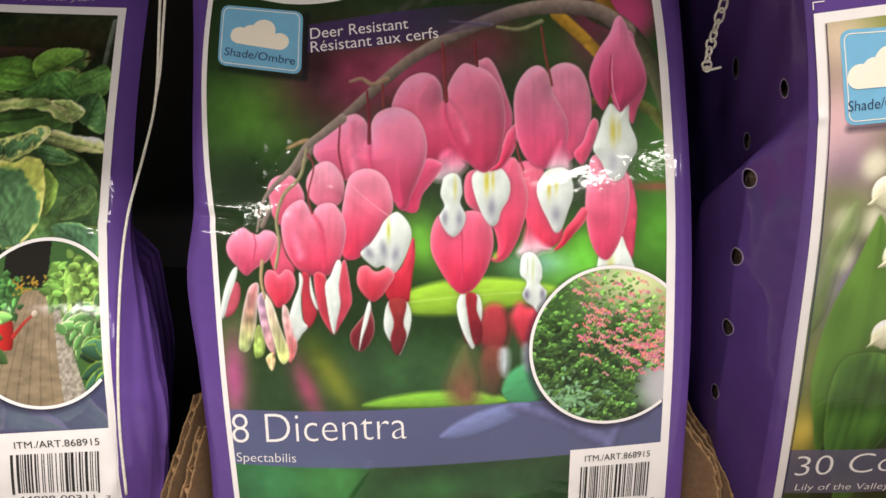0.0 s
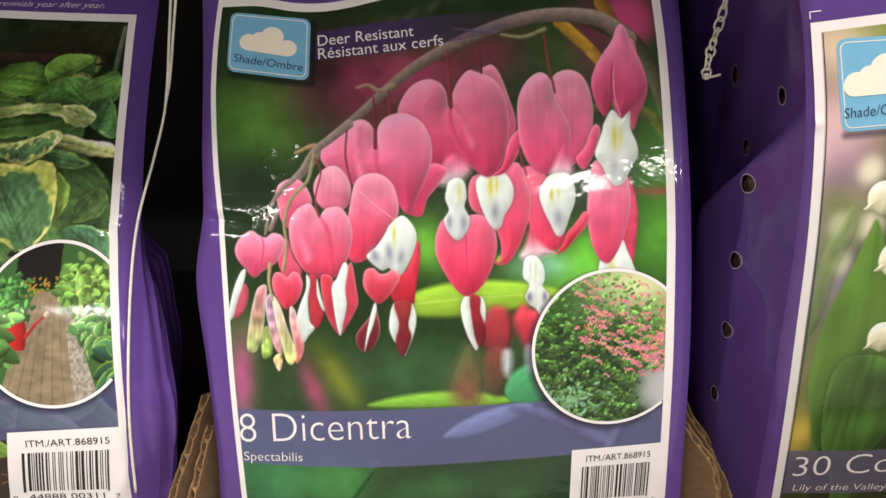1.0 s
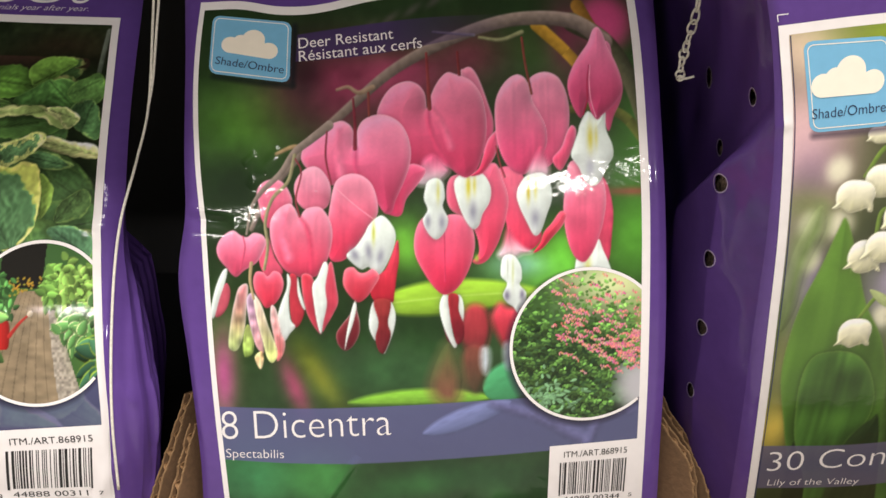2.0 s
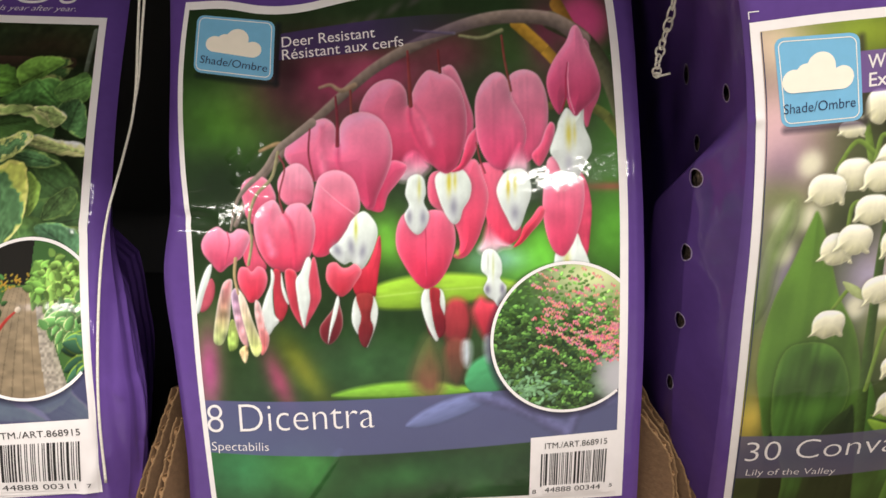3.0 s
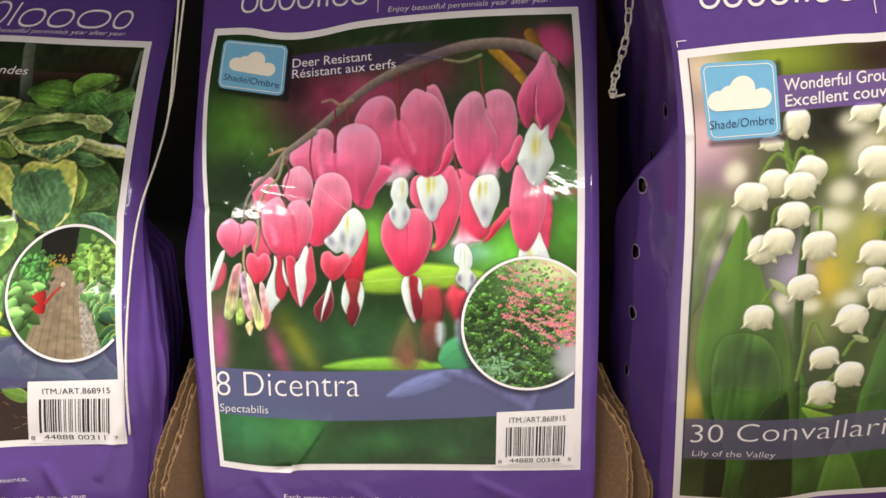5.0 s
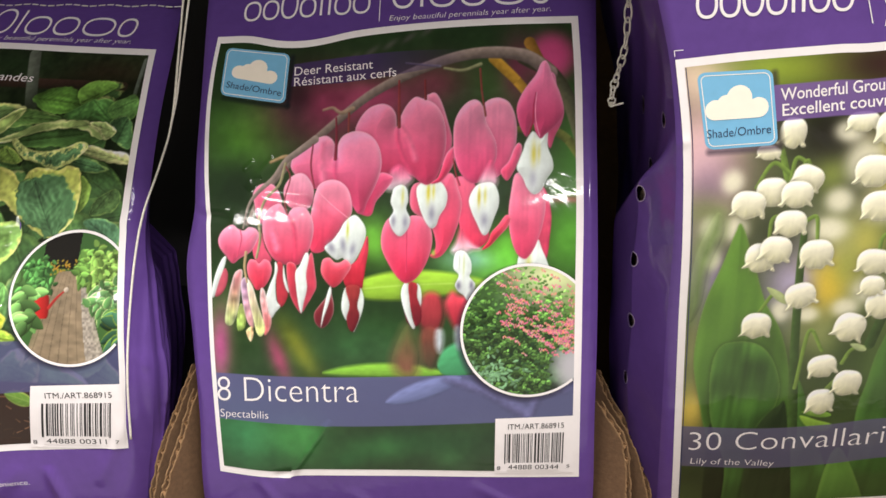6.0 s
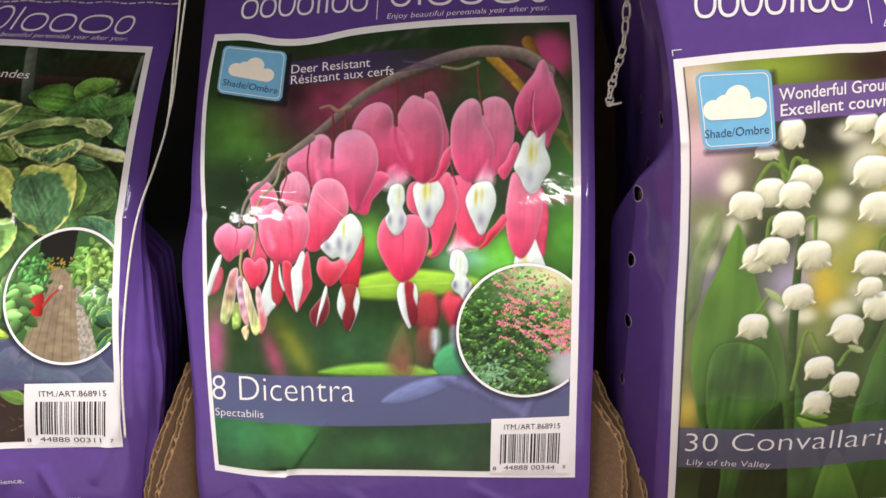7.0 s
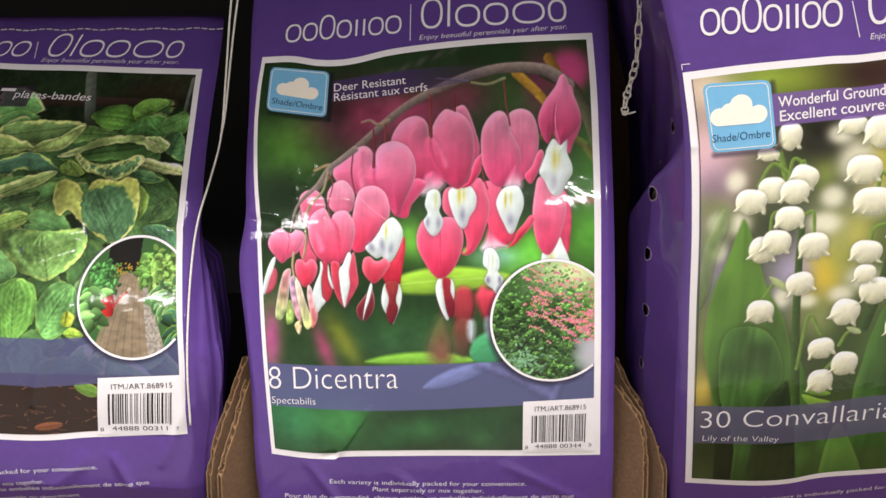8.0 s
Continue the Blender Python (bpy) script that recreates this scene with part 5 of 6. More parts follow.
# ================= the bag with lily of the valley =================
bag_right = Bag(0.19, ((0, 0, 0.2919), (1, 0, 0.0041), (0, 1, -0.0180), (0, 2, 0.0096)), creases=((-74.2, 65.8, -67.0, 69.5, 2.0, 0.5),))
right = thing("bulb_bag", (0.19, 0.36, 0.925), "purple plastic bag of lily-of-the-valley bulbs with punched air holes", "bulb bag", "bulb bags")
r_left = run([(-86.6, 144.8), (-85.2, 130.8), (-77.2, 100.0), (-72.2, 65.8), (-70.2, 32.4), (-68.6, -23.9), (-61.6, -122.1), (-59.0, -172.0)], 1)
r_right = run([(112.0, -172.0), (112.0, 0.0), (108.0, 176.0)], 1)


def right_gusset(d, z):
    """Swollen low down, folded in along a slanting crease higher up."""
    low = -np.interp(d, [0, 22, 55, 130], [0, 12, 17, 6])
    high = np.interp(d, [0, 10, 63, 145], [0, -1, -2.5, -5])
    fold = np.clip((z - 62 + d * 0.65) / 15.0, 0, 1)
    fold = fold * fold * (3 - 2 * fold)
    return low + (high - low) * fold + 0.5 * np.sin(z * 0.11 + d * 0.16) * np.clip(d / 20, 0, 1)


put_body(bag_right, r_left, r_right, -174, 176, 145, right_gusset, lambda d, z: 9 * np.sin(np.clip(d / 100, 0, 1) * math.pi), right,
         holes=((21, 44, 3.3), (22, 14, 3.2), (23, -16, 3.2), (25, -47, 3.2), (25, -79, 3.2), (63, 80, 4.0), (16, 76, 3.0), (52, 53, 3.2)))
g_left = run([(-71.6, 97.6), (-66.9, 69.0), (-63.7, 31.5), (-61.4, -9.1), (-57.8, -54.1), (-52.6, -107.5)], 1)


def g_right(z):
    return g_left(z) + 172


g_top = run([(-71.6, 97.4), (-47.5, 100.4), (-14.8, 103.5), (12.9, 106.0), (105.0, 121.0)], 0)
g_bottom = run([(-52.6, -107.5), (-23.3, -108.9), (-3.7, -107.5), (15.1, -102.6), (47.8, -98.8), (115.0, -90.0)], 0)
put_panel("white_border", bag_right, lambda z: g_left(z) - EDGE, lambda z: g_right(z) + EDGE, lambda x: g_bottom(x) - EDGE, lambda x: g_top(x) + EDGE, 0.14, WHITE, right, "white picture border")
put_strip("border_line", bag_right, [(-52.5, -106.3), (-57.2, -54.1), (-60.6, -9.1), (-63.2, 31.5), (-66.4, 69.0), (-71.1, 97.2)], 0.35, 0.36, NAVY, right, 80)

art = Sheet(g_left, g_right, g_bottom, g_top, 0.38)
art.fill((70, 84, 44))
art.blur(-61.6, 61.7, 20, 34, (232, 190, 196), 1.0)
art.blur(-67.1, 92.9, 14, 10, (236, 206, 190), 0.9)
art.blur(-28.4, 97.5, 26, 9, (142, 164, 56), 1.0)
art.blur(8.8, 99.7, 26, 10, (58, 36, 34), 1.0)
art.blur(-2.3, 69.0, 24, 18, (40, 38, 30), 1.0)
art.blur(-58.0, 46.8, 10, 14, (150, 122, 150), 0.8)
art.blur(-58.6, 39.2, 12, 8, (130, 140, 84), 0.9)
art.blur(-55.1, 13.0, 9, 20, (150, 132, 170), 0.9, 20)
art.blur(-51.3, -0.6, 6, 12, (184, 170, 206), 0.7)
art.blur(-54.5, -54.1, 8, 16, (214, 186, 84), 0.95)
art.blur(-55.3, -23.4, 8, 16, (150, 150, 96), 0.9)
art.blur(-17.7, 13.2, 16, 22, (176, 162, 196), 0.9)
art.blur(-4.9, 10.6, 10, 16, (214, 186, 66), 0.95)
art.blur(13.1, 59.3, 14, 16, (224, 206, 84), 0.9)
art.blur(-2.7, 31.6, 12, 18, (196, 196, 140), 0.7)
art.blur(16.6, -28.8, 26, 26, (56, 74, 34), 0.9)
art.blur(-6.7, -11.5, 10, 12, (150, 160, 96), 0.8)
art.blur(-12.2, 72.6, 14, 10, (34, 32, 26), 0.95)
art.blur(-1.9, 54.3, 10, 12, (30, 34, 22), 0.9)
art.blur(-29.7, 31.6, 10, 10, (50, 56, 34), 0.8)
art.blur(36.3, 31.7, 20, 50, (120, 136, 70), 0.9)
art.blur(0.8, -87.1, 70, 20, (36, 48, 26), 0.95)
art.c *= (1 + 0.08 * art.cloudy(10, 41))[..., None]
art.blur(-4.6, 10.3, 6.1, 9.4, (222, 190, 60), 0.9)
art.blur(7.4, 27.5, 7.0, 11.8, (206, 196, 90), 0.7)
art.blur(-18.5, 10.2, 7.0, 6.1, (184, 172, 206), 0.8)
art.blur(1, 17.8, 6.1, 9.4, (150, 160, 70), 0.6)
art.blur(24, -29, 7.0, 14.1, (96, 124, 60), 0.7)
art.blur(-10.5, 56.3, 8.0, 7.0, (150, 166, 76), 0.7)
art.blur(-59.7, 27.1, 5.2, 9.4, (130, 140, 90), 0.6)
# flowers out of focus behind
art.blur(-48.9, 52.7, 4.7, 5.2, (240, 236, 210), 0.9, 0, 1.6)
art.blur(-55.8, 33, 4.2, 5.2, (240, 236, 210), 0.9, 0, 1.6)
art.blur(-45.7, 33.1, 5.2, 5.6, (240, 236, 210), 0.9, 0, 1.6)
art.blur(-54.4, 19.9, 4.2, 5.2, (240, 236, 210), 0.9, 0, 1.6)
art.blur(-5.2, 73.9, 6.1, 4.7, (240, 236, 210), 0.9, 0, 1.6)
art.blur(-5.7, 46.1, 6.1, 5.6, (240, 236, 210), 0.9, 0, 1.6)
art.blur(-8, 34, 7.5, 5.2, (240, 236, 210), 0.9, 0, 1.6)
art.blur(2.6, 61.9, 8.5, 10.3, (240, 236, 210), 0.9, 0, 1.6)
art.blur(-23, -2.5, 4.2, 5.2, (240, 236, 210), 0.9, 0, 1.6)
art.blur(-11.6, -3.7, 5.2, 3.8, (240, 236, 210), 0.9, 0, 1.6)
art.blur(12.5, 7.9, 8.0, 6.6, (240, 236, 210), 0.9, 0, 1.6)
art.blur(3.8, -0.3, 6.1, 4.7, (240, 236, 210), 0.9, 0, 1.6)
art.blur(12.5, 43.9, 9.4, 7.0, (240, 236, 210), 0.9, 0, 1.6)
art.soft = 1.5
art.soft = 7.0
art.petal([(-60.5, -7.9), (-61, 17.4), (-57.5, 31.8), (-53.2, 40.1), (-50.3, 31.9), (-54.6, 17.4), (-56.2, -0.1)], (122, 142, 88), (104, 126, 72), cast=0, streak=0.03)
art.soft = 0.4
art.petal([(-55.9, -29.5), (-56.3, -13.2), (-54.2, 2.5), (-49.5, 17.5), (-45.7, 31.4), (-43.4, 35.2), (-37.7, 22.4), (-30.1, 2.6), (-20.7, -13), (-13.7, -34.9), (-9, -64.9), (0.3, -117.2), (-25.9, -117.4), (-46, -65.1), (-50.7, -49.8)], (84, 120, 46), (62, 94, 36), (108, 142, 64), puff=0.15, streak=0.08, cast=0.2)
art.petal([(28.6, -116.9), (18.9, -58.4), (19.7, -34.7), (21.6, -18.1), (28.1, -7.4), (47.4, -52.1), (66.7, -116.6)], (66, 100, 42), (58, 88, 38), (96, 132, 60), streak=0.1)
art.petal([(3.6, -117.1), (-9.4, -52.5), (-10.3, -34.9), (-3, -49.5), (6.1, -71.2), (25.9, -117)], (74, 112, 46), (60, 92, 40), streak=0.08)
art.petal([(-5.9, -54), (2.1, -56.1), (9.4, -58.5), (6.7, -62.2), (-0.7, -60.7)], (140, 176, 66), (120, 160, 56))
art.petal([(11.4, -82.7), (17.3, -72.7), (38.2, -116.9), (15, -117.1)], (88, 128, 52), (70, 106, 44), (110, 146, 66))
art.petal([(-40, -117.5), (-44.5, -74.8), (-44.4, -58.9), (-38.4, -65.1), (-34, -84.7), (-32.7, -117.4)], (34, 46, 24), (28, 38, 20), cast=0)
art.petal([(-47.7, -39.5), (-48, -27.3), (-45.8, -20.1), (-41.4, -17.6), (-33.1, -17.3), (-26.6, -20.5), (-21.3, -27.9), (-17.3, -39.3), (-17.8, -50.2), (-23.2, -59.3), (-24.7, -73), (-20.4, -117.3), (-31.3, -117.4), (-34.5, -84.7), (-44.4, -58.9)], (70, 106, 44), (50, 80, 34), (104, 138, 62), puff=0.18, streak=0.12, cast=0.4, rim_width=0.6)
art.petal([(-26, -74.6), (-23.2, -59.3), (-16.7, -49.5), (-11.9, -52.5), (0.9, -117.2), (-19.9, -117.3)], (44, 60, 30), (36, 50, 26), cast=0.1, streak=0.06)
art.soft = 0.0
art.stroke([(-7.0, -66.6), (-13.7, -23.1), (-17.2, 13.2), (-17.9, 31.6)], 4.4, 2.8, (66, 92, 40))
art.stroke([(17.1, -17.1), (20.5, -0.2), (23.2, 21.3), (23.3, 36.8)], 4.4, 3.1, (60, 84, 38))
art.stroke([(-26.4, 51.8), (-28.8, 59.2), (-31.2, 67.1)], 3.1, 2.3, (116, 146, 62))
for sx0, sz0, sx1, sz1, ex, ez in ((-20.2, 1.8, -26.2, 5.6, -31.7, -3.3), (-26.9, 56.8, -33.7, 60.5, -39.4, 50.6), (-25.9, 54.3, -24.4, 62.9, -16.7, 58.0), (-23.5, 54.3, -20.6, 61.7, -18.5, 59.2),
                                  (-18.3, 35.4, -30.4, 38.7, -31.9, 29.0), (-18.1, 37.2, -13.8, 38.8, -12.2, 29.0), (-10.7, -39.5, -9.3, -11.6, -2.3, -20.7), (7.2, -26.5, 9.9, -20.0, 14.8, -18.5),
                                  (3.2, -40.9, 6.0, -34.8, 2.9, -39.4), (21.3, 34.3, 14.4, 31.7, 13.3, 25.2), (24.6, 5.3, 28.3, 5.3, 28.0, -7.1), (13.2, 49.4, 14.6, 56.8, 22.8, 49.4), (8.6, 78.6, 10.7, 80.9, 12.9, 77.4)):
    art.stroke([(sx0, sz0), (sx1, sz1), (ex, ez)], 1.8, 1.5, (122, 152, 66), n=24)
art.spindle(-19.8, 1.0, -30.0, 8.3, 3.6, 0.6, 0.8, (176, 190, 130))
art.spindle(16.3, -20.0, 8.9, -17.1, 3.1, 0.6, 0.8, (170, 184, 130))
art.spindle(8.0, -53.4, -5.5, -52.0, 3.6, 0.6, 0.8, (120, 160, 60))
UPPER_BELLS = (
    (-27.3, 72.7, 10.8, 12.2, -5), (-35.9, 64.8, 9.8, 5.8, -4), (-0.5, 77.6, 13.0, 8.0, 4), (12.3, 75.1, 15.6, 14.8, 0), (6.4, 58.2, 15.8, 13.0, 0),
    (-19.2, 54.9, 12.8, 10.4, -22), (-32.9, 48.9, 12.8, 11.8, 4), (-22.8, 48, 13.0, 11.4, 0), (-41.7, 43.4, 14.0, 11.6, -4), (-23.9, 36, 13.2, 11.2, 2),
    (-34.3, 21, 12.8, 12.8, -4), (-28.4, 24.6, 13.2, 12.0, -4), (-11.7, 23, 14.0, 13.0, 6))
LOWER_BELLS = (
    (-15.5, 4.7, 13.0, 11.6, 18), (-31.9, -9.6, 12.8, 12.2, 0), (7.2, -9.3, 13.6, 13.4, -14), (-0.9, -28.4, 12.6, 11.2, 14), (1.6, -46.4, 12.2, 13.2, 6),
    (11.3, -36.5, 12.6, 13.2, -4), (11.9, 44, 17.8, 12.8, 2), (12.2, 20.3, 14.6, 11.2, -4), (19, 1.7, 14.8, 13.0, 10), (13.1, 9.7, 10.2, 9.4, 0),
    (32.9, -15.7, 13.0, 13.0, 0), (27.2, 32.6, 14.8, 13.2, 0))
for k, (bx, bz, bw, bh, bt) in enumerate(UPPER_BELLS + LOWER_BELLS):
    art.bell(bx, bz, bw, bh, turn=bt, seed=k)
art.c *= (1 + 0.01 * art.cloudy(1.0, 51))[..., None]
art.soft = 2.2
art.stroke([(-59.3, 64.6), (-45.0, 65.8), (-31.7, 67.3)], 1.8, 1.8, (84, 70, 84), 0.9, n=8)
art.stroke([(-31.7, 67.5), (-34.3, 81.0), (-36.8, 95.7)], 1.8, 1.8, (60, 56, 50), 0.9, n=8)
art.soft = 0.0
claim_low = run([(-34.0, 77.2), (-12.8, 79.5), (15.2, 82.6), (100.0, 98.0)], 0)
claim_high = run([(-35.0, 91.2), (-14.0, 93.3), (13.9, 96.0), (100.0, 114.0)], 0)
art.belt(claim_low, claim_high, (120, 92, 158), 0.88, np.clip((art.x + 37.5) * 2, 0, 1))
band_low = run([(-55.1, -84.0), (-19.0, -84.2), (10.6, -81.0), (42.1, -75.4), (110.0, -70.0)], 0)
band_high = run([(-57.8, -61.2), (-22.7, -61.5), (6.3, -58.6), (37.2, -53.7), (110.0, -50.0)], 0)
art.belt(band_low, band_high, (98, 92, 122), 0.84)
put_sheet("photo_print", bag_right, art, 0.26, right, "printed photo of white lily of the valley flowers")
badge = put_quad("shade_badge", bag_right, [(-60.8, 65.4), (-32.7, 68.0), (-37.8, 97.3), (-66.8, 95.3)], 0.36, SKY_BLUE, right, "light blue shade badge", 3.2, 0.35)
put_cloud(bag_right, -50.4, 84.4, 24.6, 11.8, 5, 0.48, badge)
put_text("badge_text", bag_right, "Shade/Ombre", -60.7, 70.0, -36.0, 72.6, 3.4, 0.48, NAVY, badge, -0.004)
put_frame_line(bag_right, [(-59.7, 66.8), (-34.2, 69.1), (-38.9, 95.9), (-65.3, 94.1)], 2.2, badge)
put_text("claim_text", bag_right, "Wonderful Ground Cover", -33.4, 85.3, 28.7, 92.7, 4.6, 0.40, WHITE, right, 0.008)
put_text("claim_text", bag_right, "Excellent couvre-sol", -32.2, 79.3, 21.5, 85.7, 4.6, 0.40, WHITE, right, 0.008)
put_text("title_text", bag_right, "30 Convallaria", -52.4, -74.6, 41.7, -66.7, 10.4, 0.40, WHITE, right, -0.014, "thin white title lettering", sag=-1.6)
put_text("subtitle_text", bag_right, "Lily of the Valley", -50.5, -82.5, -12.4, -82.7, 3.4, 0.40, WHITE, right, -0.012)
put_text("notice_text", bag_right, "Each variety is individually packed for your convenience.", -18.8, -123.9, 82.5, -107.6, 2.5, 0.30, WHITE, right, -0.008)
put_wordmark(bag_right, -68.8, 116.1, -8.4, 120.1, WORD_ONE, 10.0, 0.30, right, (2,))
put_wordmark(bag_right, 1.7, 120.5, 63.7, 125.3, WORD_TWO, 12.0, 0.30, right, (0, 1))
put_strip("brand_rule", bag_right, [(-1.2, 114.9), (-5.3, 129.9)], 0.4, 0.30, WHITE, right, 20)
put_text("tagline_text", bag_right, "Enjoy beautiful perennials year after year.", 3.4, 113.9, 64.3, 118.8, 2.6, 0.30, WHITE, right, -0.008, shear=0.2)
put_strip("corner_mark", bag_right, [(-75.6, 101.4), (-76.0, 103.6)], 0.3, 0.30, WHITE, right, 10)
put_strip("corner_mark", bag_right, [(-76.0, 103.6), (-72.4, 104.0)], 0.3, 0.30, WHITE, right, 10)

# ================= the bag with hostas =================
bag_left = Bag(-0.2, ((0, 0, 0.3147), (1, 0, -0.0005), (0, 1, 0.0481), (0, 2, 0.0368)), creases=((36.4, -91.9, 46.9, -117.2, 2.4, 1.8), (30.0, 28.0, 78.0, 20.6, 3.2, 1.15), (-14.1, 10.0, 19.3, 18.9, 4.6, 3.6), (-10.7, 15.4, 15.5, 22.1, 2.2, 1.0), (-4.9, -70.5, 12.8, -13.2, 4.0, 2.0), (60.8, -101.5, 79.7, -62.0, 3.0, 1.0), (-11.7, -128.3, 25.6, -92.3, 4.0, 1.0), (75.8, 9.0, 79.7, -100.7, 1.6, 1.0), (81.1, 1.1, 86.0, -83.5, 1.8, -1.2), (81.0, -33.6, 86.5, -44.6, 1.5, 0.8)), swell=(-78.0, 0.25))
left = thing("bulb_bag", (-0.2, 0.36, 0.925), "purple plastic bag of hosta bulbs with a sewn top", "bulb bag", "bulb bags")
l_left = run([(-112.0, -172.0), (-112.0, 0.0), (-108.0, 150.0)], 1)
l_right = run([(58.5, 135.2), (67.2, 100.3), (75.8, 41.5), (78.2, 17.1), (82.4, -4.2), (86.5, -31.3), (88.2, -56.9), (80.9, -122.2), (84.0, -172.0)], 1)
def gusset_folds(d, z):
    """Sharp lengthwise folds and a few cross creases in the slack film."""
    y = 0 * d
    for mid, lean, width, amp in ((6.0, 0.020, 1.1, -1.3), (10.5, -0.030, 1.5, 1.2), (15.0, 0.045, 1.4, -0.9), (21.0, -0.020, 2.0, 0.7), (30.0, 0.060, 2.2, -0.7)):
        y = y + amp * np.exp(-np.abs((d - mid - lean * (z + 50) - 1.2 * np.sin(z * 0.07 + mid)) / width) ** 1.3) * np.clip((30 - z) / 40, 0.15, 1)
    for mid, lean, amp in ((-38.0, 0.3, 0.3), (-64.0, -0.2, 0.4), (-92.0, 0.4, 0.3), (-8.0, 0.5, 0.3)):
        y = y + amp * np.exp(-np.abs((z - mid - lean * d) / 1.4) ** 1.3) * np.clip(d / 6, 0, 1)
    return y


put_body(bag_left, l_left, l_right, -174, 136, 90, lambda d, z: 9 * np.sin(np.clip(d / 90, 0, 1) * math.pi),
         lambda d, z: np.interp(z, [-170, -60, -20, 10, 60, 140], [-3, -4, -2.5, 1, 6, 8]) * np.clip(d / 10.0, 0, 1) + np.where(z > -10, np.clip((z + 10) / 40, 0, 1) * 0.95 * np.clip(d - 8, 0, 60), 0) + 0.36 * np.clip((30 - z) / 40, 0, 1) * np.clip(d - 9, 0, 60) + 0.4 * np.sin(d * 0.75 + 0.045 * z + 0.8 * np.sin(z * 0.09)) * np.clip(d / 4, 0, 1) * np.clip((20 - z) / 30, 0, 1) + gusset_folds(d, z), left, turn_back=(7.0, 10.0))
h_right = run([(57.0, 99.6), (61.7, 74.4), (65.5, 46.2), (68.3, 19.4), (71.4, -6.9), (73.9, -33.7), (74.7, -50.5), (74.0, -78.1)], 1)


def h_left(z):
    return h_right(z) - 172


h_top = run([(-110.0, 106.0), (-54.8, 102.9), (-19.3, 102.1), (16.1, 100.7), (57.0, 99.6)], 0)
h_bottom = run([(-100.0, -81.0), (-13.0, -84.2), (27.3, -81.2), (74.0, -78.1)], 0)
put_panel("white_border", bag_left, lambda z: h_left(z) - EDGE, lambda z: h_right(z) + EDGE, lambda x: h_bottom(x) - EDGE, lambda x: h_top(x) + EDGE, 0.14, WHITE, left, "white picture border")
art = Sheet(h_left, h_right, h_bottom, h_top, 0.38)
art.fill((38, 48, 30))
art.c *= (1 + 0.3 * art.cloudy(7, 61) + 0.3 * art.cloudy(2.5, 62))[..., None]
art.blur(38.1, 89.4, 24, 8, (64, 40, 32), 0.6)
art.blur(-18.5, 94.1, 36, 6, (40, 56, 34), 0.8)
for k in range(9):
    fx = -33.0 - k * 8.5
    art.stroke([(fx, 86.0), (fx - 1.0, 60.0)], 4.0, 4.0, (104, 108, 98), 0.8, n=6)
art.stroke([(-110.0, 88.0), (-50.0, 86.0), (20.0, 84.0), (50.0, 83.0)], 5, 5, (74, 50, 44), 0.7, n=12)
art.stroke([(-6.4, 100.1), (7.9, 65.6)], 6, 6, (112, 118, 106), 0.8, n=6)
art.stroke([(56.6, 97.1), (57.8, 77.3)], 2, 2, (128, 136, 124), 0.8, n=6)
rng = np.random.RandomState(5)
art.blur(2.3, 45.9, 60, 30, (30, 44, 24), 0.8)
art.soft = 0.6
for k in range(120):
    row = k / 120.0
    lx, lz = -105 + 175 * rng.rand(), 76 - 128 * row + 5 * rng.randn()
    size = 20 + 22 * row * rng.rand() + 8 * rng.rand()
    g = 1.0 + 0.6 * rng.rand()
    pale = rng.rand() < 0.3
    art.hosta(lx, lz, size * (0.45 + 0.25 * rng.rand()), size * (1.0 + 0.3 * rng.rand()), rng.choice((-1, 1)) * (72 + 22 * rng.randn()), (84 * g, 122 * g, 70 * g),
              (176 * g, 190 * g, 112 * g) if pale else (104 * g, 142 * g, 76 * g), 0.12 + 0.14 * rng.rand(), 10 + k, 6, rng.randn())
art.soft = 0.1
art.blade([(4.5, 77.9), (11.3, 81.6), (20.7, 83.1), (28.5, 80.1), (34.7, 74.1), (28.7, 70.8), (19.4, 69.6), (12.1, 71.4), (7, 74.3)], (32.4, 74.1), (5.9, 77.0), (86, 126, 54), (98, 138, 62), 0.6, 5, 201, 0.3)
art.blade([(26.9, 80.1), (30.1, 84.6), (39.4, 86.5), (47.3, 84), (43.7, 80.1), (37.7, 76.8), (32.5, 73.8)], (30.5, 75.0), (46.9, 84.0), (102, 140, 62), (116, 150, 70), 0.6, 4, 208, 0.3)
art.blade([(23.8, 68.1), (29.7, 72.6), (37, 76.8), (47.1, 76.2), (55.2, 69.1), (54.9, 63.9), (44.9, 66.1), (33.4, 66.7)], (37.0, 76.8), (53.5, 64.4), (84, 128, 66), (110, 150, 80), 0.6, 5, 215, 0.3)
art.blade([(46.2, 72), (51.1, 76.8), (59.1, 79.2), (62.3, 71.1), (58.5, 66.8), (52.6, 67.3)], (60.5, 77.1), (47.6, 70.8), (84, 120, 64), (104, 140, 70), 0.6, 4, 222, 0.3)
art.blade([(-11.5, 68.9), (-1.3, 71.9), (14.2, 70.2), (23.7, 66.7), (13.2, 64.3), (-4.3, 63.1)], (20.4, 66.7), (-10.7, 67.8), (104, 142, 74), (140, 170, 96), 0.8, 4, 229, 0.3)
art.blade([(48.6, 64.4), (57.8, 69.1), (64.2, 60.4), (63.4, 53.9), (55.1, 56.7)], (58.7, 68.2), (56.0, 55.9), (76, 112, 70), (120, 150, 90), 0.8, 4, 236, 0.3)
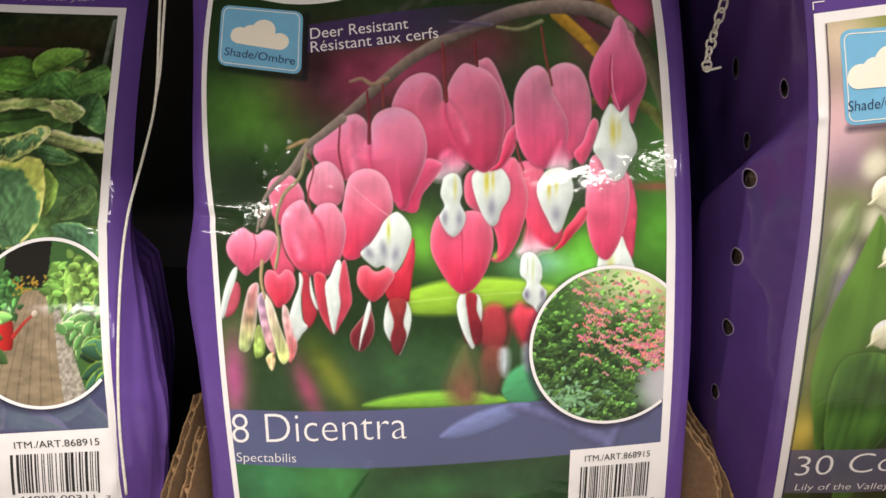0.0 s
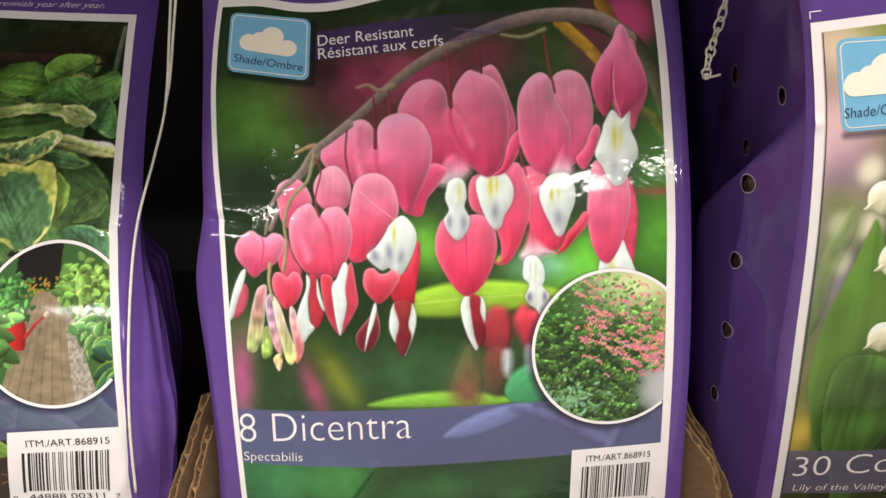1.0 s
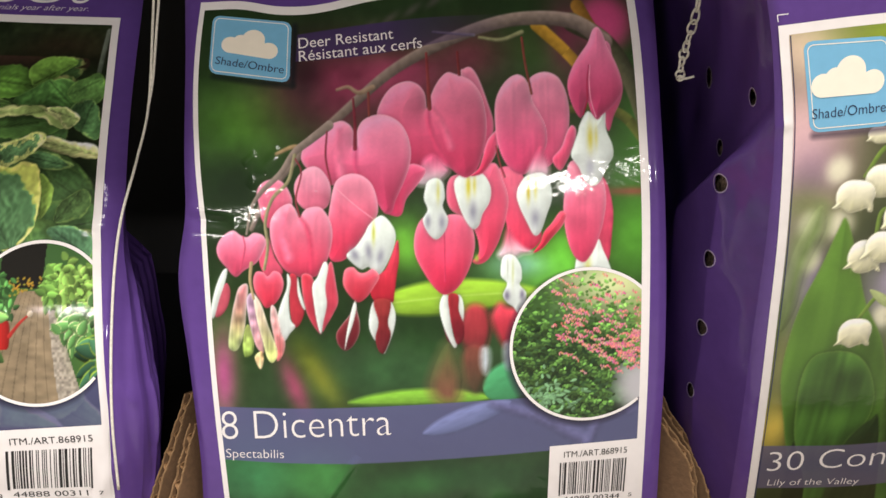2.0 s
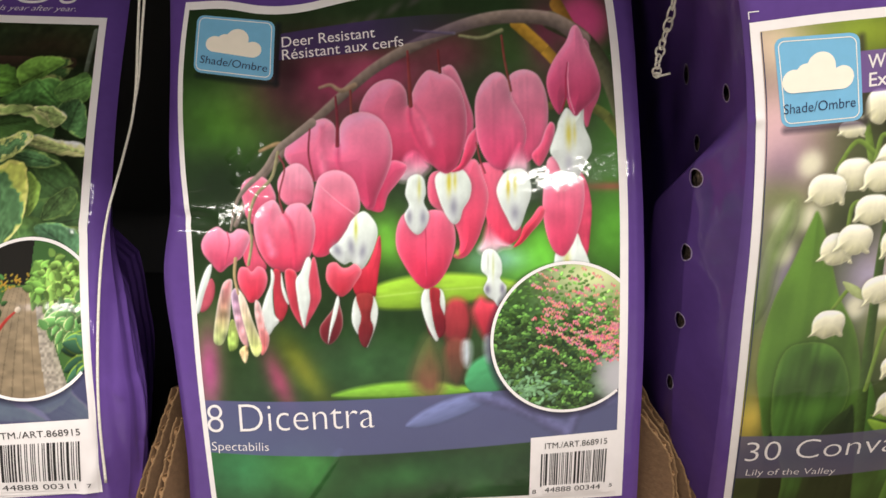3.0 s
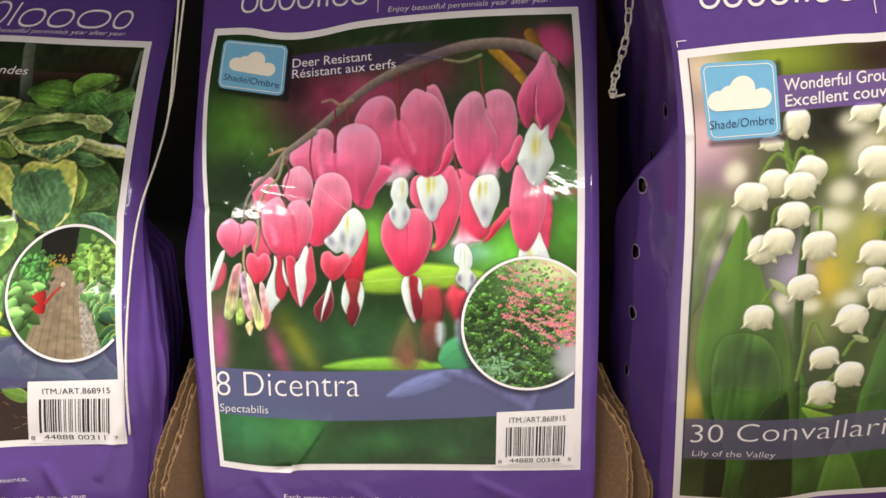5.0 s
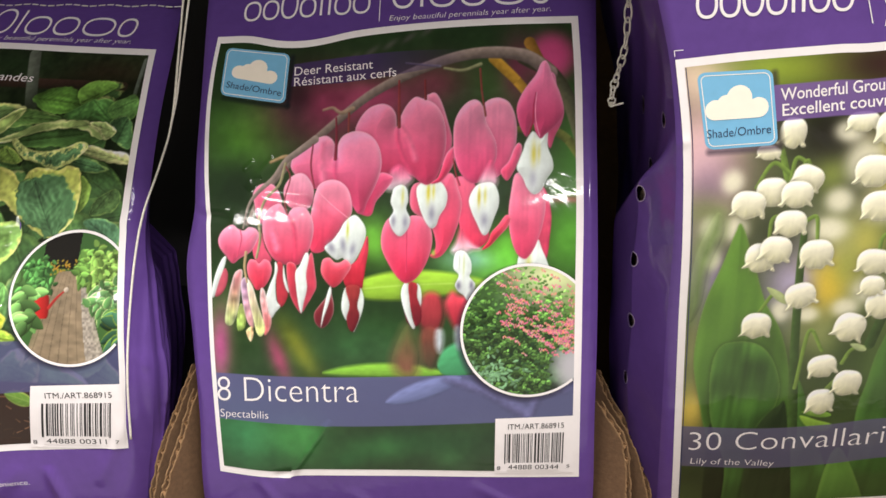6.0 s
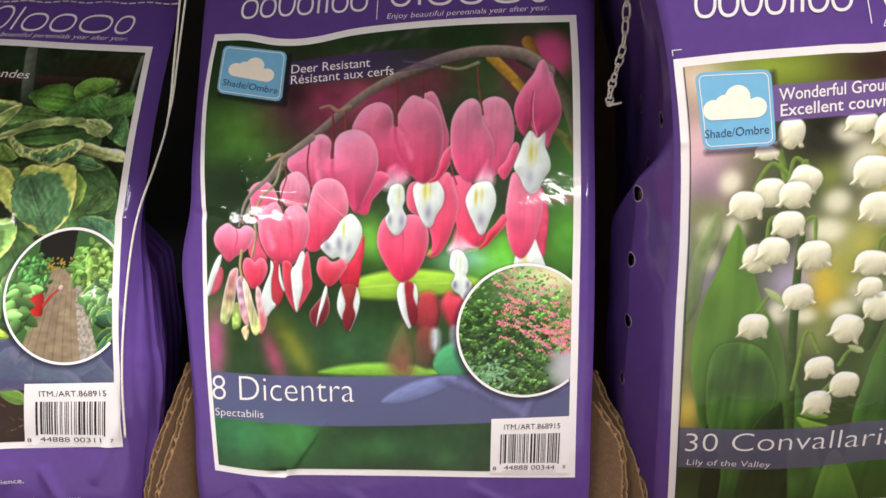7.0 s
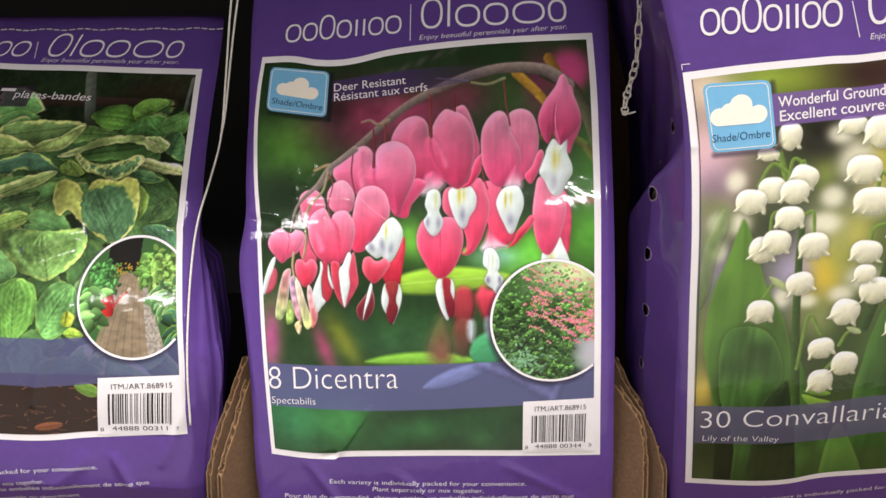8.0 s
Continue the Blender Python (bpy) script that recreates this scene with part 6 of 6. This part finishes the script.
art.blade([(-46.9, 70.1), (-32.2, 74.3), (-7.2, 74.3), (2.5, 72.5), (-2.2, 67.8), (-9.1, 63.1), (-22.6, 60.1), (-42.8, 61.2)], (-45.2, 66.5), (2.0, 71.9), (118, 150, 88), (196, 204, 128), 1.8, 4, 243, 0.3)
art.blade([(-25.4, 59), (-17.5, 63.6), (-8.9, 66.6), (-1.7, 71.3), (2.7, 71.9), (1.5, 66.6), (-5.5, 59.6), (-16.6, 58.1)], (-22.4, 59.6), (2.3, 71.3), (150, 172, 100), (206, 210, 140), 1.2, 3, 250, 0.3)
art.blade([(-63.7, 63.5), (-45.4, 67.1), (-29, 63.6), (-22.6, 60.1), (-34.5, 57.2), (-53.7, 56.3)], (-62.0, 60.0), (-23.3, 60.1), (140, 166, 96), (196, 204, 128), 1.5, 4, 257, 0.3)
art.blade([(-6, 55.6), (9.8, 60.3), (23.3, 63.2), (38.8, 62.1), (48.3, 58.1), (37.7, 55.2), (18.4, 54), (0.9, 53.6)], (38.7, 60.3), (-4.5, 55.0), (74, 108, 56), (96, 130, 66), 0.5, 3, 264, 0.5)
art.blade([(-8.1, 56.2), (3.3, 60.2), (11.5, 64.3), (20.6, 66.1), (34.9, 67), (41.1, 65), (49, 58.1), (42.7, 59.8), (34.8, 62.6), (22.1, 62), (7.2, 58.5), (-2.9, 55.3)], (41.1, 65.0), (-7.3, 55.9), (150, 172, 104), (206, 212, 146), 1, 2, 271, 0.3)
art.blade([(39.5, 65.8), (48.1, 66.1), (54.4, 62.4), (53.5, 59.8), (49.8, 57.5), (44.6, 62.1)], (41.1, 65.0), (54.3, 61.5), (146, 166, 104), (208, 212, 150), 1.3, 3, 278, 0.3)
art.blade([(37.8, 52.9), (44.1, 55.2), (53.6, 53), (63.9, 51.9), (65.2, 46.9), (54.9, 48), (47.1, 49.1)], (40.8, 53.5), (64.2, 48.3), (176, 190, 124), (214, 214, 150), 1.6, 3, 285, 0.3)
art.blade([(35.5, 47.9), (41.9, 49.6), (52.1, 46.8), (56.6, 44.1), (48.6, 42.4), (40.2, 44.6)], (36.1, 47.9), (55.9, 44.1), (84, 122, 80), (130, 158, 92), 0.8, 4, 292, 0.3)
art.blade([(52.9, 30.4), (61, 35.9), (65.1, 33.7), (65.1, 27.8), (60.2, 25), (53, 24.4)], (61.1, 35.3), (53.5, 24.9), (72, 98, 56), (104, 130, 70), 0.6, 4, 299, 0.3)
art.blade([(-51.9, 52), (-39.6, 53.7), (-28.1, 57.5), (-16.4, 56.7), (-6.2, 51), (-3.8, 47.7), (-12.7, 46.8), (-24.9, 49.3), (-36.4, 45.8), (-48.7, 44)], (-5.4, 48.8), (-50.1, 47.7), (78, 114, 88), (172, 190, 110), 1.2, 7, 306, -0.4)
art.blade([(-42.7, 36.5), (-34.6, 40.8), (-23.3, 45), (-11.6, 48.2), (-4.8, 48.8), (-6, 45.7), (-15.4, 40.6), (-26.7, 36.3), (-38, 31.8)], (-41.8, 33.7), (-5.3, 48.2), (150, 172, 104), (206, 210, 140), 1.4, 4, 313, 0.3)
art.blade([(-4.2, 49.9), (0.5, 53.9), (7.3, 50.8), (11.5, 47.7), (6.7, 45.8), (1, 46.8)], (0.7, 53.3), (8.1, 46.3), (122, 152, 72), (160, 180, 92), 0.8, 3, 320, 0.3)
art.blade([(-35.4, 23.6), (-22.8, 28.6), (-14.8, 27.1), (-15.1, 23.5), (-20.6, 20.7), (-33.4, 16)], (-34.5, 20.3), (-14.9, 26.5), (116, 146, 72), (170, 186, 100), 1.2, 4, 327, 0.3)
art.blade([(-14.1, 31.2), (-7.5, 35.4), (-1.6, 36.8), (-0.1, 29.4), (-8.8, 29.3)], (-1.2, 35.4), (-13.7, 30.9), (66, 92, 50), (90, 116, 60), 0.5, 3, 334, 0.3)
art.blade([(-32.5, 34.6), (-22.3, 37.5), (-11.5, 38.1), (-13.1, 33.1), (-24.8, 30.3)], (-11.1, 37.0), (-31.8, 32.4), (56, 78, 44), (80, 104, 54), 0.5, 3, 341, 0.3)
art.blade([(11.4, 46.1), (18.4, 48.9), (27.5, 45), (23.6, 42.2), (16, 41.1)], (14.0, 47.8), (25.0, 42.8), (62, 86, 48), (96, 120, 62), 0.5, 3, 348, 0.3)
art.blade([(2.5, 56.2), (4.3, 57.6), (10.5, 53.7), (20.7, 51.7), (29.6, 53.8), (38.5, 56.9), (42.6, 53.8), (38.8, 49.6), (32.2, 45.1), (26.5, 43.1), (20.8, 46.1), (12.1, 48.9), (6.4, 51.7)], (23.8, 52.9), (26.7, 43.4), (86, 122, 82), (196, 204, 128), 2.2, 9, 355, 0.1)
art.blade([(42.6, 41.2), (48.9, 37.2), (49.6, 29), (46.4, 24.9), (42.5, 33)], (42.6, 41.2), (47.4, 24.9), (112, 140, 64), (130, 156, 74), 0.6, 3, 362, 0.3)
art.blade([(50.1, 21.7), (60.6, 22.9), (68.1, 18.4), (67.9, 11.7), (59.3, 12.6), (53.2, 16.9)], (52.3, 21.7), (67.2, 12.2), (74, 110, 80), (104, 138, 84), 0.7, 5, 369, 0.3)
art.blade([(-27.9, 18.7), (-18.9, 20.5), (-3, 19), (15.1, 20.8), (20.9, 16.5), (18.4, 7), (10.4, 0.2), (2.9, -4.3), (-6.5, -2.8), (-16.6, 2.5), (-25, 10.6)], (-2.9, 18.4), (2.5, -3.7), (114, 150, 82), (150, 178, 94), 1.6, 7, 376, 0.3)
art.blade([(-44.5, 10.4), (-32.7, 13.2), (-24.1, 9.2), (-14.6, -0.2), (-19.8, -5.7), (-31.8, -7.2)], (-41.4, 10.4), (-16.9, -4.3), (88, 126, 74), (112, 146, 84), 0.8, 6, 383, 0.3)
art.blade([(-25.1, -11.2), (-19.9, -5.1), (-11, -3.4), (-4.2, -7.6), (-2, -16.3), (-4, -25.2), (-11.2, -33.2), (-20.3, -35.1)], (-13.9, -4.5), (-14.2, -33.8), (100, 146, 68), (128, 166, 80), 0.8, 8, 390, 0.3)
art.blade([(-2, -23.2), (-1.1, -13.6), (4.7, -6.7), (12.1, -4.9), (19, -9.2), (21.3, -17.6), (17.4, -25.9), (9.9, -32.2), (2.3, -31.2)], (16.2, -6.5), (1.4, -30.1), (98, 144, 80), (126, 164, 88), 0.8, 8, 397, 0.3)
art.blade([(-49, -17.1), (-34.5, -10), (-24.2, -14), (-24.2, -27.8), (-35.5, -35.4), (-47.8, -33.9)], (-34.3, -11.4), (-35.5, -34.8), (88, 132, 74), (116, 152, 84), 0.8, 7, 404, 0.3)
art.blade([(12.4, -23.3), (14.5, -18.8), (18.6, -21.5), (17.7, -25.9), (13.5, -26.3)], (15.2, -19.4), (14.4, -26.0), (170, 186, 64), (186, 200, 80), 0.4, 3, 411, 0.3)
art.blade([(13.7, -29.9), (18.7, -27), (23.7, -31.1), (18.9, -33.7)], (14.0, -30.5), (23.1, -31.4), (150, 184, 70), (170, 196, 84), 0.4, 3, 418, 0.3)
# the leaf in front, with its turned-up yellow margins
art.blade([(-1.9, 32.7), (-3.4, 39.6), (-2, 43.2), (3.9, 44.6), (9.8, 41), (14.5, 37.7), (17, 43), (24.5, 44.5), (31.1, 43.4), (35.3, 45.4), (40.2, 44.6), (43.9, 39.9), (45.3, 31.7), (45.2, 23.5), (41.7, 17.8), (36.4, 13.7), (28.4, 15.8), (21.6, 19.2), (14.2, 24.6), (6.8, 29.4), (3, 26.9)], (19.8, 38.9), (36.4, 14.0), (178, 186, 96), (208, 206, 118), 1.6, 5, 432, 0.1)
art.blade([(12.5, 30), (14.1, 36.9), (20.3, 39.4), (28.1, 42.8), (37.1, 39.6), (41.9, 33), (44.4, 24.3), (40.6, 18.9), (36.2, 14.8), (28, 17.7), (19.3, 22.5), (14.9, 25.7)], (20.3, 39.4), (36.3, 14.5), (76, 110, 74), (116, 144, 80), 0.7, 9, 439, 0.15, cast=0.0, ragged=1.6)
art.soft = 0.0
art.c *= (1 + 0.06 * art.cloudy(1.2, 71) + 0.05 * art.cloudy(3, 72))[..., None]
# bare soil under the title band
soil = np.clip(-50.0 - art.z, 0, 1)
art.lay((slice(None), slice(None)), (58, 42, 36), soil)
for k in range(170):
    sx, sz, t = -100 + 160 * rng.rand(), -84 + 30 * rng.rand(), rng.rand() * 3.1
    g = 0.5 + 0.9 * rng.rand()
    art.stroke([(sx, sz), (sx + 5 * math.cos(t), sz + 1.5 * math.sin(t))], 0.6, 0.4, (110 * g, 78 * g, 56 * g), n=4)
art.spindle(-4.7, -80.6, 11.0, -77.9, 4.6, 0.5, 0.5, (150, 92, 62), veins=6, vein=(90, 50, 36))
art.spindle(32.2, -60.3, 18.9, -56.2, 7, 0.5, 0.7, (110, 150, 60), rim=(160, 184, 90), vein=(140, 170, 90), veins=4)
band_low = run([(-100.0, -52.0), (-9.9, -57.3), (32.4, -55.0), (75.3, -51.9)], 0)
band_high = run([(-100.0, -29.0), (-9.8, -32.7), (32.3, -31.3), (75.0, -30.4)], 0)
art.belt(band_low, band_high, (92, 92, 136), 0.84)
art.belt(lambda x: 82.0 + 0 * x, lambda x: 93.5 + 0 * x, (56, 40, 66), 0.75, np.clip((-37.0 - art.x) * 2, 0, 1))
# round inset: a brick path between borders
ix, iz, ir = 49.9, -12.3, 29.6
art.lay((slice(None), slice(None)), (30, 26, 44), 0.7 * np.clip((ir + 2.4 - np.hypot(art.x - ix + 0.9, art.z - iz + 1.2)) / 3.0, 0, 1))
art.clip = art.disc(ix, iz, ir)
art.lay((slice(None), slice(None)), (66, 104, 56), np.ones(art.x.shape))
px, pz = art.x - ix, art.z - iz
t = np.clip((12 - pz) / 42, 0, 1)
far = -2 + 0 * pz
lo, hi = far - 6 - 14 * t, far + 5 + 6 * t
art.lay((slice(None), slice(None)), np.array((150, 132, 108)) * (1 + 0.1 * art.cloudy(1.5, 81, (2, 1)) + 0.08 * art.cloudy(5, 82))[..., None] * np.where(np.abs((px / (1 + 2 * t)) % 1.6 - 0.8) > 0.68, 0.86, 1.0)[..., None], ((px > lo) & (px < hi) & (pz < 12)).astype(float))
art.lay((slice(None), slice(None)), np.array((172, 162, 150)) * (1 + 0.22 * art.cloudy(0.9, 83))[..., None], ((px > hi) & (px < hi + 2 + 8 * t) & (pz < 6)).astype(float))
art.lay((slice(None), slice(None)), (30, 28, 26), ((px > -16) & (px < 1) & (pz > 13)).astype(float))
for k in range(44):
    fx, fz = ix - 9 + 4 * rng.randn(), iz + 14 + 1.4 * rng.randn()
    art.spindle(fx, fz, fx + 1.0, fz + 0.8 * rng.randn(), 0.8, 0.5, 0.5, (206 - 60 * rng.rand(), 150, 56), grain=0.0)


def border_leaves(count, mx, mz, sx, sz, size, colour, rim, keep):
    """A clump of small leaves round a place in the inset, lighter towards its top."""
    for k in range(count):
        ox, oz = mx + sx * rng.randn(), mz + sz * (1 - 2 * k / count) + 0.25 * sz * rng.randn()
        if not keep(ox, oz):
            continue
        g = 0.55 + 0.85 * rng.rand()
        t = rng.rand() * 2 * math.pi
        r = size * (0.8 + 0.5 * rng.rand())
        art.spindle(ix + ox, iz + oz, ix + ox + r * math.cos(t), iz + oz + r * math.sin(t) - 0.2 * r, 0.6 * r, 0.5, 0.8, np.clip(np.array(colour) * g, 0, 255), rim=np.clip(np.array(rim) * g, 0, 255), shade=0.4, grain=0.0)


art.blur(ix + 22, iz + 4, 10, 22, (88, 122, 62), 0.9, 0, 2.0)
art.blur(ix - 24, iz - 2, 9, 18, (80, 122, 64), 0.9, 0, 2.0)
border_leaves(120, -17, 9, 3.6, 6, 3.2, (86, 146, 76), (106, 164, 86), lambda ox, oz: ox < -9.5)
border_leaves(60, 4, 15, 2.0, 5, 4.0, (116, 164, 78), (136, 180, 86), lambda ox, oz: 1.5 < ox < 9 and oz > 8)
border_leaves(190, 17, 13, 5.0, 8, 3.8, (124, 164, 80), (156, 190, 98), lambda ox, oz: ox > 6)
border_leaves(50, 18, 1, 4.0, 5, 6.0, (88, 134, 76), (186, 204, 140), lambda ox, oz: ox > 9)
border_leaves(30, 26, -14, 3.0, 8, 9.0, (74, 122, 92), (150, 182, 72), lambda ox, oz: ox > 17)
# red watering can
art.spindle(ix - 13.8, iz - 9, ix - 14.2, iz + 1.5, 7.2, 0.12, 0.10, (192, 44, 42), shade=0.35, grain=0.0)
art.stroke([(ix - 10.5, iz - 4), (ix - 7, iz + 0.5), (ix - 3.5, iz + 3.6)], 1.5, 0.7, (196, 56, 52), n=10)
art.spindle(ix - 3.8, iz + 3.2, ix - 2.2, iz + 4.8, 2.2, 0.3, 0.3, (206, 190, 170), grain=0.0)
art.stroke([(ix - 17, iz + 0.5), (ix - 18.6, iz - 2.5), (ix - 17, iz - 6.5)], 0.7, 0.7, (170, 40, 40), n=10)
border_leaves(22, -25, -4, 3.0, 8, 8.0, (116, 166, 92), (140, 184, 104), lambda ox, oz: ox < -17)
art.clip = None
art.c *= 0.92
put_sheet("photo_print", bag_left, art, 0.26, left, "printed photo of hosta leaves")
edge_x = 72.6
end_a = math.degrees(math.acos(max(-1.0, min(1.0, (edge_x - ix) / ir))))
put_ring("inset_ring", bag_left, ix, iz, ir, 1.2, end_a, 360 - end_a, 0.36, WHITE, left, "white ring round the inset photo")
put_barcode(bag_left, [(29.5, -82.8), (75.8, -81.3), (78.0, -49.3), (31.9, -52.1)], "44888 00311", "87", left, 8)
put_text("claim_text", bag_left, "plates-bandes", -47.3, 87.0, -0.4, 85.1, 4.0, 0.40, WHITE, left, 0.0)
for cx0, cx1 in ((-102.0, -80.0), (-77.0, -60.0), (-57.0, -48.0)):
    put_strip("claim_bar", bag_left, [(cx0, 91.5), (cx1, 91.2)], 1.6, 0.40, WHITE, left, 12)
put_text("notice_text", bag_left, "Each variety is individually packed for your convenience.", -80.3, -112.1, 27.5, -102.1, 2.5, 0.30, WHITE, left, -0.008)
put_text("notice_text", bag_left, "Plant separately or mix together.", -59.8, -118.0, -2.2, -111.5, 2.5, 0.30, WHITE, left, -0.008)
put_text("notice_text", bag_left, "chaque variété est emballée individuellement de sorte que", -61.0, -121.3, 55.0, -109.9, 2.5, 0.30, WHITE, left, -0.008)
put_text("notice_text", bag_left, "puissiez les planter ensemble ou séparément.", -70.5, -128.6, 15.8, -119.8, 2.5, 0.30, WHITE, left, -0.008)
put_wordmark(bag_left, -42.9, 111.2, 43.9, 109.8, WORD_TWO, 9.5, 0.30, left, (0, 1))
put_wordmark(bag_left, -137.1, 111.9, -53.0, 111.2, WORD_ONE, 8.5, 0.30, left, (2,))
put_strip("brand_rule", bag_left, [(-47.2, 109.5), (-51.3, 119.8)], 0.4, 0.30, WHITE, left, 12)
put_text("tagline_text", bag_left, "Enjoy beautiful perennials year after year.", -42.1, 107.5, 43.8, 105.8, 2.4, 0.30, WHITE, left, -0.008, shear=0.2)
# sewn seam along the top
for k in range(34):
    a = -106.0 + k * 5.0
    put_strip("stitch", bag_left, [(a, 127.5 + 0.5 * math.sin(k * 1.3)), (a + 3.9, 127.5 + 0.5 * math.sin(k * 1.3 + 0.9))], 0.7, 0.5, THREAD, left, 6)

# ================= threads, cardboard and the dark behind =================
cord = thing("sewing_thread", (-0.12, 0.30, 1.025), "loose white sewing thread hanging from the hosta bag", "thread")
one = [(-0.1144, 0.3828, 1.2427), (-0.1146, 0.3761, 1.2258), (-0.1145, 0.3652, 1.1980), (-0.1148, 0.3531, 1.1674), (-0.1175, 0.3419, 1.1473), (-0.1192, 0.3232, 1.1269), (-0.1195, 0.3109, 1.1067), (-0.1190, 0.2989, 1.0781), (-0.1188, 0.2935, 1.0532), (-0.1187, 0.2930, 1.0263)]
two = [(-0.1107, 0.3828, 1.2428), (-0.1117, 0.3761, 1.2258), (-0.1127, 0.3663, 1.2008), (-0.1134, 0.3577, 1.1790), (-0.1145, 0.3540, 1.1696), (-0.1151, 0.3530, 1.1671)]
for pts in (one, two):
    v, f = tube(spline(pts, 120), 0.00055)
    mesh_part("strand", v, f, THREAD, cord)
chain = thing("thread_chain", (0.097, 0.327, 1.18), "white chain-stitched cotton thread hanging between two bags", "thread")
line = spline([(0.1016, 0.3270, 1.2460), (0.1017, 0.3270, 1.2251), (0.1015, 0.3270, 1.2072), (0.0988, 0.3270, 1.1951), (0.0968, 0.3270, 1.1865), (0.0967, 0.3270, 1.1799)], 400)
for k in range(15):
    a, b = line[min(399, k * 27)], line[min(399, k * 27 + 36)]
    ang = np.linspace(0, 2 * math.pi, 22)
    d = b - a
    n = np.linalg.norm(d)
    d /= n
    s1 = np.cross(d, (0.2, 1, 0.1))
    s1 /= np.linalg.norm(s1)
    s2 = np.cross(d, s1)
    w = (math.cos(k * 1.9) * 0.45 + 0.9) * 0.0012
    loop = (a + b) / 2 + np.outer(np.cos(ang), d) * n * 0.5 + np.outer(np.sin(ang), s1) * w + np.outer(np.sin(ang * 2 + k), s2) * 0.0009
    v, f = tube(loop, 0.00047, 6)
    mesh_part("loop", v, f, THREAD, chain)
v, f = tube(spline([(0.0959, 0.3270, 1.1803), (0.0988, 0.3270, 1.1806), (0.1020, 0.3270, 1.1814)], 12), 0.0005, 6)
mesh_part("loose_end", v, f, THREAD, chain)


def cardboard_flap(x0, y0, ex, ey, edge, seed, reach=70.0):
    """A torn corrugated flap: two liners with a fluted core, its slanting edge in sight. edge: places along and above, from the top down."""
    rng = np.random.RandomState(seed)
    p = spline(edge, 70)
    p[:, 0] += 0.5 * np.cumsum(rng.randn(70)) * 0.25
    p = np.vstack([p, [p[-1, 0] - 1, -172.0]])
    n = len(p)
    flap = thing("cardboard_flap", (x0, y0, 0.93), "torn brown corrugated cardboard flap of the display tray", "cardboard flap", "tray flaps")
    nx, ny = ey, -ex
    if ny > 0:
        nx, ny = -nx, -ny

    def at(s, z, o):
        return np.stack([x0 + (s * ex + o * nx) / 1000.0, y0 + (s * ey + o * ny) / 1000.0, 1.1 + z / 1000.0], -1)
    for o in (0.0, -3.4):
        ragged = p[:, 0] + (0.16 * rng.randn(n) + 0.25 * np.sin(np.arange(n) * 0.37 + seed * 2 + o)) * (np.arange(n) < n - 1)
        cols = np.linspace(0, 1, 10)
        S = ragged[:, None] + (reach - ragged[:, None]) * cols
        Z = np.repeat(p[:, 1:], 10, 1)
        front, rear = at(S, Z, o + 0.3).reshape(-1, 3), at(S, Z, o - 0.3).reshape(-1, 3)
        g = grid_faces(n, 10)
        liner = mesh_part("liner", np.vstack([front, rear]), g.tolist() + (g + n * 10)[:, ::-1].tolist(), CARD, flap, smooth=False)
        lip = np.stack([at(ragged + 0.3, p[:, 1], o + 0.36), at(ragged - 0.25, p[:, 1], o + 0.25), at(ragged - 0.25, p[:, 1], o - 0.25), at(ragged + 0.3, p[:, 1], o - 0.36)], 1)
        mesh_part("torn_edge", lip.reshape(-1, 3), grid_faces(n, 4), CARD_EDGE, liner, "pale torn paper edge", smooth=False)
    # fluted core, set back between the liners
    length = np.concatenate([[0], np.cumsum(np.hypot(*np.diff(p[:-1], axis=0).T))])
    u = np.linspace(0, length[-1], 300)
    s, z = np.interp(u, length, p[:-1, 0]), np.interp(u, length, p[:-1, 1])
    o = -1.7 + 1.35 * np.sin(u / 6.5 * 2 * math.pi + 0.5 * np.sin(u * 0.31 + seed))
    start = s + 0.5 + 0.35 * np.abs(rng.randn(300)) + 0.5 * np.sin(u * 0.7)
    v = np.stack([at(start, z, o - 0.16), at(start, z, o + 0.16), at(s + 12, z, o + 0.16), at(s + 12, z, o - 0.16)], 1)
    mesh_part("fluted_core", v.reshape(-1, 3), grid_faces(300, 4), CARD_CORE, flap, smooth=False)
    return flap


cardboard_flap(0.121, 0.306, -0.75, 0.66, [(31.3, -60.6), (25.1, -67.3), (19.0, -73.0), (14.9, -82.4), (11.7, -101.9)], 1)
cardboard_flap(0.126, 0.318, -0.75, 0.66, [(37.6, -50.9), (31.9, -61.0), (26.1, -68.1), (18.4, -76.8), (10.5, -89.3), (5.5, -105.7)], 2)
cardboard_flap(-0.113, 0.286, 0.6, 0.8, [(32.8, -56.3), (27.9, -68.4), (24.3, -78.4), (17.0, -96.1), (13.8, -104.1)], 3)
cardboard_flap(-0.123, 0.290, 0.6, 0.8, [(42.6, -48.3), (36.0, -60.9), (30.5, -70.8), (22.0, -86.8), (15.1, -107.2)], 4)
tray = thing("display_tray", (0, 0.5, 0.925), "brown cardboard display tray under the bags", "tray")
box("front_lip", -0.40, 0.40, 0.26, 0.264, 0.9305, 0.95, CARD, tray)
box("base", -0.40, 0.40, 0.26, 0.46, 0.9255, 0.93, CARD, tray)
carton = thing("stock_carton", (0.25, 0.77, 0.93), "dim brown printed carton stored behind the bags", "carton")
box("body", 0.08, 0.42, 0.64, 0.9, 0.93, 1.25, BOX_BROWN, carton, bevel=0.003)
box("lid", 0.076, 0.424, 0.636, 0.904, 1.2505, 1.275, BOX_BROWN, carton, bevel=0.002)
box("printed_patch", 0.15, 0.26, 0.637, 0.6395, 1.10, 1.20, BOX_BLUE, carton)
